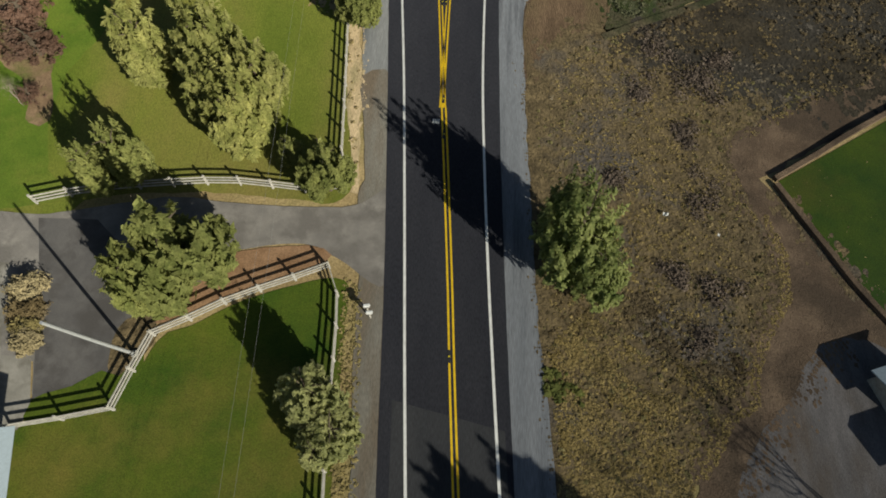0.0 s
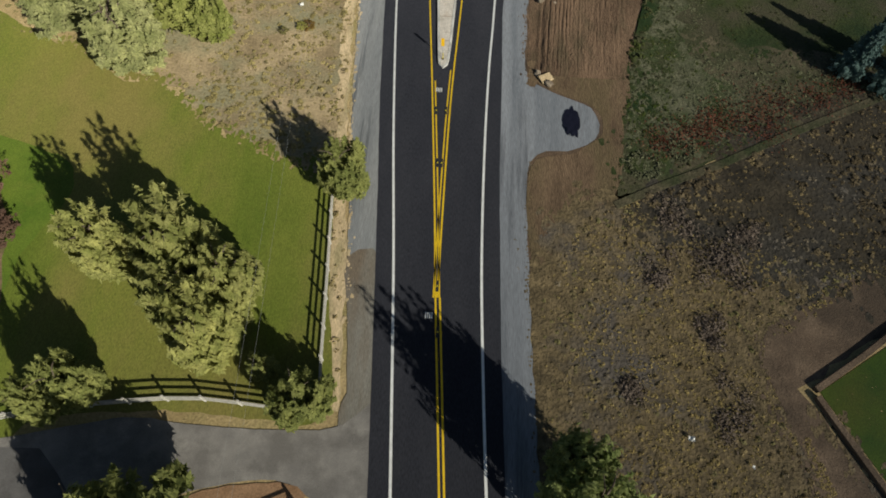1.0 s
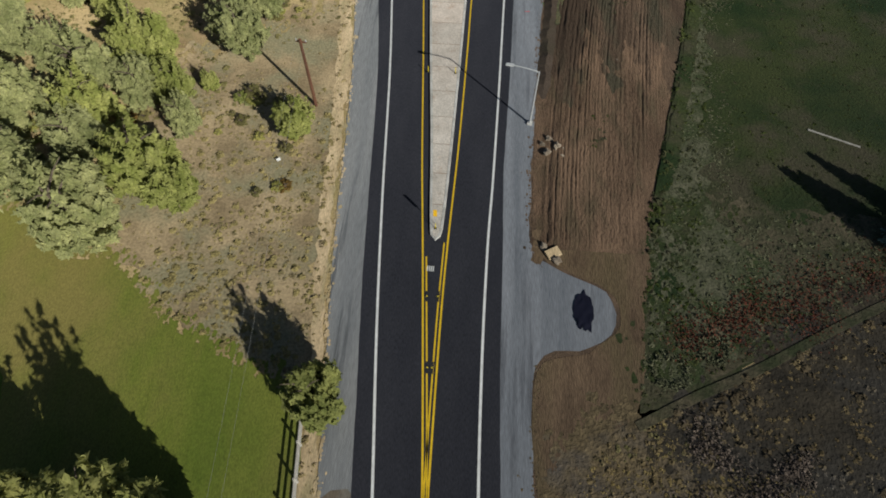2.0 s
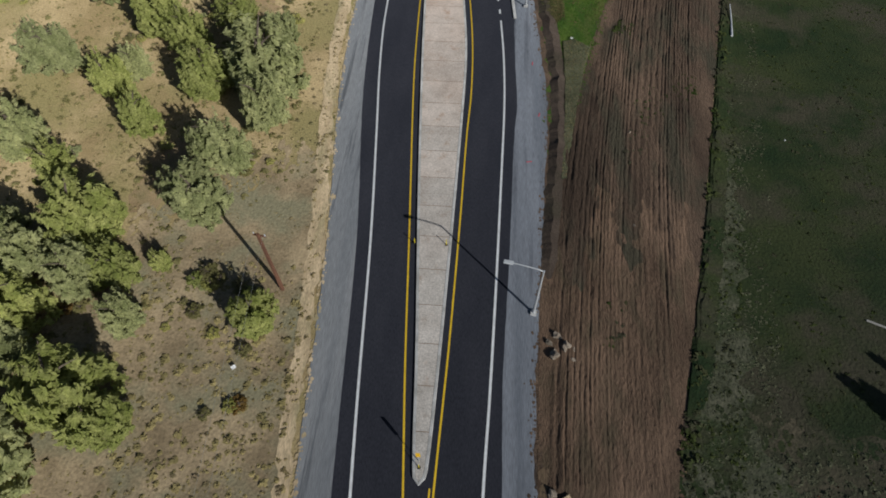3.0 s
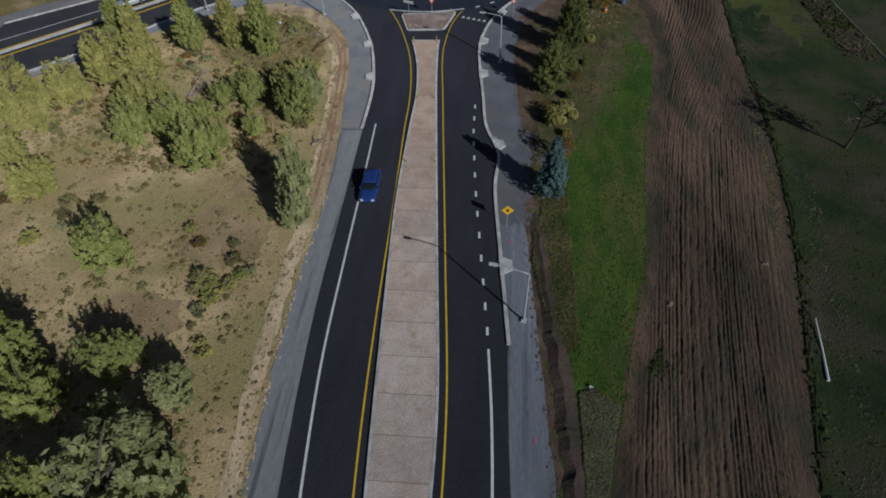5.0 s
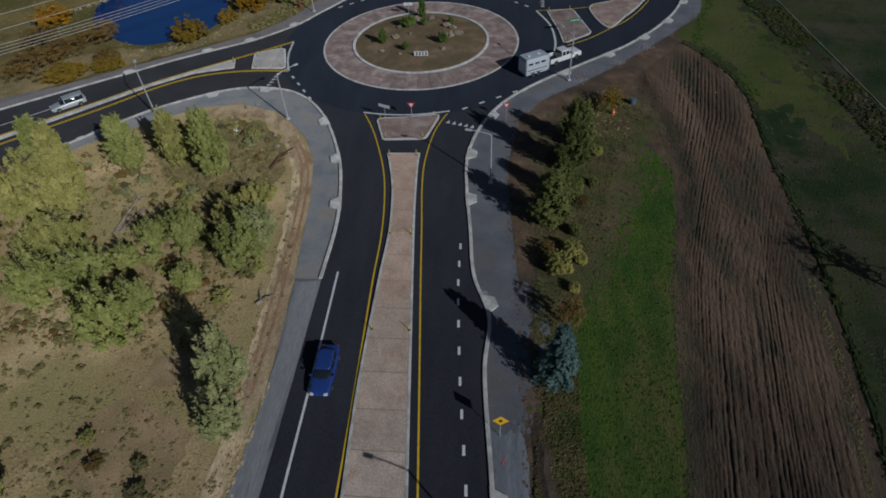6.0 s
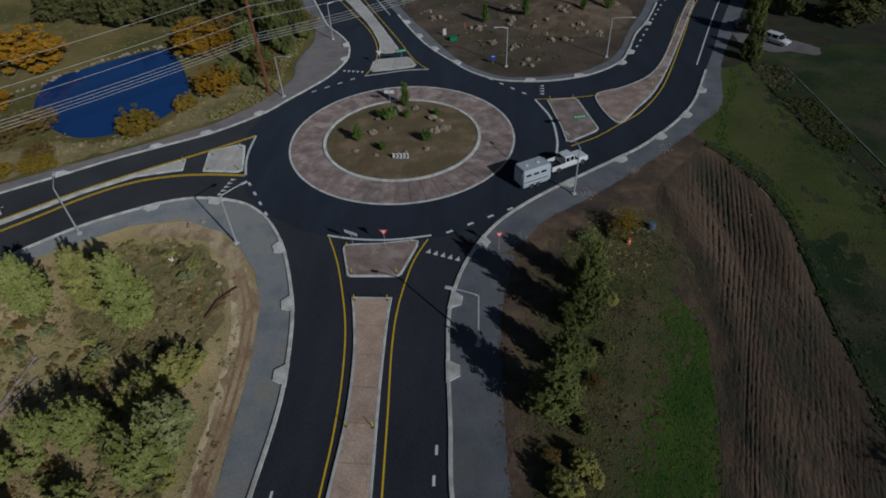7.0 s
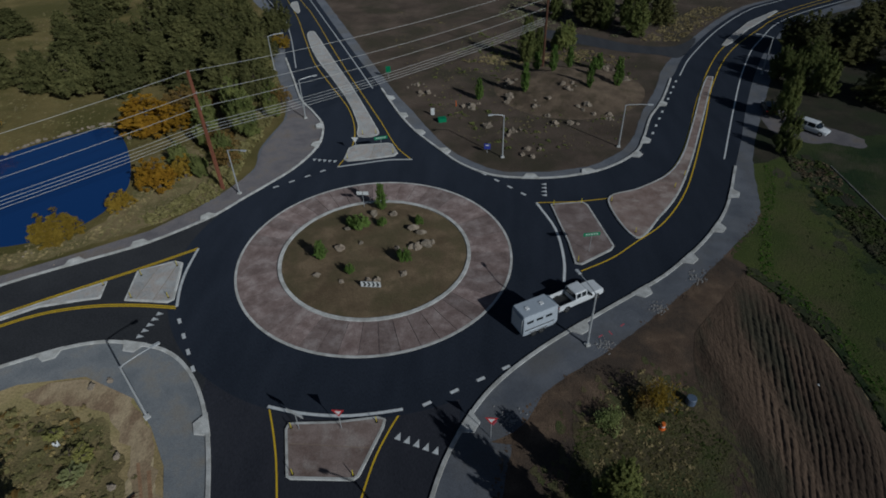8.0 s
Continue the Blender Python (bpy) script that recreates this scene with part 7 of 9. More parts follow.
tufts("straw_grass", [(26.0, 121.0), (27.4, 125.3), (28.8, 130), (29.6, 136.8), (31, 143), (33.6, 143), (32.6, 135.7), (32.2, 130.2), (30.9, 125.4), (29.6, 121.0)], 3600, 0.22, OLIVE_TUFT, "dry olive grass along the ploughed strip", 55, 9, 0.16, category="grass", clumpy=0.5, z=0.16)
NEAR_VERGE = [(9.0, 110), (7.6, 116), (6.8, 120.8), (7.0, 124.2), (7.8, 127.5), (8.4, 134.7), (11, 134.8), (10.6, 126.2), (10.6, 121), (10.6, 112)]
tufts("bank_grass", NEAR_VERGE, 9000, 0.14, THICKET_TUFT, "dull olive grass above the gravel shoulder", 258, 8, 0.2, z=0.12)
tufts("bank_grass", NEAR_VERGE, 1600, 0.12, OLIVE_TUFT, "pale dry grass above the gravel shoulder", 259, 8, 0.2, clumpy=0.5, z=0.12)
tufts("straw_grass", [(9.6, 110), (8.8, 122), (9.4, 133), (16.2, 147), (19.4, 162), (22, 160), (19.6, 140), (17, 122), (14.4, 111)], 1500, 0.2, THICKET_TUFT, "dry clumps in the green strip", 270, 8, 0.12, category="grass", clumpy=0.7)
tufts("bank_reeds", [(-31, 206), (-32.6, 202.6), (-37.6, 197.4), (-39.6, 199), (-35, 206), (-33.6, 214), (-33.8, 226), (-37, 238), (-42, 252), (-40, 254), (-34.6, 240), (-31.6, 230), (-31.6, 216)], 1500, 0.6, LEAF["scrub"], "dry olive reeds along the shoulder", 56, 11, 0.5)
tufts("meadow_grass", [(-60, 184), (-44, 192.6), (-38, 197), (-33, 207), (-33, 232), (-42, 226), (-43, 207), (-43, 198), (-47, 192), (-60, 189)], 2200, 0.26, OLIVE_TUFT, "brown and olive bank grass", 57, 8, 0.2, clear=(POND,), category="grass")
tufts("straw_grass", [(-2, 254), (3, 258.6), (12, 257), (20, 262), (30, 256), (27, 252), (16, 255), (6, 252)], 900, 0.4, STRAW, "dry golden grass beyond the bare earth", 152, 9, 0.3, category="grass", clumpy=0.4)
tufts("straw_grass", [(34, 266), (42, 266), (52, 279), (60, 290), (52, 290), (44, 280)], 900, 0.45, STRAW, "dry golden grass beside the road", 153, 9, 0.3, category="grass")
tufts("sagebrush", [(14, 274), (30, 268), (46, 284), (50, 300), (10, 300), (4, 284)], 1600, 0.6, SAGE_GREEN, "grey green brush under dark trees", 154, 10, 0.3, clumpy=0.5)
tufts("sagebrush", [(-10, 240), (0, 222), (12, 216), (22, 220), (30, 242), (32, 256), (20, 262), (0, 276)], 700, 0.5, LEAF["thicket"], "sparse green weeds on bare earth", 58, 9, 0.3, clumpy=0.25)
tufts("rank_grass", [(7.8, 134), (8.4, 145), (9.4, 157), (11.6, 167), (14, 172), (20, 176), (24, 171), (21, 164), (19.4, 155), (16.8, 147), (13.4, 140), (9.8, 134)], 400, 0.3, THICKET_TUFT, "tall olive grass and weeds", 59, 11, 0.25, clumpy=0.3)
tufts("bank_grass", [(15.6, 57), (17.2, 63.2), (21.5, 80), (25.0, 95), (28.0, 108), (31.2, 122), (33.0, 132), (34.4, 143), (35.4, 163), (36.6, 175), (35.6, 183), (31.6, 192), (32.6, 192.6), (36.8, 183.6), (37.8, 175), (36.6, 163), (35.5, 143), (34.1, 132), (32.3, 122), (29.1, 108), (26.1, 95), (22.6, 80), (18.4, 63.2), (17, 57)], 3200, 0.40, GRASS_TUFT, "ragged dark grass on the field bank", 61, 10, 0.4)
DITCH = [(45.0, 217.6), (45.6, 207), (46.2, 199), (47.0, 191), (48.2, 176), (49.2, 158), (53.6, 158), (52.6, 172), (51.7, 187.6), (51.0, 199), (50.5, 207), (49.8, 216)]
tufts("ditch_brush", DITCH, 3400, 0.45, GRASS_TUFT, "dark rank growth in the ditch", 53, 10, 0.35, clumpy=0.3)
tufts("ditch_brush", DITCH, 900, 0.4, DARK_TUFT, "brown dead weeds in the ditch", 274, 10, 0.35, clumpy=0.4)
tufts("fringe_grass", [(37.4, 176), (36.2, 184), (33.4, 191.6), (35.2, 198), (39, 207), (41.8, 215), (43.4, 215), (40.4, 207), (36.6, 198), (35.0, 192), (38, 184.6), (39, 176)], 900, 0.22, STRIP_TUFT, "green grass fringe along the shoulder", 54, 9, 0.3, category="grass")
tufts("meadow_grass", [(-76, 169), (-59, 182), (-44, 192), (-37.6, 197), (-31, 208), (-33, 236), (-45, 262), (-110, 290), (-130, 180)], 8000, 0.36, OLIVE_TUFT, "straw and olive meadow tufts", 45, 8, clear=(POND,), category="grass")
tufts("sagebrush", [(-10, 240), (0, 222), (12, 216), (22, 220), (30, 242), (32, 256), (20, 262), (0, 276), (-24, 290)], 900, 0.3, OLIVE_TUFT, "sparse brush on bare earth", 46, 8, clumpy=0.4)
tufts("pond_reeds", [(-60, 189.5), (-47, 193), (-43, 198), (-42.6, 207), (-46, 213), (-41, 207), (-40.6, 197), (-46, 190.6), (-60, 186)], 380, 0.34, STRAW, "dry reeds on the pond bank", 47, 10, category="reeds")


for k, (x, y, r) in enumerate(((26.6, 53.8, 1.9), (28.2, 52.2, 1.4), (21.2, 50.9, 1.4), (18.6, 49.8, 1.1), (34.2, 56.4, 1.3), (24.2, 53.0, 1.2), (30.2, 55.2, 1.6), (23.0, 51.4, 1.2), (37.2, 58.2, 1.2))):
    bush = empty("red_bush", pose(x, y, 0), "low dark red autumn bush in rough grass", "bush", "red bushes")
    g = np.random.default_rng(500 + k)
    c = np.c_[g.normal(size=(420, 2)) * r * 0.85, g.uniform(0.03, 0.3, 420)]
    tagged(sheet_of_quads("spray", c, g.normal(size=(420, 3)) * 0.5 + np.array((0, 0, 0.6)), g.uniform(0.06, 0.16, 420), g, RED_TUFT, bush, long=1.8), kind="stuff")
for k, (x, y, r, h) in enumerate(((21.3, 38.1, 2.2, 0.9), (16.8, 36.4, 1.4, 0.7), (18.3, 41.3, 1.6, 0.7), (17.9, 18.3, 1.2, 0.6), (21.2, 17.1, 1.3, 0.6), (21.0, 25.5, 1.5, 0.6), (19.8, 13.5, 1.2, 0.5), (22.8, 37.1, 1.7, 0.8), (25.0, 40.5, 1.3, 0.6), (14.2, 27.0, 1.0, 0.5), (20.5, 31.5, 1.2, 0.6))):
    bush = empty("sage_bush", pose(x, y, 0), "grey purple dead sagebrush bush in the field", "bush", "sage bushes")
    g = np.random.default_rng(300 + k)
    d = g.normal(size=(900, 3))
    heart = g.normal(size=(7, 2)) * r * 0.55
    d[:, 2] = np.abs(d[:, 2]) * 0.8
    d /= np.linalg.norm(d, axis=1, keepdims=True)
    c = d * np.array((r * 0.7, r * 0.7, h * 0.6)) * g.uniform(0.25, 1, (900, 1)) + np.c_[heart[g.integers(0, 7, 900)] + g.normal(size=(900, 2)) * 0.15, np.zeros(900)]
    sheet_of_quads("spray", c, d * 0.6 + g.normal(size=d.shape) * 0.5 + np.array((0, 0, 0.4)), g.uniform(0.06, 0.15, 900), g, DEAD_SAGE, bush, long=2.4)


# ---- boulders ----
def boulder_mesh(seed):
    bm = bmesh.new()
    bmesh.ops.create_icosphere(bm, subdivisions=2, radius=0.5)
    for v in bm.verts:
        f = 1 + 0.9 * noise.noise(v.co * 2.3 + Vector((seed * 7, 0, 0)))
        v.co = Vector((v.co.x * f * 1.15, v.co.y * f * 0.9, max(-0.22, v.co.z * f * 0.8)))
    me = bpy.data.meshes.new("boulder")
    bm.to_mesh(me)
    bm.free()
    me.materials.append(ROCK)
    return me


BOULDERS = [boulder_mesh(k) for k in range(4)]


def boulder(x, y, size, z=0.0, label="rough tan boulder on bare earth", group="boulders"):
    ob = new("boulder", BOULDERS[int(rng.integers(4))])
    ob.matrix_world = pose(x, y, z + 0.15 * size, 0, 0, float(rng.uniform(0, 360))) @ Matrix.Diagonal((size, size, size * float(rng.uniform(0.8, 1.2)), 1))
    return tagged(ob, label, "boulder", group)


HEAPS = ((7.4, 241.7), (6.8, 236.2), (16.8, 237.1), (14.0, 227.8), (16.5, 227.2), (7.3, 223.8), (3.5, 225.6), (9.6, 218.2), (22.8, 230.0), (28.1, 243.7), (0.9, 233.1), (-7.4, 238.2), (25.2, 250.8), (19.6, 231.6), (11.4, 232.4), (-9.5, 241.5))
for k in range(84):
    x, y = np.array(HEAPS[k % 16]) + rng.normal(size=2) * (0.25 if k < 16 else 0.8)
    boulder(x, y, float(rng.uniform(0.8, 1.35)) if k < 16 else float(rng.uniform(0.25, 0.9)), hill_height(x, y))
for x, y, s in ((-3.9, 193.6, 1.5), (-2.8, 194.2, 1.3), (-2.2, 194.7, 0.8), (-12.6, 192.9, 1.3), (-12.4, 196.8, 0.9), (-9.9, 200.0, 1.1), (-7.6, 200.2, 1.2), (-4.6, 197.2, 1.4), (-3.6, 196.4, 1.2), (-8.3, 187.6, 0.9), (-7.4, 187.8, 0.9),
                (-14.2, 188.4, 1.0), (-4.8, 188.9, 1.0), (-11.3, 187.4, 0.7), (-6.1, 193.2, 0.7), (-10.4, 193.9, 0.6)):
    boulder(x, y, s * 0.8, mound_height(x, y), "tan boulder on the roundabout mound", "mound boulders")
for x, y, s in ((7.4, 57.2, 0.6), (8.5, 56.0, 0.8), (7.9, 67.6, 0.8), (8.8, 68.4, 0.9), (8.2, 69.2, 0.7), (9.2, 67.2, 0.6), (9.4, 68.2, 0.5), (8.9, 66.6, 0.4), (7.5, 68.6, 0.5), (16.3, 92.5, 0.6), (15.5, 80.6, 0.5), (18.7, 116.4, 0.7), (28.4, 121.5, 0.6)):
    boulder(x, y, s, 0.06, "pale rubble stone on ploughed soil", "rubble")
for k in range(14):
    boulder(float(rng.uniform(-60, -44)), float(rng.uniform(188.6, 193.4)), 0.25, 0.0, "pale stone on the pond bank", "pond stones")
for x, y in catmull([(-76, 205), (-72, 210.4), (-68.7, 215.9), (-62.7, 221.6), (-57.4, 224.5), (-52.2, 220)], 0.7):
    boulder(x + float(rng.normal()) * 0.25, y + float(rng.normal()) * 0.25, float(rng.uniform(0.35, 0.8)), 0.0, "pale stone in the pond edging", "pond stones")
for cx, cy in ((6.4, 171.3), (15.4, 180.4), (21.4, 185.6), (26.4, 190.4)):
    g = np.random.default_rng(int(cx * 10))
    verts, faces = [], []
    for _ in range(70):
        p, s = g.normal(size=2) * 0.5 + (cx, cy), g.uniform(0.05, 0.13)
        o = len(verts)
        verts += [(p[0] - s, p[1], 0.03), (p[0], p[1] - s, 0.03), (p[0] + s, p[1], 0.03), (p[0], p[1] + s, 0.03), (p[0] + s * 0.2, p[1], 0.05 + s * 1.2)]
        faces += [(o, o + 1, o + 4), (o + 1, o + 2, o + 4), (o + 2, o + 3, o + 4), (o + 3, o, o + 4)]
    tagged(solid("riprap", verts, faces, SLAB_GREY), "heap of small pale outfall stones", "stones", kind="stuff")
for x, y in ((-29.6, 173.4), (-31, 172.6), (-25, 166), (-24, 163.4)):
    boulder(x, y, 0.6, 0.02, "pale stone on disturbed earth", "stones")


# ---- street lamps ----
def street_lamp(x, y, arm_to, label="galvanised street lamp with a single arm", height=6.5):
    a = math.degrees(math.atan2(arm_to[1] - y, arm_to[0] - x))
    reach = min(3.0, max(1.6, math.hypot(arm_to[0] - x, arm_to[1] - y)))
    lamp = empty("street_lamp", pose(x, y, 0.04, 0, 0, a), label, "street lamp", "street lamps")
    bm = bmesh.new()
    box(bm, (0.5, 0.5, 0.25), (0, 0, 0.06), bevel=0.03)
    part("base_plate", bm, CONCRETE, lamp, "concrete footing")
    bm = bmesh.new()
    tube(bm, [(0, 0, 0.1), (0, 0, height * 0.5), (0, 0, height)], [0.11, 0.09, 0.07], 10)
    part("pole", bm, STEEL, lamp)
    bm = bmesh.new()
    tube(bm, [(0, 0, height - 0.15), (0.3, 0, height + 0.02), (reach * 0.6, 0, height + 0.16), (reach, 0, height + 0.2)], [0.06, 0.055, 0.05, 0.045], 8)
    part("arm", bm, STEEL, lamp)
    bm = bmesh.new()
    box(bm, (0.75, 0.34, 0.13), (reach + 0.3, 0, height + 0.2), bevel=0.04)
    head = part("lamp_head", bm, LAMP_GREY, lamp)
    bm = bmesh.new()
    box(bm, (0.45, 0.24, 0.03), (reach + 0.32, 0, height + 0.125))
    part("lens", bm, LENS, head)
    return lamp


for x, y, to in ((6.3, 71.2, (4.0, 71.6)), (5.9, 113.9, (3.3, 114.5)), (3.1, 156.6, (0.9, 157.1)), (-24.3, 169.8, (-22.6, 171.8)), (13.8, 180.2, (12.6, 182.6)), (5.9, 216.0, (4.6, 215.7)), (22.8, 219.7, (25.8, 219.4)), (-29.0, 205.0, (-27.0, 204.6)), (-43.4, 170.8, (-44.6, 173)), (-26.2, 228.0, (-24.2, 229.2)), (52.6, 248.2, (50.6, 249.2)), (-38.0, 249, (-36, 250))):
    street_lamp(x, y, to)
# tall pale pole on the driveway
pole = empty("flag_pole", pose(-20.9, 9.6, 0), "tall pale metal pole leaning slightly beside the driveway fence", "pole")
bm = bmesh.new()
tube(bm, [(0, 0, -0.1), (-0.4, -0.38, 4), (-0.9, -0.8, 9.2)], [0.13, 0.12, 0.10], 12)
part("shaft", bm, STEEL, pole)
bm = bmesh.new()
box(bm, (0.45, 0.45, 0.3), (0, 0, 0.1), bevel=0.03)
part("footing", bm, CONCRETE, pole)


# ---- utility poles and wires ----
def utility_pole(x, y, height, turn, arms, label, crown=0.13):
    thing = empty("utility_pole", pose(x, y, 0, 0, 0, turn), label, "utility pole", "utility poles")
    bm = bmesh.new()
    tube(bm, [(0, 0, -0.4), (0, 0, height * 0.5), (0, 0, height)], [crown * 1.35, crown * 1.15, crown], 10)
    part("shaft", bm, TALL_POLE if height > 16 else POLE_WOOD, thing)
    for z, w in arms:
        bm = bmesh.new()
        box(bm, (0.12, w, 0.14), (0.16, 0, z), bevel=0.01)
        arm = part("cross_arm", bm, POLE_WOOD, thing)
        for s in (-1, 1):
            bm = bmesh.new()
            tube(bm, [(0.16, s * w * 0.45, z + 0.07), (0.16, s * w * 0.45, z + 0.28)], [0.05, 0.035], 8)
            part("insulator", bm, LAMP_GREY, arm)
    return thing


utility_pole(-14.8, 72.0, 8.0, 80, ((7.6, 1.0),), "brown wooden utility pole on the sandy verge")
utility_pole(-8.2, -34, 8.0, 80, ((7.6, 1.0),), "brown wooden utility pole by the lawn")
utility_pole(-31.7, 206.1, 16.4, 47, ((13.6, 0.9), (11.5, 0.9), (9.4, 1.6)), "tall red brown wooden utility pole by the roundabout", 0.2)
utility_pole(13.6, 251.6, 15.0, 47, ((13.6, 0.9), (11.8, 0.9), (9.8, 1.6)), "tall wooden utility pole on the bare corner", 0.17)
utility_pole(-78.0, 160.0, 15.5, 47, ((14.0, 0.9), (12.2, 0.9), (10.2, 1.6)), "tall wooden utility pole by the road", 0.18)


def cable(a, b, sag, r=0.028, mat=WIRE):
    cu = bpy.data.curves.new("cable", "CURVE")
    cu.dimensions, cu.bevel_depth, cu.bevel_resolution = "3D", r, 1
    sp = cu.splines.new("POLY")
    sp.points.add(20)
    for k in range(21):
        u = k / 20
        p = Vector(a).lerp(Vector(b), u)
        sp.points[k].co = (p.x, p.y, p.z - 4 * sag * u * (1 - u), 1)
    cu.materials.append(mat)
    return tagged(new("cable", cu), "thin pale overhead cable between wooden poles", "cable", "cables")


for s in (-0.45, 0.45):
    cable((-14.8 + s * 0.9, 72.0, 7.85), (-8.2 + s * 0.9, -34, 7.85), 1.1, 0.005, THIN_WIRE)
P0, P1, P2 = Vector((-31.7, 206.1, 0)), Vector((13.6, 251.6, 0)), Vector((-78.0, 160.0, 0))
side = Vector((-0.7, 0.7, 0))
for z0, z1, off in ((16.3, 14.9, 0), (13.7, 12.6, -0.4), (11.6, 10.6, 0.4), (9.6, 9.0, 0.1), (9.15, 8.6, 0.1), (8.75, 8.2, 0.1), (8.35, 7.8, 0.1)):
    cable(P0 + side * off + Vector((0, 0, z0)), P1 + side * off + Vector((0, 0, z1)), 1.0, 0.024)
    cable(P2 + side * off + Vector((0, 0, z1 + 0.3)), P0 + side * off + Vector((0, 0, z0)), 1.0, 0.024)


# ---- fences ----
def fence(points, label, spacing=2.4, height=1.25, rails=3):
    line = catmull(points, 0.2)
    run = np.r_[0, np.cumsum(np.linalg.norm(np.diff(line, axis=0), axis=1))]
    n = max(2, int(run[-1] / spacing) + 1)
    at = [np.array([np.interp(d, run, line[:, k]) for k in (0, 1)]) for d in np.linspace(0, run[-1], n)]
    thing = tagged(new("rail_fence"), label, "fence", "rail fences")
    thing.location = (*at[0], 0)
    for i, p in enumerate(at):
        q = p - at[0]
        bm = bmesh.new()
        box(bm, (0.14, 0.14, height + 0.3), (q[0], q[1], height / 2 - 0.05), (0, 0, float(rng.uniform(0, 20))))
        part("post", bm, WOOD, thing)
        if i:
            o = at[i - 1] - at[0]
            d, mid = q - o, (q + o) / 2
            for r in range(rails):
                bm = bmesh.new()
                box(bm, (float(np.linalg.norm(d)), 0.06, 0.13), (mid[0], mid[1], 0.35 + r * 0.38), (0, 0, math.degrees(math.atan2(d[1], d[0]))))
                part("rail", bm, WOOD, thing)
    return thing


fence([(-10.1, 42), (-9.3, 34), (-8.7, 27.5), (-8.4, 25)], "weathered three-rail fence along the road verge")
fence([(-8.6, 24.0), (-10.8, 23.6), (-16.5, 23.9), (-20.8, 23.5), (-27.8, 22.3), (-32.0, 21.0)], "weathered three-rail fence along the driveway")
fence([(-8.3, 17.1), (-11.6, 15.5), (-14.7, 14.1), (-17.6, 12.3), (-19.9, 11.0)], "weathered rail fence between driveway and lawn")
fence([(-19.9, 11.0), (-20.6, 8.3), (-21.2, 5.7)], "pale rail fence beside the driveway pole")
fence([(-21.2, 5.7), (-24.5, 4.8), (-27.5, 4.1)], "weathered rail fence beside the house lawn")
fence([(-8.3, 17.1), (-7.4, 15.2), (-7.0, 11.7), (-6.7, 5.8), (-6.3, 1.1), (-5.2, -10), (-3.6, -24)], "weathered three-rail fence along the road verge")


# ---- signs and delineators ----
def sign_post(name, x, y, face, label, category, z=0.2, height=2.2, plate=None):
    thing = empty(name, pose(x, y, z, 0, 0, face), label, category)
    bm = bmesh.new()
    tube(bm, [(0, 0.03, -0.1), (0, 0.03, height)], [0.03, 0.03], 6)
    part("post", bm, STEEL, thing)
    for piece, outline, mat, y_off in plate:
        bm = bmesh.new()
        low = [bm.verts.new((px, y_off, height + pz)) for px, pz in outline]
        far = [bm.verts.new((px, y_off + 0.012, height + pz)) for px, pz in outline]
        n = len(outline)
        bm.faces.new(low)
        bm.faces.new(far[::-1])
        for i in range(n):
            bm.faces.new((low[i], low[(i + 1) % n], far[(i + 1) % n], far[i]))
        part(piece, bm, mat, thing)
    return thing


def rect(w, h, z=0.0, x=0.0):
    return [(x - w / 2, z - h / 2), (x + w / 2, z - h / 2), (x + w / 2, z + h / 2), (x - w / 2, z + h / 2)]


yield_plate = [("plate", [(0, -0.45), (0.52, 0.42), (-0.52, 0.42)], SIGN_RED, 0.0), ("panel", [(0, -0.2), (0.28, 0.28), (-0.28, 0.28)], SIGN_WHITE, -0.008)]
for x, y, face in ((-7.4, 169.6, 0), (4.9, 169.6, 0)):
    tagged(sign_post("yield_sign", x, y, face, "red and white triangular yield sign", "sign", 0.15, 2.1, yield_plate), group="yield signs")
tagged(sign_post("yield_sign", -15.4, 216.4, 0, "back of a yield sign, pale grey", "sign", 0.15, 2.1, [("plate", [(0, -0.45), (0.52, 0.42), (-0.52, 0.42)], SIGN_WHITE, 0.0)]), group="yield signs")
bars = [("text_bar", rect(0.16, 0.16, 0.0, -0.6 + 0.3 * k), SIGN_WHITE, -0.008) for k in range(5)]
for x, y, face in ((-11.6, 216.4, 20), (15.6, 194.3, 12)):
    tagged(sign_post("street_name_sign", x, y, face, "green street name sign with white bars", "sign", 0.15, 2.5, [("plate", rect(1.9, 0.45), SIGN_GREEN, 0.0)] + bars), group="street name signs")
sign_post("direction_sign", -10.9, 169.3, -24, "long white direction sign seen at an angle", "sign", 0.15, 2.2, [("plate", rect(1.7, 0.42), SIGN_WHITE, 0.0)])
sign_post("direction_sign", -11.6, 202.2, 0, "pale double sign behind the roundabout mound", "sign", 0.3, 2.0, [("plate", rect(0.7, 0.5, 0, -0.4), SIGN_WHITE, 0.0), ("plate", rect(0.7, 0.5, 0, 0.4), SIGN_WHITE, 0.0)])
chevrons = [("chevron", [(x - 0.12, -0.3), (x + 0.1, -0.3), (x + 0.26, 0.0), (x + 0.1, 0.3), (x - 0.12, 0.3), (x + 0.04, 0.0)], SIGN_BLACK, -0.008) for x in (-0.72, -0.26, 0.2, 0.66)]
sign_post("chevron_sign", -7.9, 186.6, 0, "white board with black chevrons on the mound", "sign", 0.35, 0.7, [("plate", rect(2.1, 0.72), SIGN_WHITE, 0.0)] + chevrons)
sign_post("object_marker_sign", -1.9, 58.7, 0, "yellow rectangular marker sign at the tip of the median", "sign", 0.2, 1.7, [("plate", rect(0.32, 0.95), SIGN_YELLOW, 0.0)])
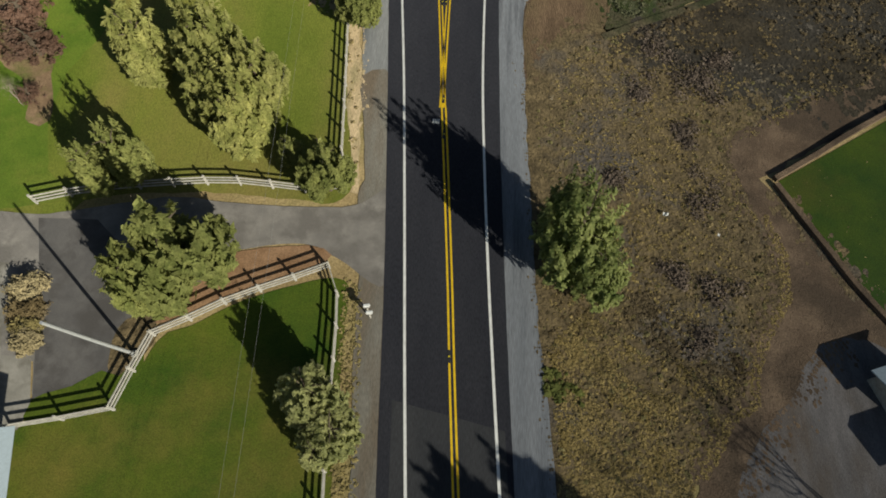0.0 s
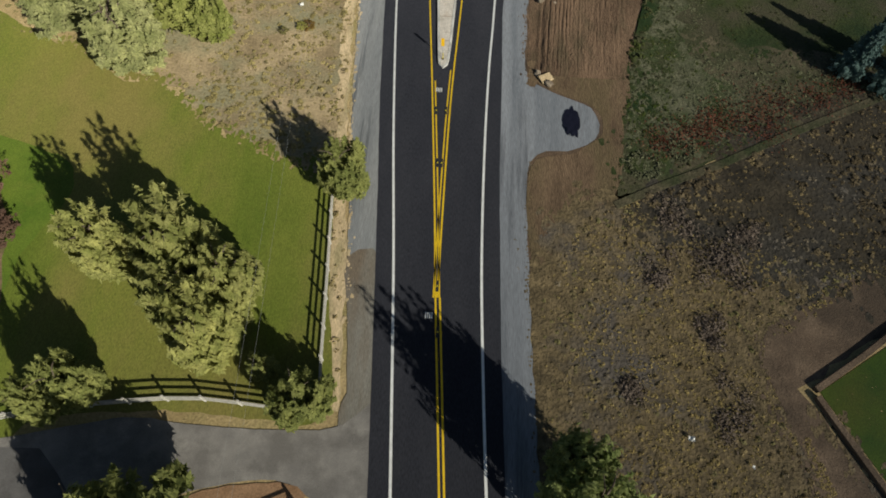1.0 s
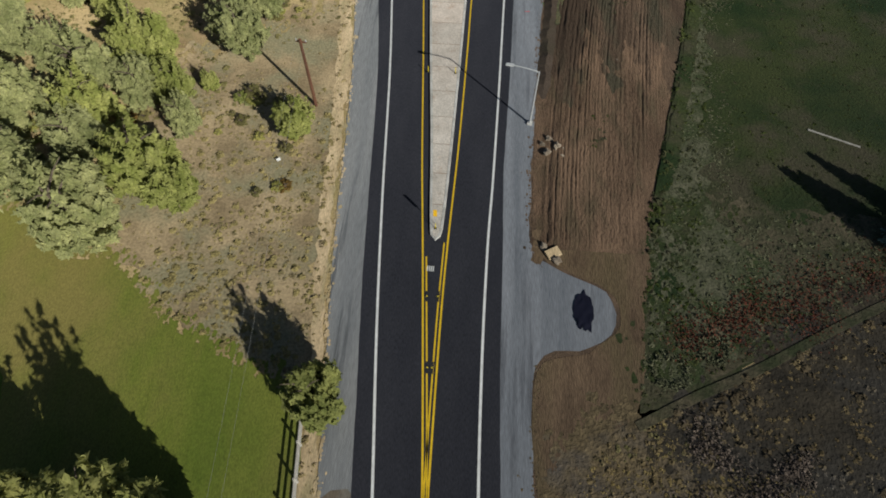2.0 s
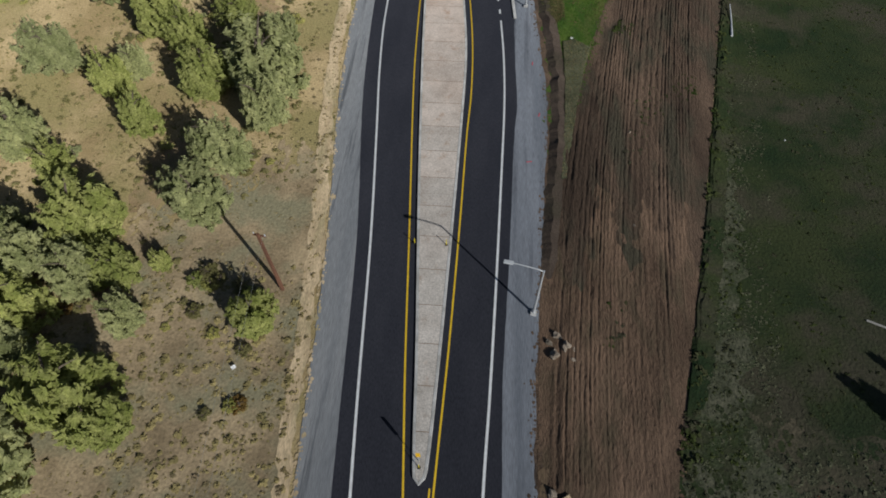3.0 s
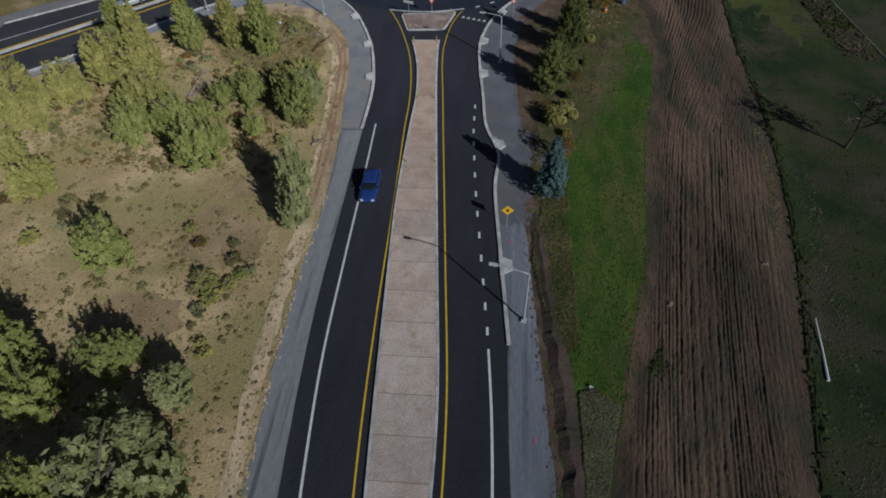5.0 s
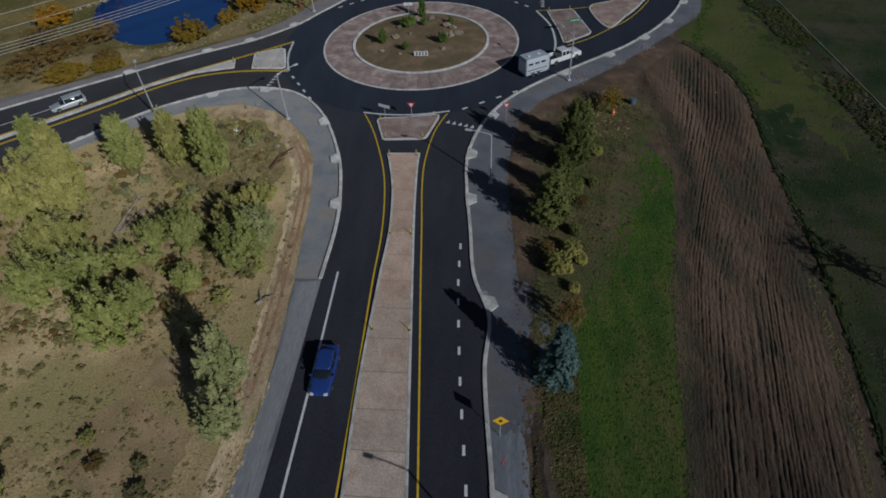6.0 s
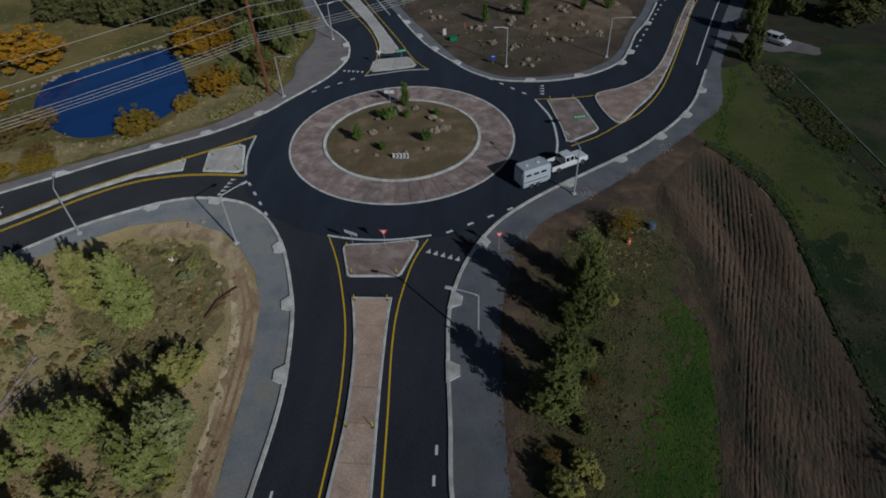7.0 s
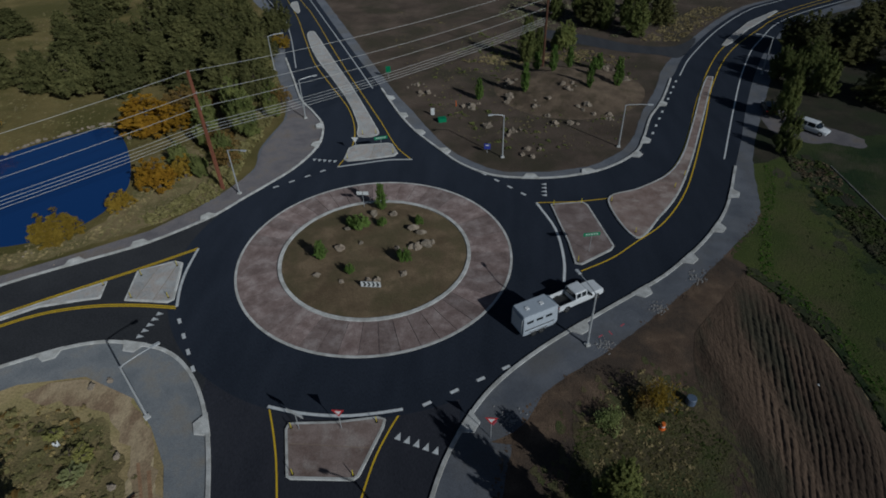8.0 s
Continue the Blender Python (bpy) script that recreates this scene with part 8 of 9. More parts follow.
sign_post("warning_sign", 4.3, 125.3, 0, "yellow diamond warning sign with black symbol", "sign", 0.04, 2.3, [("plate", [(0, -0.62), (0.62, 0), (0, 0.62), (-0.62, 0)], SIGN_YELLOW, 0.0), ("symbol", rect(0.25, 0.34), SIGN_BLACK, -0.008)])
sign_post("notice_sign", 3.7, 217.2, 0, "small blue notice board on a post", "sign", 0.0, 1.1, [("plate", rect(0.9, 0.9), SIGN_BLUE, 0.0), ("text_bar", rect(0.5, 0.14, 0.16), SIGN_WHITE, -0.008)])
sign_post("guide_sign", -15.0, 245, 0, "small green guide sign on a post", "sign", 0.0, 1.8, [("plate", rect(0.9, 1.2), SIGN_GREEN, 0.0)])
sign_post("guide_sign", -5.4, 229.6, 0, "pale cabinet-like sign on bare earth", "sign", 0.0, 0.7, [("plate", rect(0.6, 1.2), SIGN_WHITE, 0.0)])


utility_box = empty("utility_box", pose(-3.7, 227.4, 0.02, 0, 0, 15), "low dark green utility box on bare earth", "box")
bm = bmesh.new()
box(bm, (1.3, 0.9, 0.6), (0, 0, 0.3), bevel=0.05)
part("cabinet", bm, SIGN_GREEN, utility_box)
bm = bmesh.new()
box(bm, (1.36, 0.96, 0.1), (0, 0, 0.63), bevel=0.03)
part("lid", bm, SIGN_GREEN, utility_box)
stake = empty("marker_stake", pose(-1.8, 233.3, 0), "short orange marker stake in bare earth", "stake")
bm = bmesh.new()
box(bm, (0.14, 0.14, 1.0), (0, 0, 0.45), bevel=0.02, taper=0.8)
part("post", bm, BARREL_ORANGE, stake)


def delineator():
    thing = tagged(new("delineator"), "small yellow reflector post on the island kerb", "delineator", "delineators")
    bm = bmesh.new()
    box(bm, (0.07, 0.04, 0.75), (0, 0, 0.38), bevel=0.008)
    part("paddle", bm, YELLOW_POST, thing)
    bm = bmesh.new()
    box(bm, (0.22, 0.22, 0.05), (0, 0, 0.02), bevel=0.01)
    part("foot", bm, SIGN_BLACK, thing)
    return thing


first = delineator()
for k, (x, y) in enumerate(((-11.6, 169.4), (-4.6, 170.4), (-10.3, 165.3), (-5.6, 165.5), (-9.3, 161.6), (-6.0, 161.7), (-7.3, 147.6), (-5.1, 147.6), (-4.1, 77.4), (-1.3, 77.4), (-1.85, 58.3), (-33.9, 187.8), (-30.6, 189.6), (-29.2, 184.4), (-33.2, 184.2),
                            (-37.3, 186.0), (-16.4, 214.6), (-10.0, 216.4), (-15.6, 222.2), (-13.6, 222.6), (12.3, 203.6), (15.8, 204.2), (14.2, 192.5), (19.6, 204.8), (21.4, 198.2), (28.2, 208.4), (30.2, 211.6), (-7.2, 135), (-3.8, 135))):
    if k:
        copy_thing(first, pose(x, y, 0.205))
    else:
        first.matrix_world = pose(x, y, 0.205)


# ---- vehicles ----
def wheel(parent, x, y, r=0.34, w=0.22):
    bm = bmesh.new()
    s = 1 if y > 0 else -1
    tube(bm, [(x, y - s * w * 0.5, r), (x, y - s * w * 0.4, r), (x, y + s * w * 0.4, r), (x, y + s * w * 0.5, r)], [r * 0.9, r, r, r * 0.9], 18)
    tyre = part("tyre", bm, BLACK, parent)
    bm = bmesh.new()
    tube(bm, [(x, y + s * w * 0.35, r), (x, y + s * w * 0.54, r)], [r * 0.6, r * 0.56], 14)
    part("rim", bm, CHROME, tyre)


def loft(sections):
    """A hull through cross-sections: (x, half width low, half width high, z low, z high)."""
    bm = bmesh.new()
    rings = []
    for x, wl, wh, z0, z1 in sections:
        c = 0.16 * (z1 - z0)
        rings.append([bm.verts.new(p) for p in ((x, -wl * 0.94, z0), (x, -wl, z0 + c), (x, -wh, z1 - c), (x, -wh * 0.9, z1), (x, wh * 0.9, z1), (x, wh, z1 - c), (x, wl, z0 + c), (x, wl * 0.94, z0))])
    for a, b in zip(rings, rings[1:]):
        for k in range(8):
            bm.faces.new((a[k], a[(k + 1) % 8], b[(k + 1) % 8], b[k]))
    bm.faces.new(rings[0])
    bm.faces.new(rings[-1][::-1])
    return bm


def car(m, paint, label, length=4.5, width=1.8, height=1.5, tall=False):
    """A passenger car facing its own +x."""
    thing = empty("car", m, label, "car")
    h, w = length / 2, width / 2
    belt = height * 0.62
    part("body", loft([(-h, w * 0.8, w * 0.78, 0.35, belt * 0.9), (-h + 0.12, w * 0.94, w * 0.92, 0.26, belt), (-h * 0.45, w, w * 0.97, 0.22, belt * 1.02), (h * 0.3, w, w * 0.97, 0.22, belt), (h * 0.75, w * 0.97, w * 0.92, 0.24, belt * 0.88), (h - 0.1, w * 0.86, w * 0.82, 0.28, belt * 0.74), (h, w * 0.7, w * 0.68, 0.34, belt * 0.66)]), paint, thing)
    back, front = (-h + 0.14, h * 0.16) if tall else (-h * 0.62, h * 0.16)
    glass = part("windows", loft([(back - (0.02 if tall else 0.45), w * 0.86, w * 0.80, belt * 0.9, belt * 1.02), (back + 0.12, w * 0.88, w * 0.76, belt * 0.9, height - 0.06), (front, w * 0.88, w * 0.76, belt * 0.9, height - 0.06), (front + 0.75, w * 0.86, w * 0.8, belt * 0.85, belt * 0.98)]), GLASS_DARK, thing)
    glass["label"] = "dark tinted windows"
    part("roof", loft([(back + 0.0, w * 0.74, w * 0.66, height - 0.10, height - 0.03), (back + 0.35, w * 0.78, w * 0.68, height - 0.10, height), (front - 0.1, w * 0.78, w * 0.68, height - 0.10, height), (front + 0.12, w * 0.74, w * 0.66, height - 0.12, height - 0.05)]), paint, thing)
    for s in (-1, 1):
        for px in (back + 0.1, (back + front) / 2, front + 0.05):
            bm = bmesh.new()
            box(bm, (0.09, 0.05, height - belt), (px, s * w * 0.84, (height + belt) / 2 - 0.03), (s * 9, 0, 0))
            part("pillar", bm, paint, thing)
        bm = bmesh.new()
        box(bm, (0.28, 0.34, 0.14), (h - 0.14, s * w * 0.62, belt * 0.66), bevel=0.03)
        part("headlight", bm, HEADLAMP, thing)
        bm = bmesh.new()
        box(bm, (0.12, 0.3, 0.2), (-h + 0.06, s * w * 0.66, belt * 0.8), bevel=0.03)
        part("tail_light", bm, RED_LAMP, thing)
        bm = bmesh.new()
        box(bm, (0.16, 0.22, 0.13), (front + 0.35, s * (w + 0.07), belt * 1.02), bevel=0.03)
        part("mirror", bm, paint, thing)
        for px in (-h * 0.6, h * 0.62):
            wheel(thing, px, s * (w - 0.1))
    for ob in thing.children:
        if ob.name.split(".")[0] in ("body", "roof", "windows"):
            ob.modifiers.new("rounded", "SUBSURF").levels = 2
            ob.modifiers["rounded"].render_levels = 2
            ob.data.polygons.foreach_set("use_smooth", [True] * len(ob.data.polygons))
    bm = bmesh.new()
    box(bm, (0.06, width * 0.5, 0.14), (h - 0.02, 0, 0.42), bevel=0.02)
    part("grille", bm, BLACK, thing)
    return thing


def pickup(m, label):
    thing = empty("pickup_truck", m, label, "truck")
    L, w = 2.85, 0.97
    part("hood", loft([(0.95, w, w * 0.95, 0.4, 1.16), (2.3, w * 0.98, w * 0.92, 0.4, 1.12), (2.75, w * 0.94, w * 0.86, 0.42, 1.02), (2.85, w * 0.86, w * 0.8, 0.46, 0.9)]), CAR_WHITE, thing)
    part("cab", loft([(-0.85, w, w * 0.96, 0.4, 1.18), (0.97, w, w * 0.96, 0.4, 1.18)]), CAR_WHITE, thing)
    part("windows", loft([(-0.85, w * 0.9, w * 0.82, 1.1, 1.2), (-0.72, w * 0.92, w * 0.8, 1.1, 1.76), (0.5, w * 0.92, w * 0.8, 1.1, 1.76), (1.15, w * 0.9, w * 0.86, 1.08, 1.2)]), GLASS_DARK, thing, "dark tinted windows")
    part("roof", loft([(-0.8, w * 0.8, w * 0.74, 1.70, 1.80), (-0.5, w * 0.83, w * 0.76, 1.70, 1.84), (0.4, w * 0.83, w * 0.76, 1.70, 1.84), (0.62, w * 0.8, w * 0.74, 1.66, 1.77)]), CAR_WHITE, thing)
    for s in (-1, 1):
        bm = bmesh.new()
        box(bm, (2.0, 0.1, 0.72), (-1.85, s * (w - 0.05), 0.80), bevel=0.03)
        part("bed_side", bm, CAR_WHITE, thing)
        for px in (-0.75, -0.1, 0.55):
            bm = bmesh.new()
            box(bm, (0.1, 0.05, 0.6), (px, s * w * 0.86, 1.45), (s * 8, 0, 0))
            part("pillar", bm, CAR_WHITE, thing)
        for px in (-1.85, 1.9):
            wheel(thing, px, s * (w - 0.1), 0.4, 0.26)
        bm = bmesh.new()
        box(bm, (0.12, 0.3, 0.18), (2.8, s * 0.66, 0.86), bevel=0.02)
        part("headlight", bm, HEADLAMP, thing)
        bm = bmesh.new()
        box(bm, (0.08, 0.14, 0.32), (-2.84, s * 0.86, 0.92), bevel=0.02)
        part("tail_light", bm, RED_LAMP, thing)
        bm = bmesh.new()
        box(bm, (0.18, 0.26, 0.2), (0.95, s * 1.1, 1.25), bevel=0.03)
        part("mirror", bm, BLACK, thing)
    bm = bmesh.new()
    box(bm, (2.0, 1.74, 0.08), (-1.85, 0, 0.62))
    part("bed_floor", bm, BLACK, thing, "dark truck bed liner")
    bm = bmesh.new()
    box(bm, (0.09, 1.84, 0.62), (-2.81, 0, 0.82), bevel=0.02)
    part("tailgate", bm, CAR_WHITE, thing)
    for px in (2.9, -2.92):
        bm = bmesh.new()
        box(bm, (0.14, 1.8, 0.2), (px, 0, 0.55), bevel=0.04)
        part("bumper", bm, CHROME, thing)
    bm = bmesh.new()
    box(bm, (5.2, 1.2, 0.2), (0, 0, 0.42))
    part("chassis", bm, BLACK, thing)
    return thing


def trailer(m, label):
    thing = empty("horse_trailer", m, label, "trailer")
    part("body", loft([(-1.95, 1.08, 1.03, 0.45, 2.66), (-1.85, 1.12, 1.08, 0.42, 2.74), (1.5, 1.12, 1.08, 0.42, 2.74), (2.05, 0.9, 0.82, 0.45, 2.55)]), TRAILER_WHITE, thing)
    bm = bmesh.new()
    box(bm, (3.5, 1.96, 0.08), (-0.15, 0, 2.76), bevel=0.03)
    roof = part("roof", bm, TRAILER_WHITE, thing)
    for px in (-1.0, 0.6):
        bm = bmesh.new()
        box(bm, (0.4, 0.4, 0.1), (px, 0, 2.84), bevel=0.02)
        part("vent", bm, SIGN_WHITE, roof)
    for s in (-1, 1):
        for px in (-1.25, -0.2, 0.85):
            bm = bmesh.new()
            box(bm, (0.7, 0.03, 0.28), (px, s * 1.11, 2.05), bevel=0.01)
            part("window", bm, GLASS_DARK, thing)
        bm = bmesh.new()
        box(bm, (1.9, 0.26, 0.1), (-0.3, s * 1.17, 0.82), bevel=0.03)
        part("fender", bm, CHROME, thing)
        for px in (-0.75, 0.15):
            wheel(thing, px, s * 1.02, 0.34, 0.2)
    for s in (-1, 1):
        bm = bmesh.new()
        box(bm, (3.3, 0.02, 0.14), (-0.15, s * 1.125, 1.15), bevel=0.005)
        part("trim_stripe", bm, CHROME, thing)
    bm = bmesh.new()
    box(bm, (0.04, 1.7, 1.7), (-2.0, 0, 1.5), bevel=0.01)
    part("rear_door", bm, SIGN_WHITE, thing)
    bm = bmesh.new()
    tube(bm, [(2.0, 0.5, 0.5), (2.75, 0, 0.5)], [0.05, 0.05], 6)
    tube(bm, [(2.0, -0.5, 0.5), (2.75, 0, 0.5)], [0.05, 0.05], 6)
    part("hitch", bm, BLACK, thing)
    return thing


pickup(pose(13.3, 186.3, 0.076, 0, 0, 33), "white pickup truck towing a small trailer")
trailer(pose(8.9, 182.4, 0.076, 0, 0, 31), "white enclosed horse trailer behind a pickup")
car(pose(-10.35, 130.2, 0.06, 0, 0, -90), CAR_BLUE, "blue saloon car driving on the road", 4.9, 1.85, 1.5)
car(pose(-57.0, 172.7, 0.064, 0, 0, -137), CAR_SILVER, "pale silver car driving on the side arm", 4.7, 1.85, 1.6, True)
car(pose(52.2, 225.3, 0.03, 0, 0, -48), CAR_WHITE, "white sport utility vehicle parked on the grass", 4.3, 1.8, 1.65, True)
car(pose(48.2, 232.6, 0.04, 0, 0, 80), CAR_DARK, "dark parked car under the trees", 4.4, 1.8, 1.5, True)


# ---- buildings and small things ----
def shed(m, size, label, roof=ROOF_BLUE, wall=WALL_PAINT, eave=0.0):
    """Walls under a pitched metal roof, whose eaves may reach out over a porch."""
    thing = empty("shed", m, label, "shed")
    bm = bmesh.new()
    box(bm, (size[0] - eave * 2, size[1] - eave * 2, size[2]), (0, 0, size[2] / 2))
    part("wall", bm, wall, thing)
    for s in (-1, 1):
        bm = bmesh.new()
        box(bm, (size[0] + 0.6, size[1] * 0.62, 0.1), (0, s * size[1] * 0.27, size[2] + 0.1 + 0.093 * size[1]), (-s * 22, 0, 0), bevel=0.02)
        part("roof_slope", bm, roof, thing)
    bm = bmesh.new()
    box(bm, (1.0, 0.06, 2.0), (0.4, eave - size[1] / 2 - 0.02, 1.0), bevel=0.01)
    part("door", bm, SIGN_WHITE, thing)
    return thing


shed(pose(-28.31, -3.23, 0.0, 0, 0, -76), (12.0, 8.0, 2.9), "house corner with pale blue metal roof over a porch", eave=1.5)
shed(pose(32.7, 10.6, 0.0, 0, 0, 20), (3.6, 3.0, 1.6), "small wooden shed with pale blue metal roof", wall=WOOD, eave=0.3)
shed(pose(35.0, 4.6, 0.0, 0, 0, 20), (4.0, 3.0, 2.4), "small wooden shed with pale blue metal roof", wall=WOOD, eave=0.3)
hay = empty("straw_bush", pose(-29.3, 11.8, 0.05, 0, 0, 20), "rounded clump of dry straw ornamental grass", "bush")
for k, (y, rx, ry, high, leaf) in enumerate(((2.1, 1.5, 1.3, 1.3, PALE_STRAW), (0.3, 1.5, 1.2, 0.9, SAGE), (-0.9, 1.2, 1.0, 0.9, WEST_TUFT), (-1.9, 1.2, 1.2, 1.0, PALE_STRAW))):
    g = np.random.default_rng(77 + k)
    d = g.normal(size=(2200, 3))
    d[:, 2] = np.abs(d[:, 2])
    d /= np.linalg.norm(d, axis=1, keepdims=True)
    wavy = np.array([1 + 0.5 * noise.noise(Vector(v) * 2.2 + Vector((k * 5, 0, 0))) for v in d])
    tagged(sheet_of_quads("spray", d * np.array((rx, ry, high)) * (g.uniform(0.55, 1, 2200) * wavy)[:, None] + np.array((0, y, 0)), d * 0.6 + g.normal(size=d.shape) * 0.4 + np.array((0, 0, 0.5)), g.uniform(0.07, 0.17, 2200), g, leaf, hay, long=2.2), kind="stuff")
for k, (x, y) in enumerate(((-5.0, 13.9), (-4.75, 13.4))):
    box_thing = empty("mailbox", pose(x, y, 0.03, 0, 0, 10), "pale roadside mailbox on a post", "mailbox", "mailboxes")
    bm = bmesh.new()
    box(bm, (0.1, 0.1, 1.1), (0, 0, 0.5))
    part("post", bm, WOOD, box_thing)
    bm = bmesh.new()
    box(bm, (0.5, 0.24, 0.26), (0, 0, 1.15), bevel=0.05)
    part("box", bm, SIGN_WHITE, box_thing)
plank = empty("plank", pose(35.4, 71.5, 0.08, 0, 0, -23), "long pale plank lying in the pasture", "plank")
bm = bmesh.new()
box(bm, (4.8, 0.16, 0.08), (0, 0, 0), bevel=0.01)
part("board", bm, WOOD, plank)
pipe = empty("pipe", pose(30.4, 112.4, 0.1, 0, 0, 80), "pale irrigation pipe with a bent end", "pipe")
bm = bmesh.new()
tube(bm, [(-3.0, 0, 0.05), (0, 0, 0.05), (3.0, 0.2, 0.3)], [0.12, 0.08, 0.05], 8)
part("tube", bm, SIGN_WHITE, pipe)
sheet = empty("concrete_fragment", pose(8.2, 56.6, 0.12, 8, 5, 20), "broken pale concrete slab on the soil", "slab")
bm = bmesh.new()
box(bm, (1.3, 0.9, 0.14), (0, 0, 0.1), (0, 0, 12), bevel=0.03)
part("piece", bm, SAND_EDGE, sheet)
# added near-black sheet that draws a dark shadow blob on the turnout gravel
dark_blob = empty("plastic_sheet", pose(10.5, 51.4, 0.05), "lumpy dark sheet standing in for a shadow on the gravel", "sheet")
verts = []
for i in range(9):
    for j in range(13):
        u, v = i / 4 - 1, j / 6 - 1
        w = 1 - 0.55 * noise.noise(Vector((u * 1.9, v * 1.9, 8)))
        verts.append((0.75 * u * w * math.sqrt(max(0.05, 1 - 0.45 * v * v)), 1.7 * v * w * math.sqrt(max(0.05, 1 - 0.45 * u * u)), 0.02 + 0.10 * max(0.0, 0.4 + noise.noise(Vector((u * 3, v * 3, 2))))))
solid("film", verts, [(i * 13 + j, (i + 1) * 13 + j, (i + 1) * 13 + j + 1, i * 13 + j + 1) for i in range(8) for j in range(12)], SHADOW_BLOB, dark_blob, smooth=True)
for x, y, r in ((16.8, 46.9, 1.25), (20.3, 48.8, 1.0)):
    ring = empty("brush_ring", pose(x, y, 0), "ring of pale dead brush round a pit", "brush", "brush rings")
    g = np.random.default_rng(int(x * 10))
    a = g.uniform(0, 2 * math.pi, 420)
    c = np.c_[np.cos(a) * r + g.normal(size=420) * 0.16, np.sin(a) * r + g.normal(size=420) * 0.16, g.uniform(0.02, 0.3, 420)]
    tagged(sheet_of_quads("spray", c, g.normal(size=(420, 3)) * 0.5 + np.array((0, 0, 0.6)), g.uniform(0.06, 0.16, 420), g, EDGE_TUFT, ring, long=2.0), kind="stuff")
cone = empty("traffic_barrel", pose(18.8, 171.3, 0.02), "small orange traffic barrel in the dry grass", "barrel")
bm = bmesh.new()
tube(bm, [(0, 0, 0), (0, 0, 0.06), (0, 0, 0.08), (0, 0, 0.75)], [0.28, 0.28, 0.21, 0.15], 14)
part("drum", bm, BARREL_ORANGE, cone)
bm = bmesh.new()
tube(bm, [(0, 0, 0.36), (0, 0, 0.48)], [0.192, 0.18], 14)
part("band", bm, SIGN_WHITE, cone)
bin_thing = empty("blue_drum", pose(21.7, 174.0, 0.02), "blue plastic drum half hidden in grass", "drum")
bm = bmesh.new()
tube(bm, [(0, 0, 0), (0, 0, 0.05), (0, 0, 0.7), (0, 0, 0.74)], [0.38, 0.42, 0.42, 0.38], 16)
part("barrel", bm, DRUM_BLUE, bin_thing)

for k, (x, y, r, h, mat, label) in enumerate(((18.9, 173.6, 1.1, 3.0, LEAF["gold"], "wispy yellow weeds beside the ploughed field"), (17.6, 173.6, 0.9, 1.4, LEAF["brown"], "wispy brown weeds beside the ploughed field"), (14.6, 171.6, 1.0, 1.4, LEAF["green"], "leafy green weeds on rough ground"), (17.4, 172.4, 0.9, 1.1, LEAF["scrub"], "tall olive weeds on rough ground"))):
    weeds = empty("weeds", pose(x, y, 0), label, "weeds", "tall weeds")
    g = np.random.default_rng(700 + k)
    foot = g.normal(size=(36, 2)) * r * 0.5
    which = g.integers(0, 36, 1100)
    z = g.uniform(0.02, 1.0, 1100)
    c = np.c_[foot[which] + g.normal(size=(1100, 2)) * (0.05 + 0.16 * z)[:, None], z * h * (0.5 + 0.5 * g.random(36))[which]]
    up = g.normal(size=(1100, 3)) * 0.35 + np.array((0, 0, 1.0))
    sheet_of_quads("spray", c, g.normal(size=(1100, 3)) + np.array((0, 0, 0.4)), g.uniform(0.06, 0.13, 1100), g, mat, weeds, long=3.0, along=up)


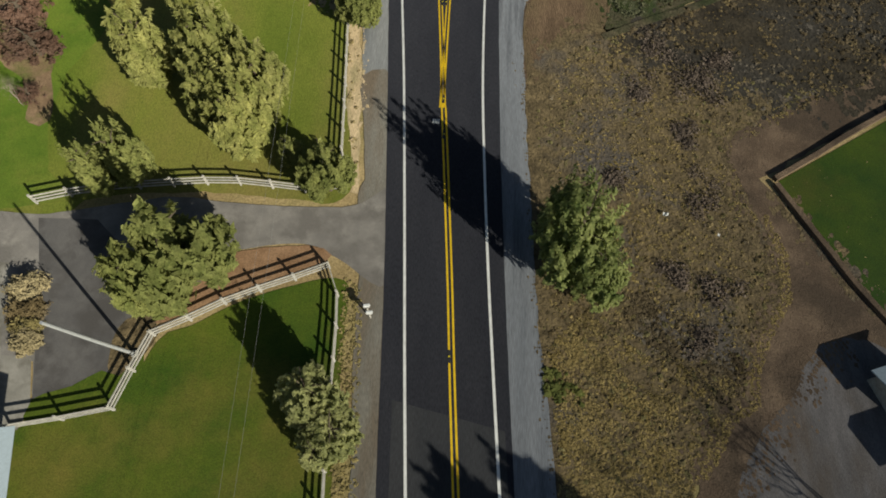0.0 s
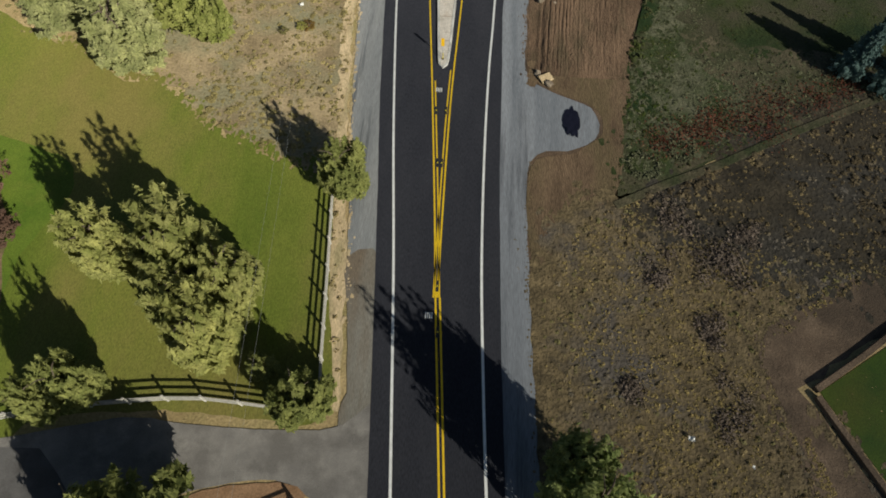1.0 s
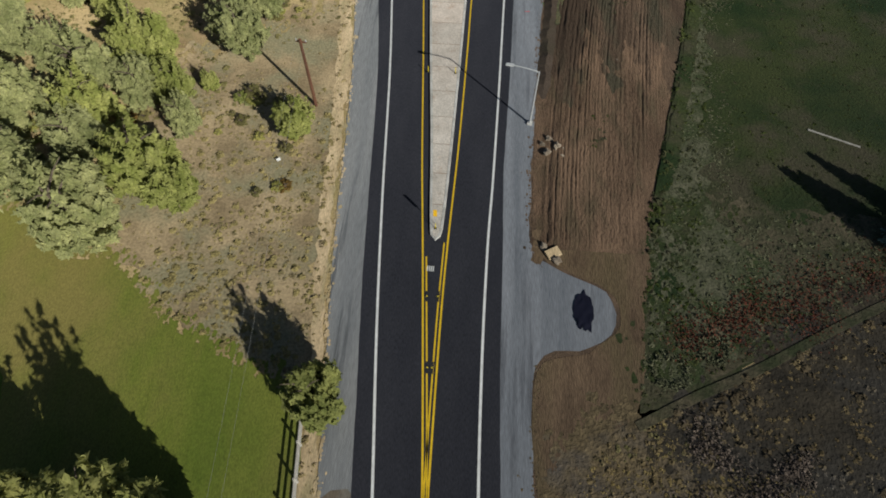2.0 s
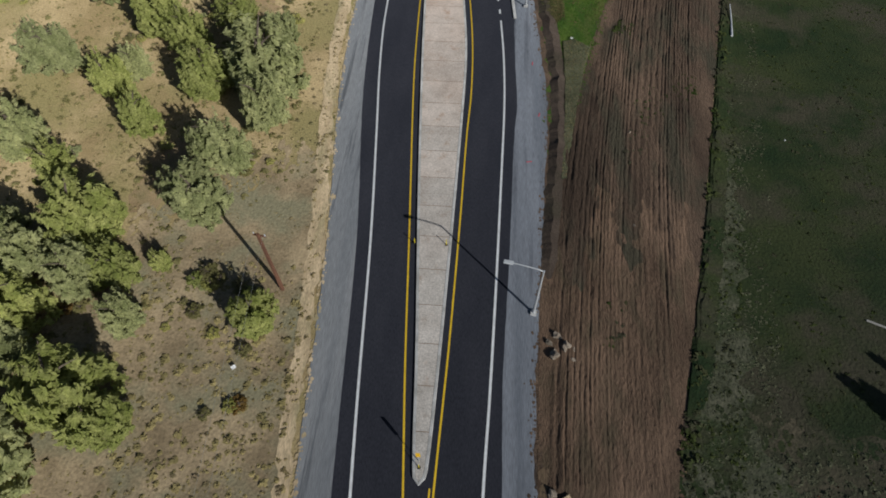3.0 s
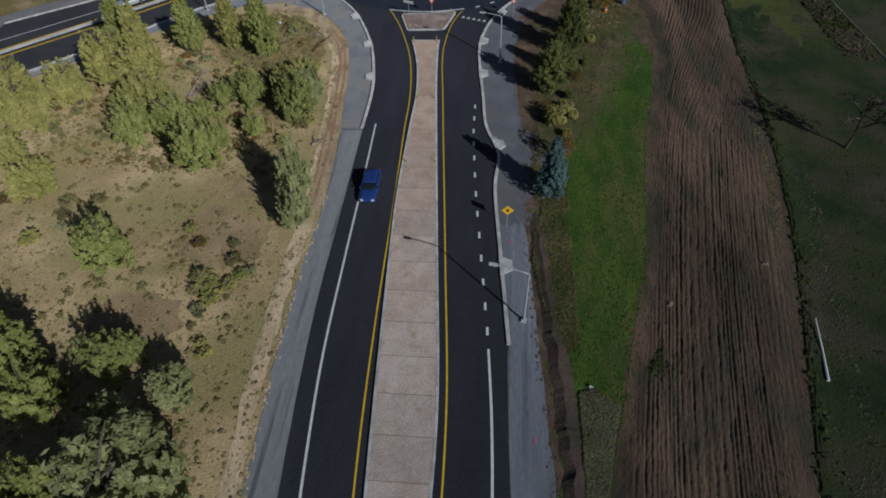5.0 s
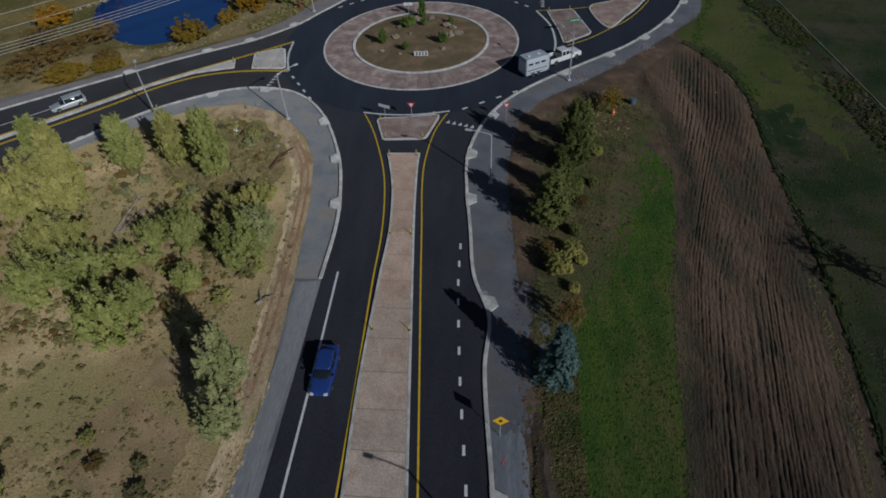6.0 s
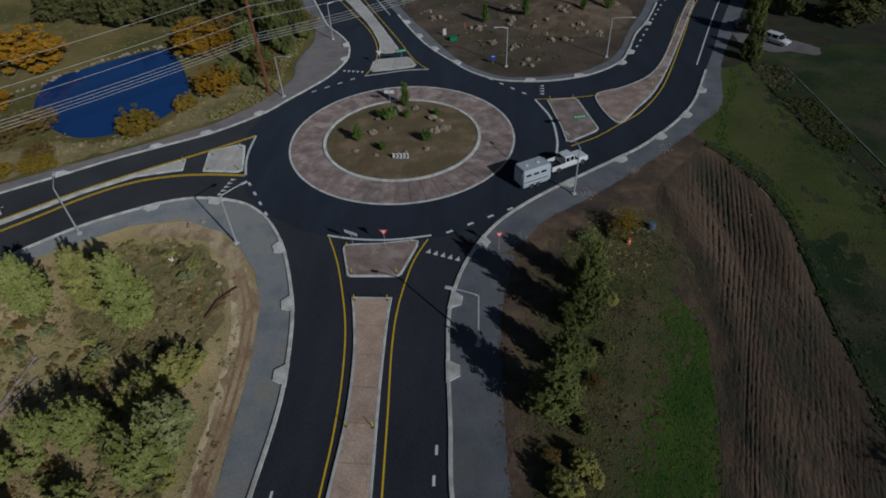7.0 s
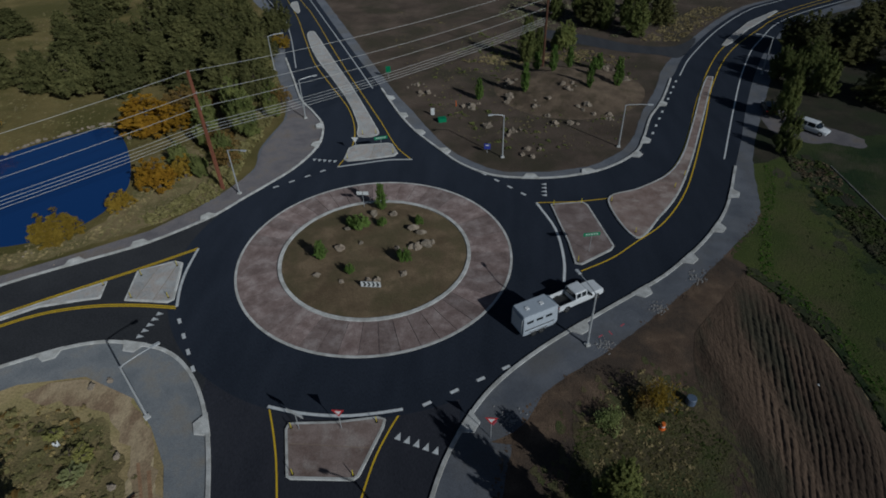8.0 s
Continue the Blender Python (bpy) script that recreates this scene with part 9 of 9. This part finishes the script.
def dead_log(x, y, length, turn, seed, mat, label):
    """A fallen trunk with a few broken limbs."""
    g = np.random.default_rng(seed)
    thing = empty("fallen_log", pose(x, y, 0.12, 0, 0, turn), label, "log", "fallen logs")
    bm = bmesh.new()
    bend = g.normal(size=2) * 0.15
    tube(bm, [(-length / 2, 0, 0), (0, bend[0], 0.05), (length / 2, bend[1], 0.1)], [0.17, 0.13, 0.06], 8)
    part("trunk", bm, mat, thing)
    for k in range(5):
        u, s = g.uniform(-0.3, 0.45) * length, 1 if k % 2 else -1
        bm = bmesh.new()
        tube(bm, [(u, 0, 0.04), (u + 0.5, s * 0.4, 0.2), (u + 1.0, s * 0.9, 0.24)], [0.05, 0.035, 0.012], 6)
        part("limb", bm, mat, thing)
    return thing


dead_log(-37.4, 150.0, 6.4, 90, 1, BARE, "long grey fallen trunk in dry scrub")
dead_log(-36.4, 149.0, 4.0, 78, 2, BARE, "grey fallen branch in dry scrub")
dead_log(-22.8, 160.8, 4.6, 74, 3, POLE_WOOD, "reddish fallen trunk with broken limbs")
dead_log(-32.0, 153.2, 1.8, 20, 4, POLE_WOOD, "short reddish log in dry scrub")
dead_log(-18.4, 138.0, 1.2, 60, 5, BARE, "short pale log on the bare strip")
dead_log(-21.4, 96.0, 2.6, 40, 6, BARE, "pale fallen branch on the straw verge")
for k, (x, y, turn) in enumerate(((7.2, 94.7, 80), (4.6, 123.3, 70), (4.0, 136.4, 95), (17.5, 183.0, 40), (15.2, 181.4, 40), (16.2, 181.9, 120), (6.6, 103.0, 85), (6.1, 88.0, 10), (5.2, 171.0, 50))):
    mark = empty("survey_mark", pose(x, y, 0.058, 0, 0, turn), "faded pink survey mark sprayed on gravel", "mark", "survey marks")
    bm = bmesh.new()
    box(bm, (0.55, 0.12, 0.008), (0, 0, 0))
    part("stroke", bm, MARK_PINK, mark)
for k, (x, y, w) in enumerate(((17.8, 23.6, 0.42), (-16.9, 64.7, 0.36), (21.8, 22.0, 0.22), (-25.4, 150.6, 0.3), (-30.4, 166.6, 0.5), (11.2, 107.6, 0.3), (31.6, 92.4, 0.2), (33.0, 176.4, 0.24))):
    scrap = empty("paper_scrap", pose(x, y, 0.30, 8, -6, 37 * k), "crumpled white paper scrap caught in the brush", "litter", "paper scraps")
    g = np.random.default_rng(900 + k)
    verts = [(w * (i / 3 - 0.5), w * 0.8 * (j / 3 - 0.5), 0.05 * g.normal() * w * 4) for i in range(4) for j in range(4)]
    solid("sheet", verts, [(i * 4 + j, (i + 1) * 4 + j, (i + 1) * 4 + j + 1, i * 4 + j + 1) for i in range(3) for j in range(3)], PAPER, scrap)
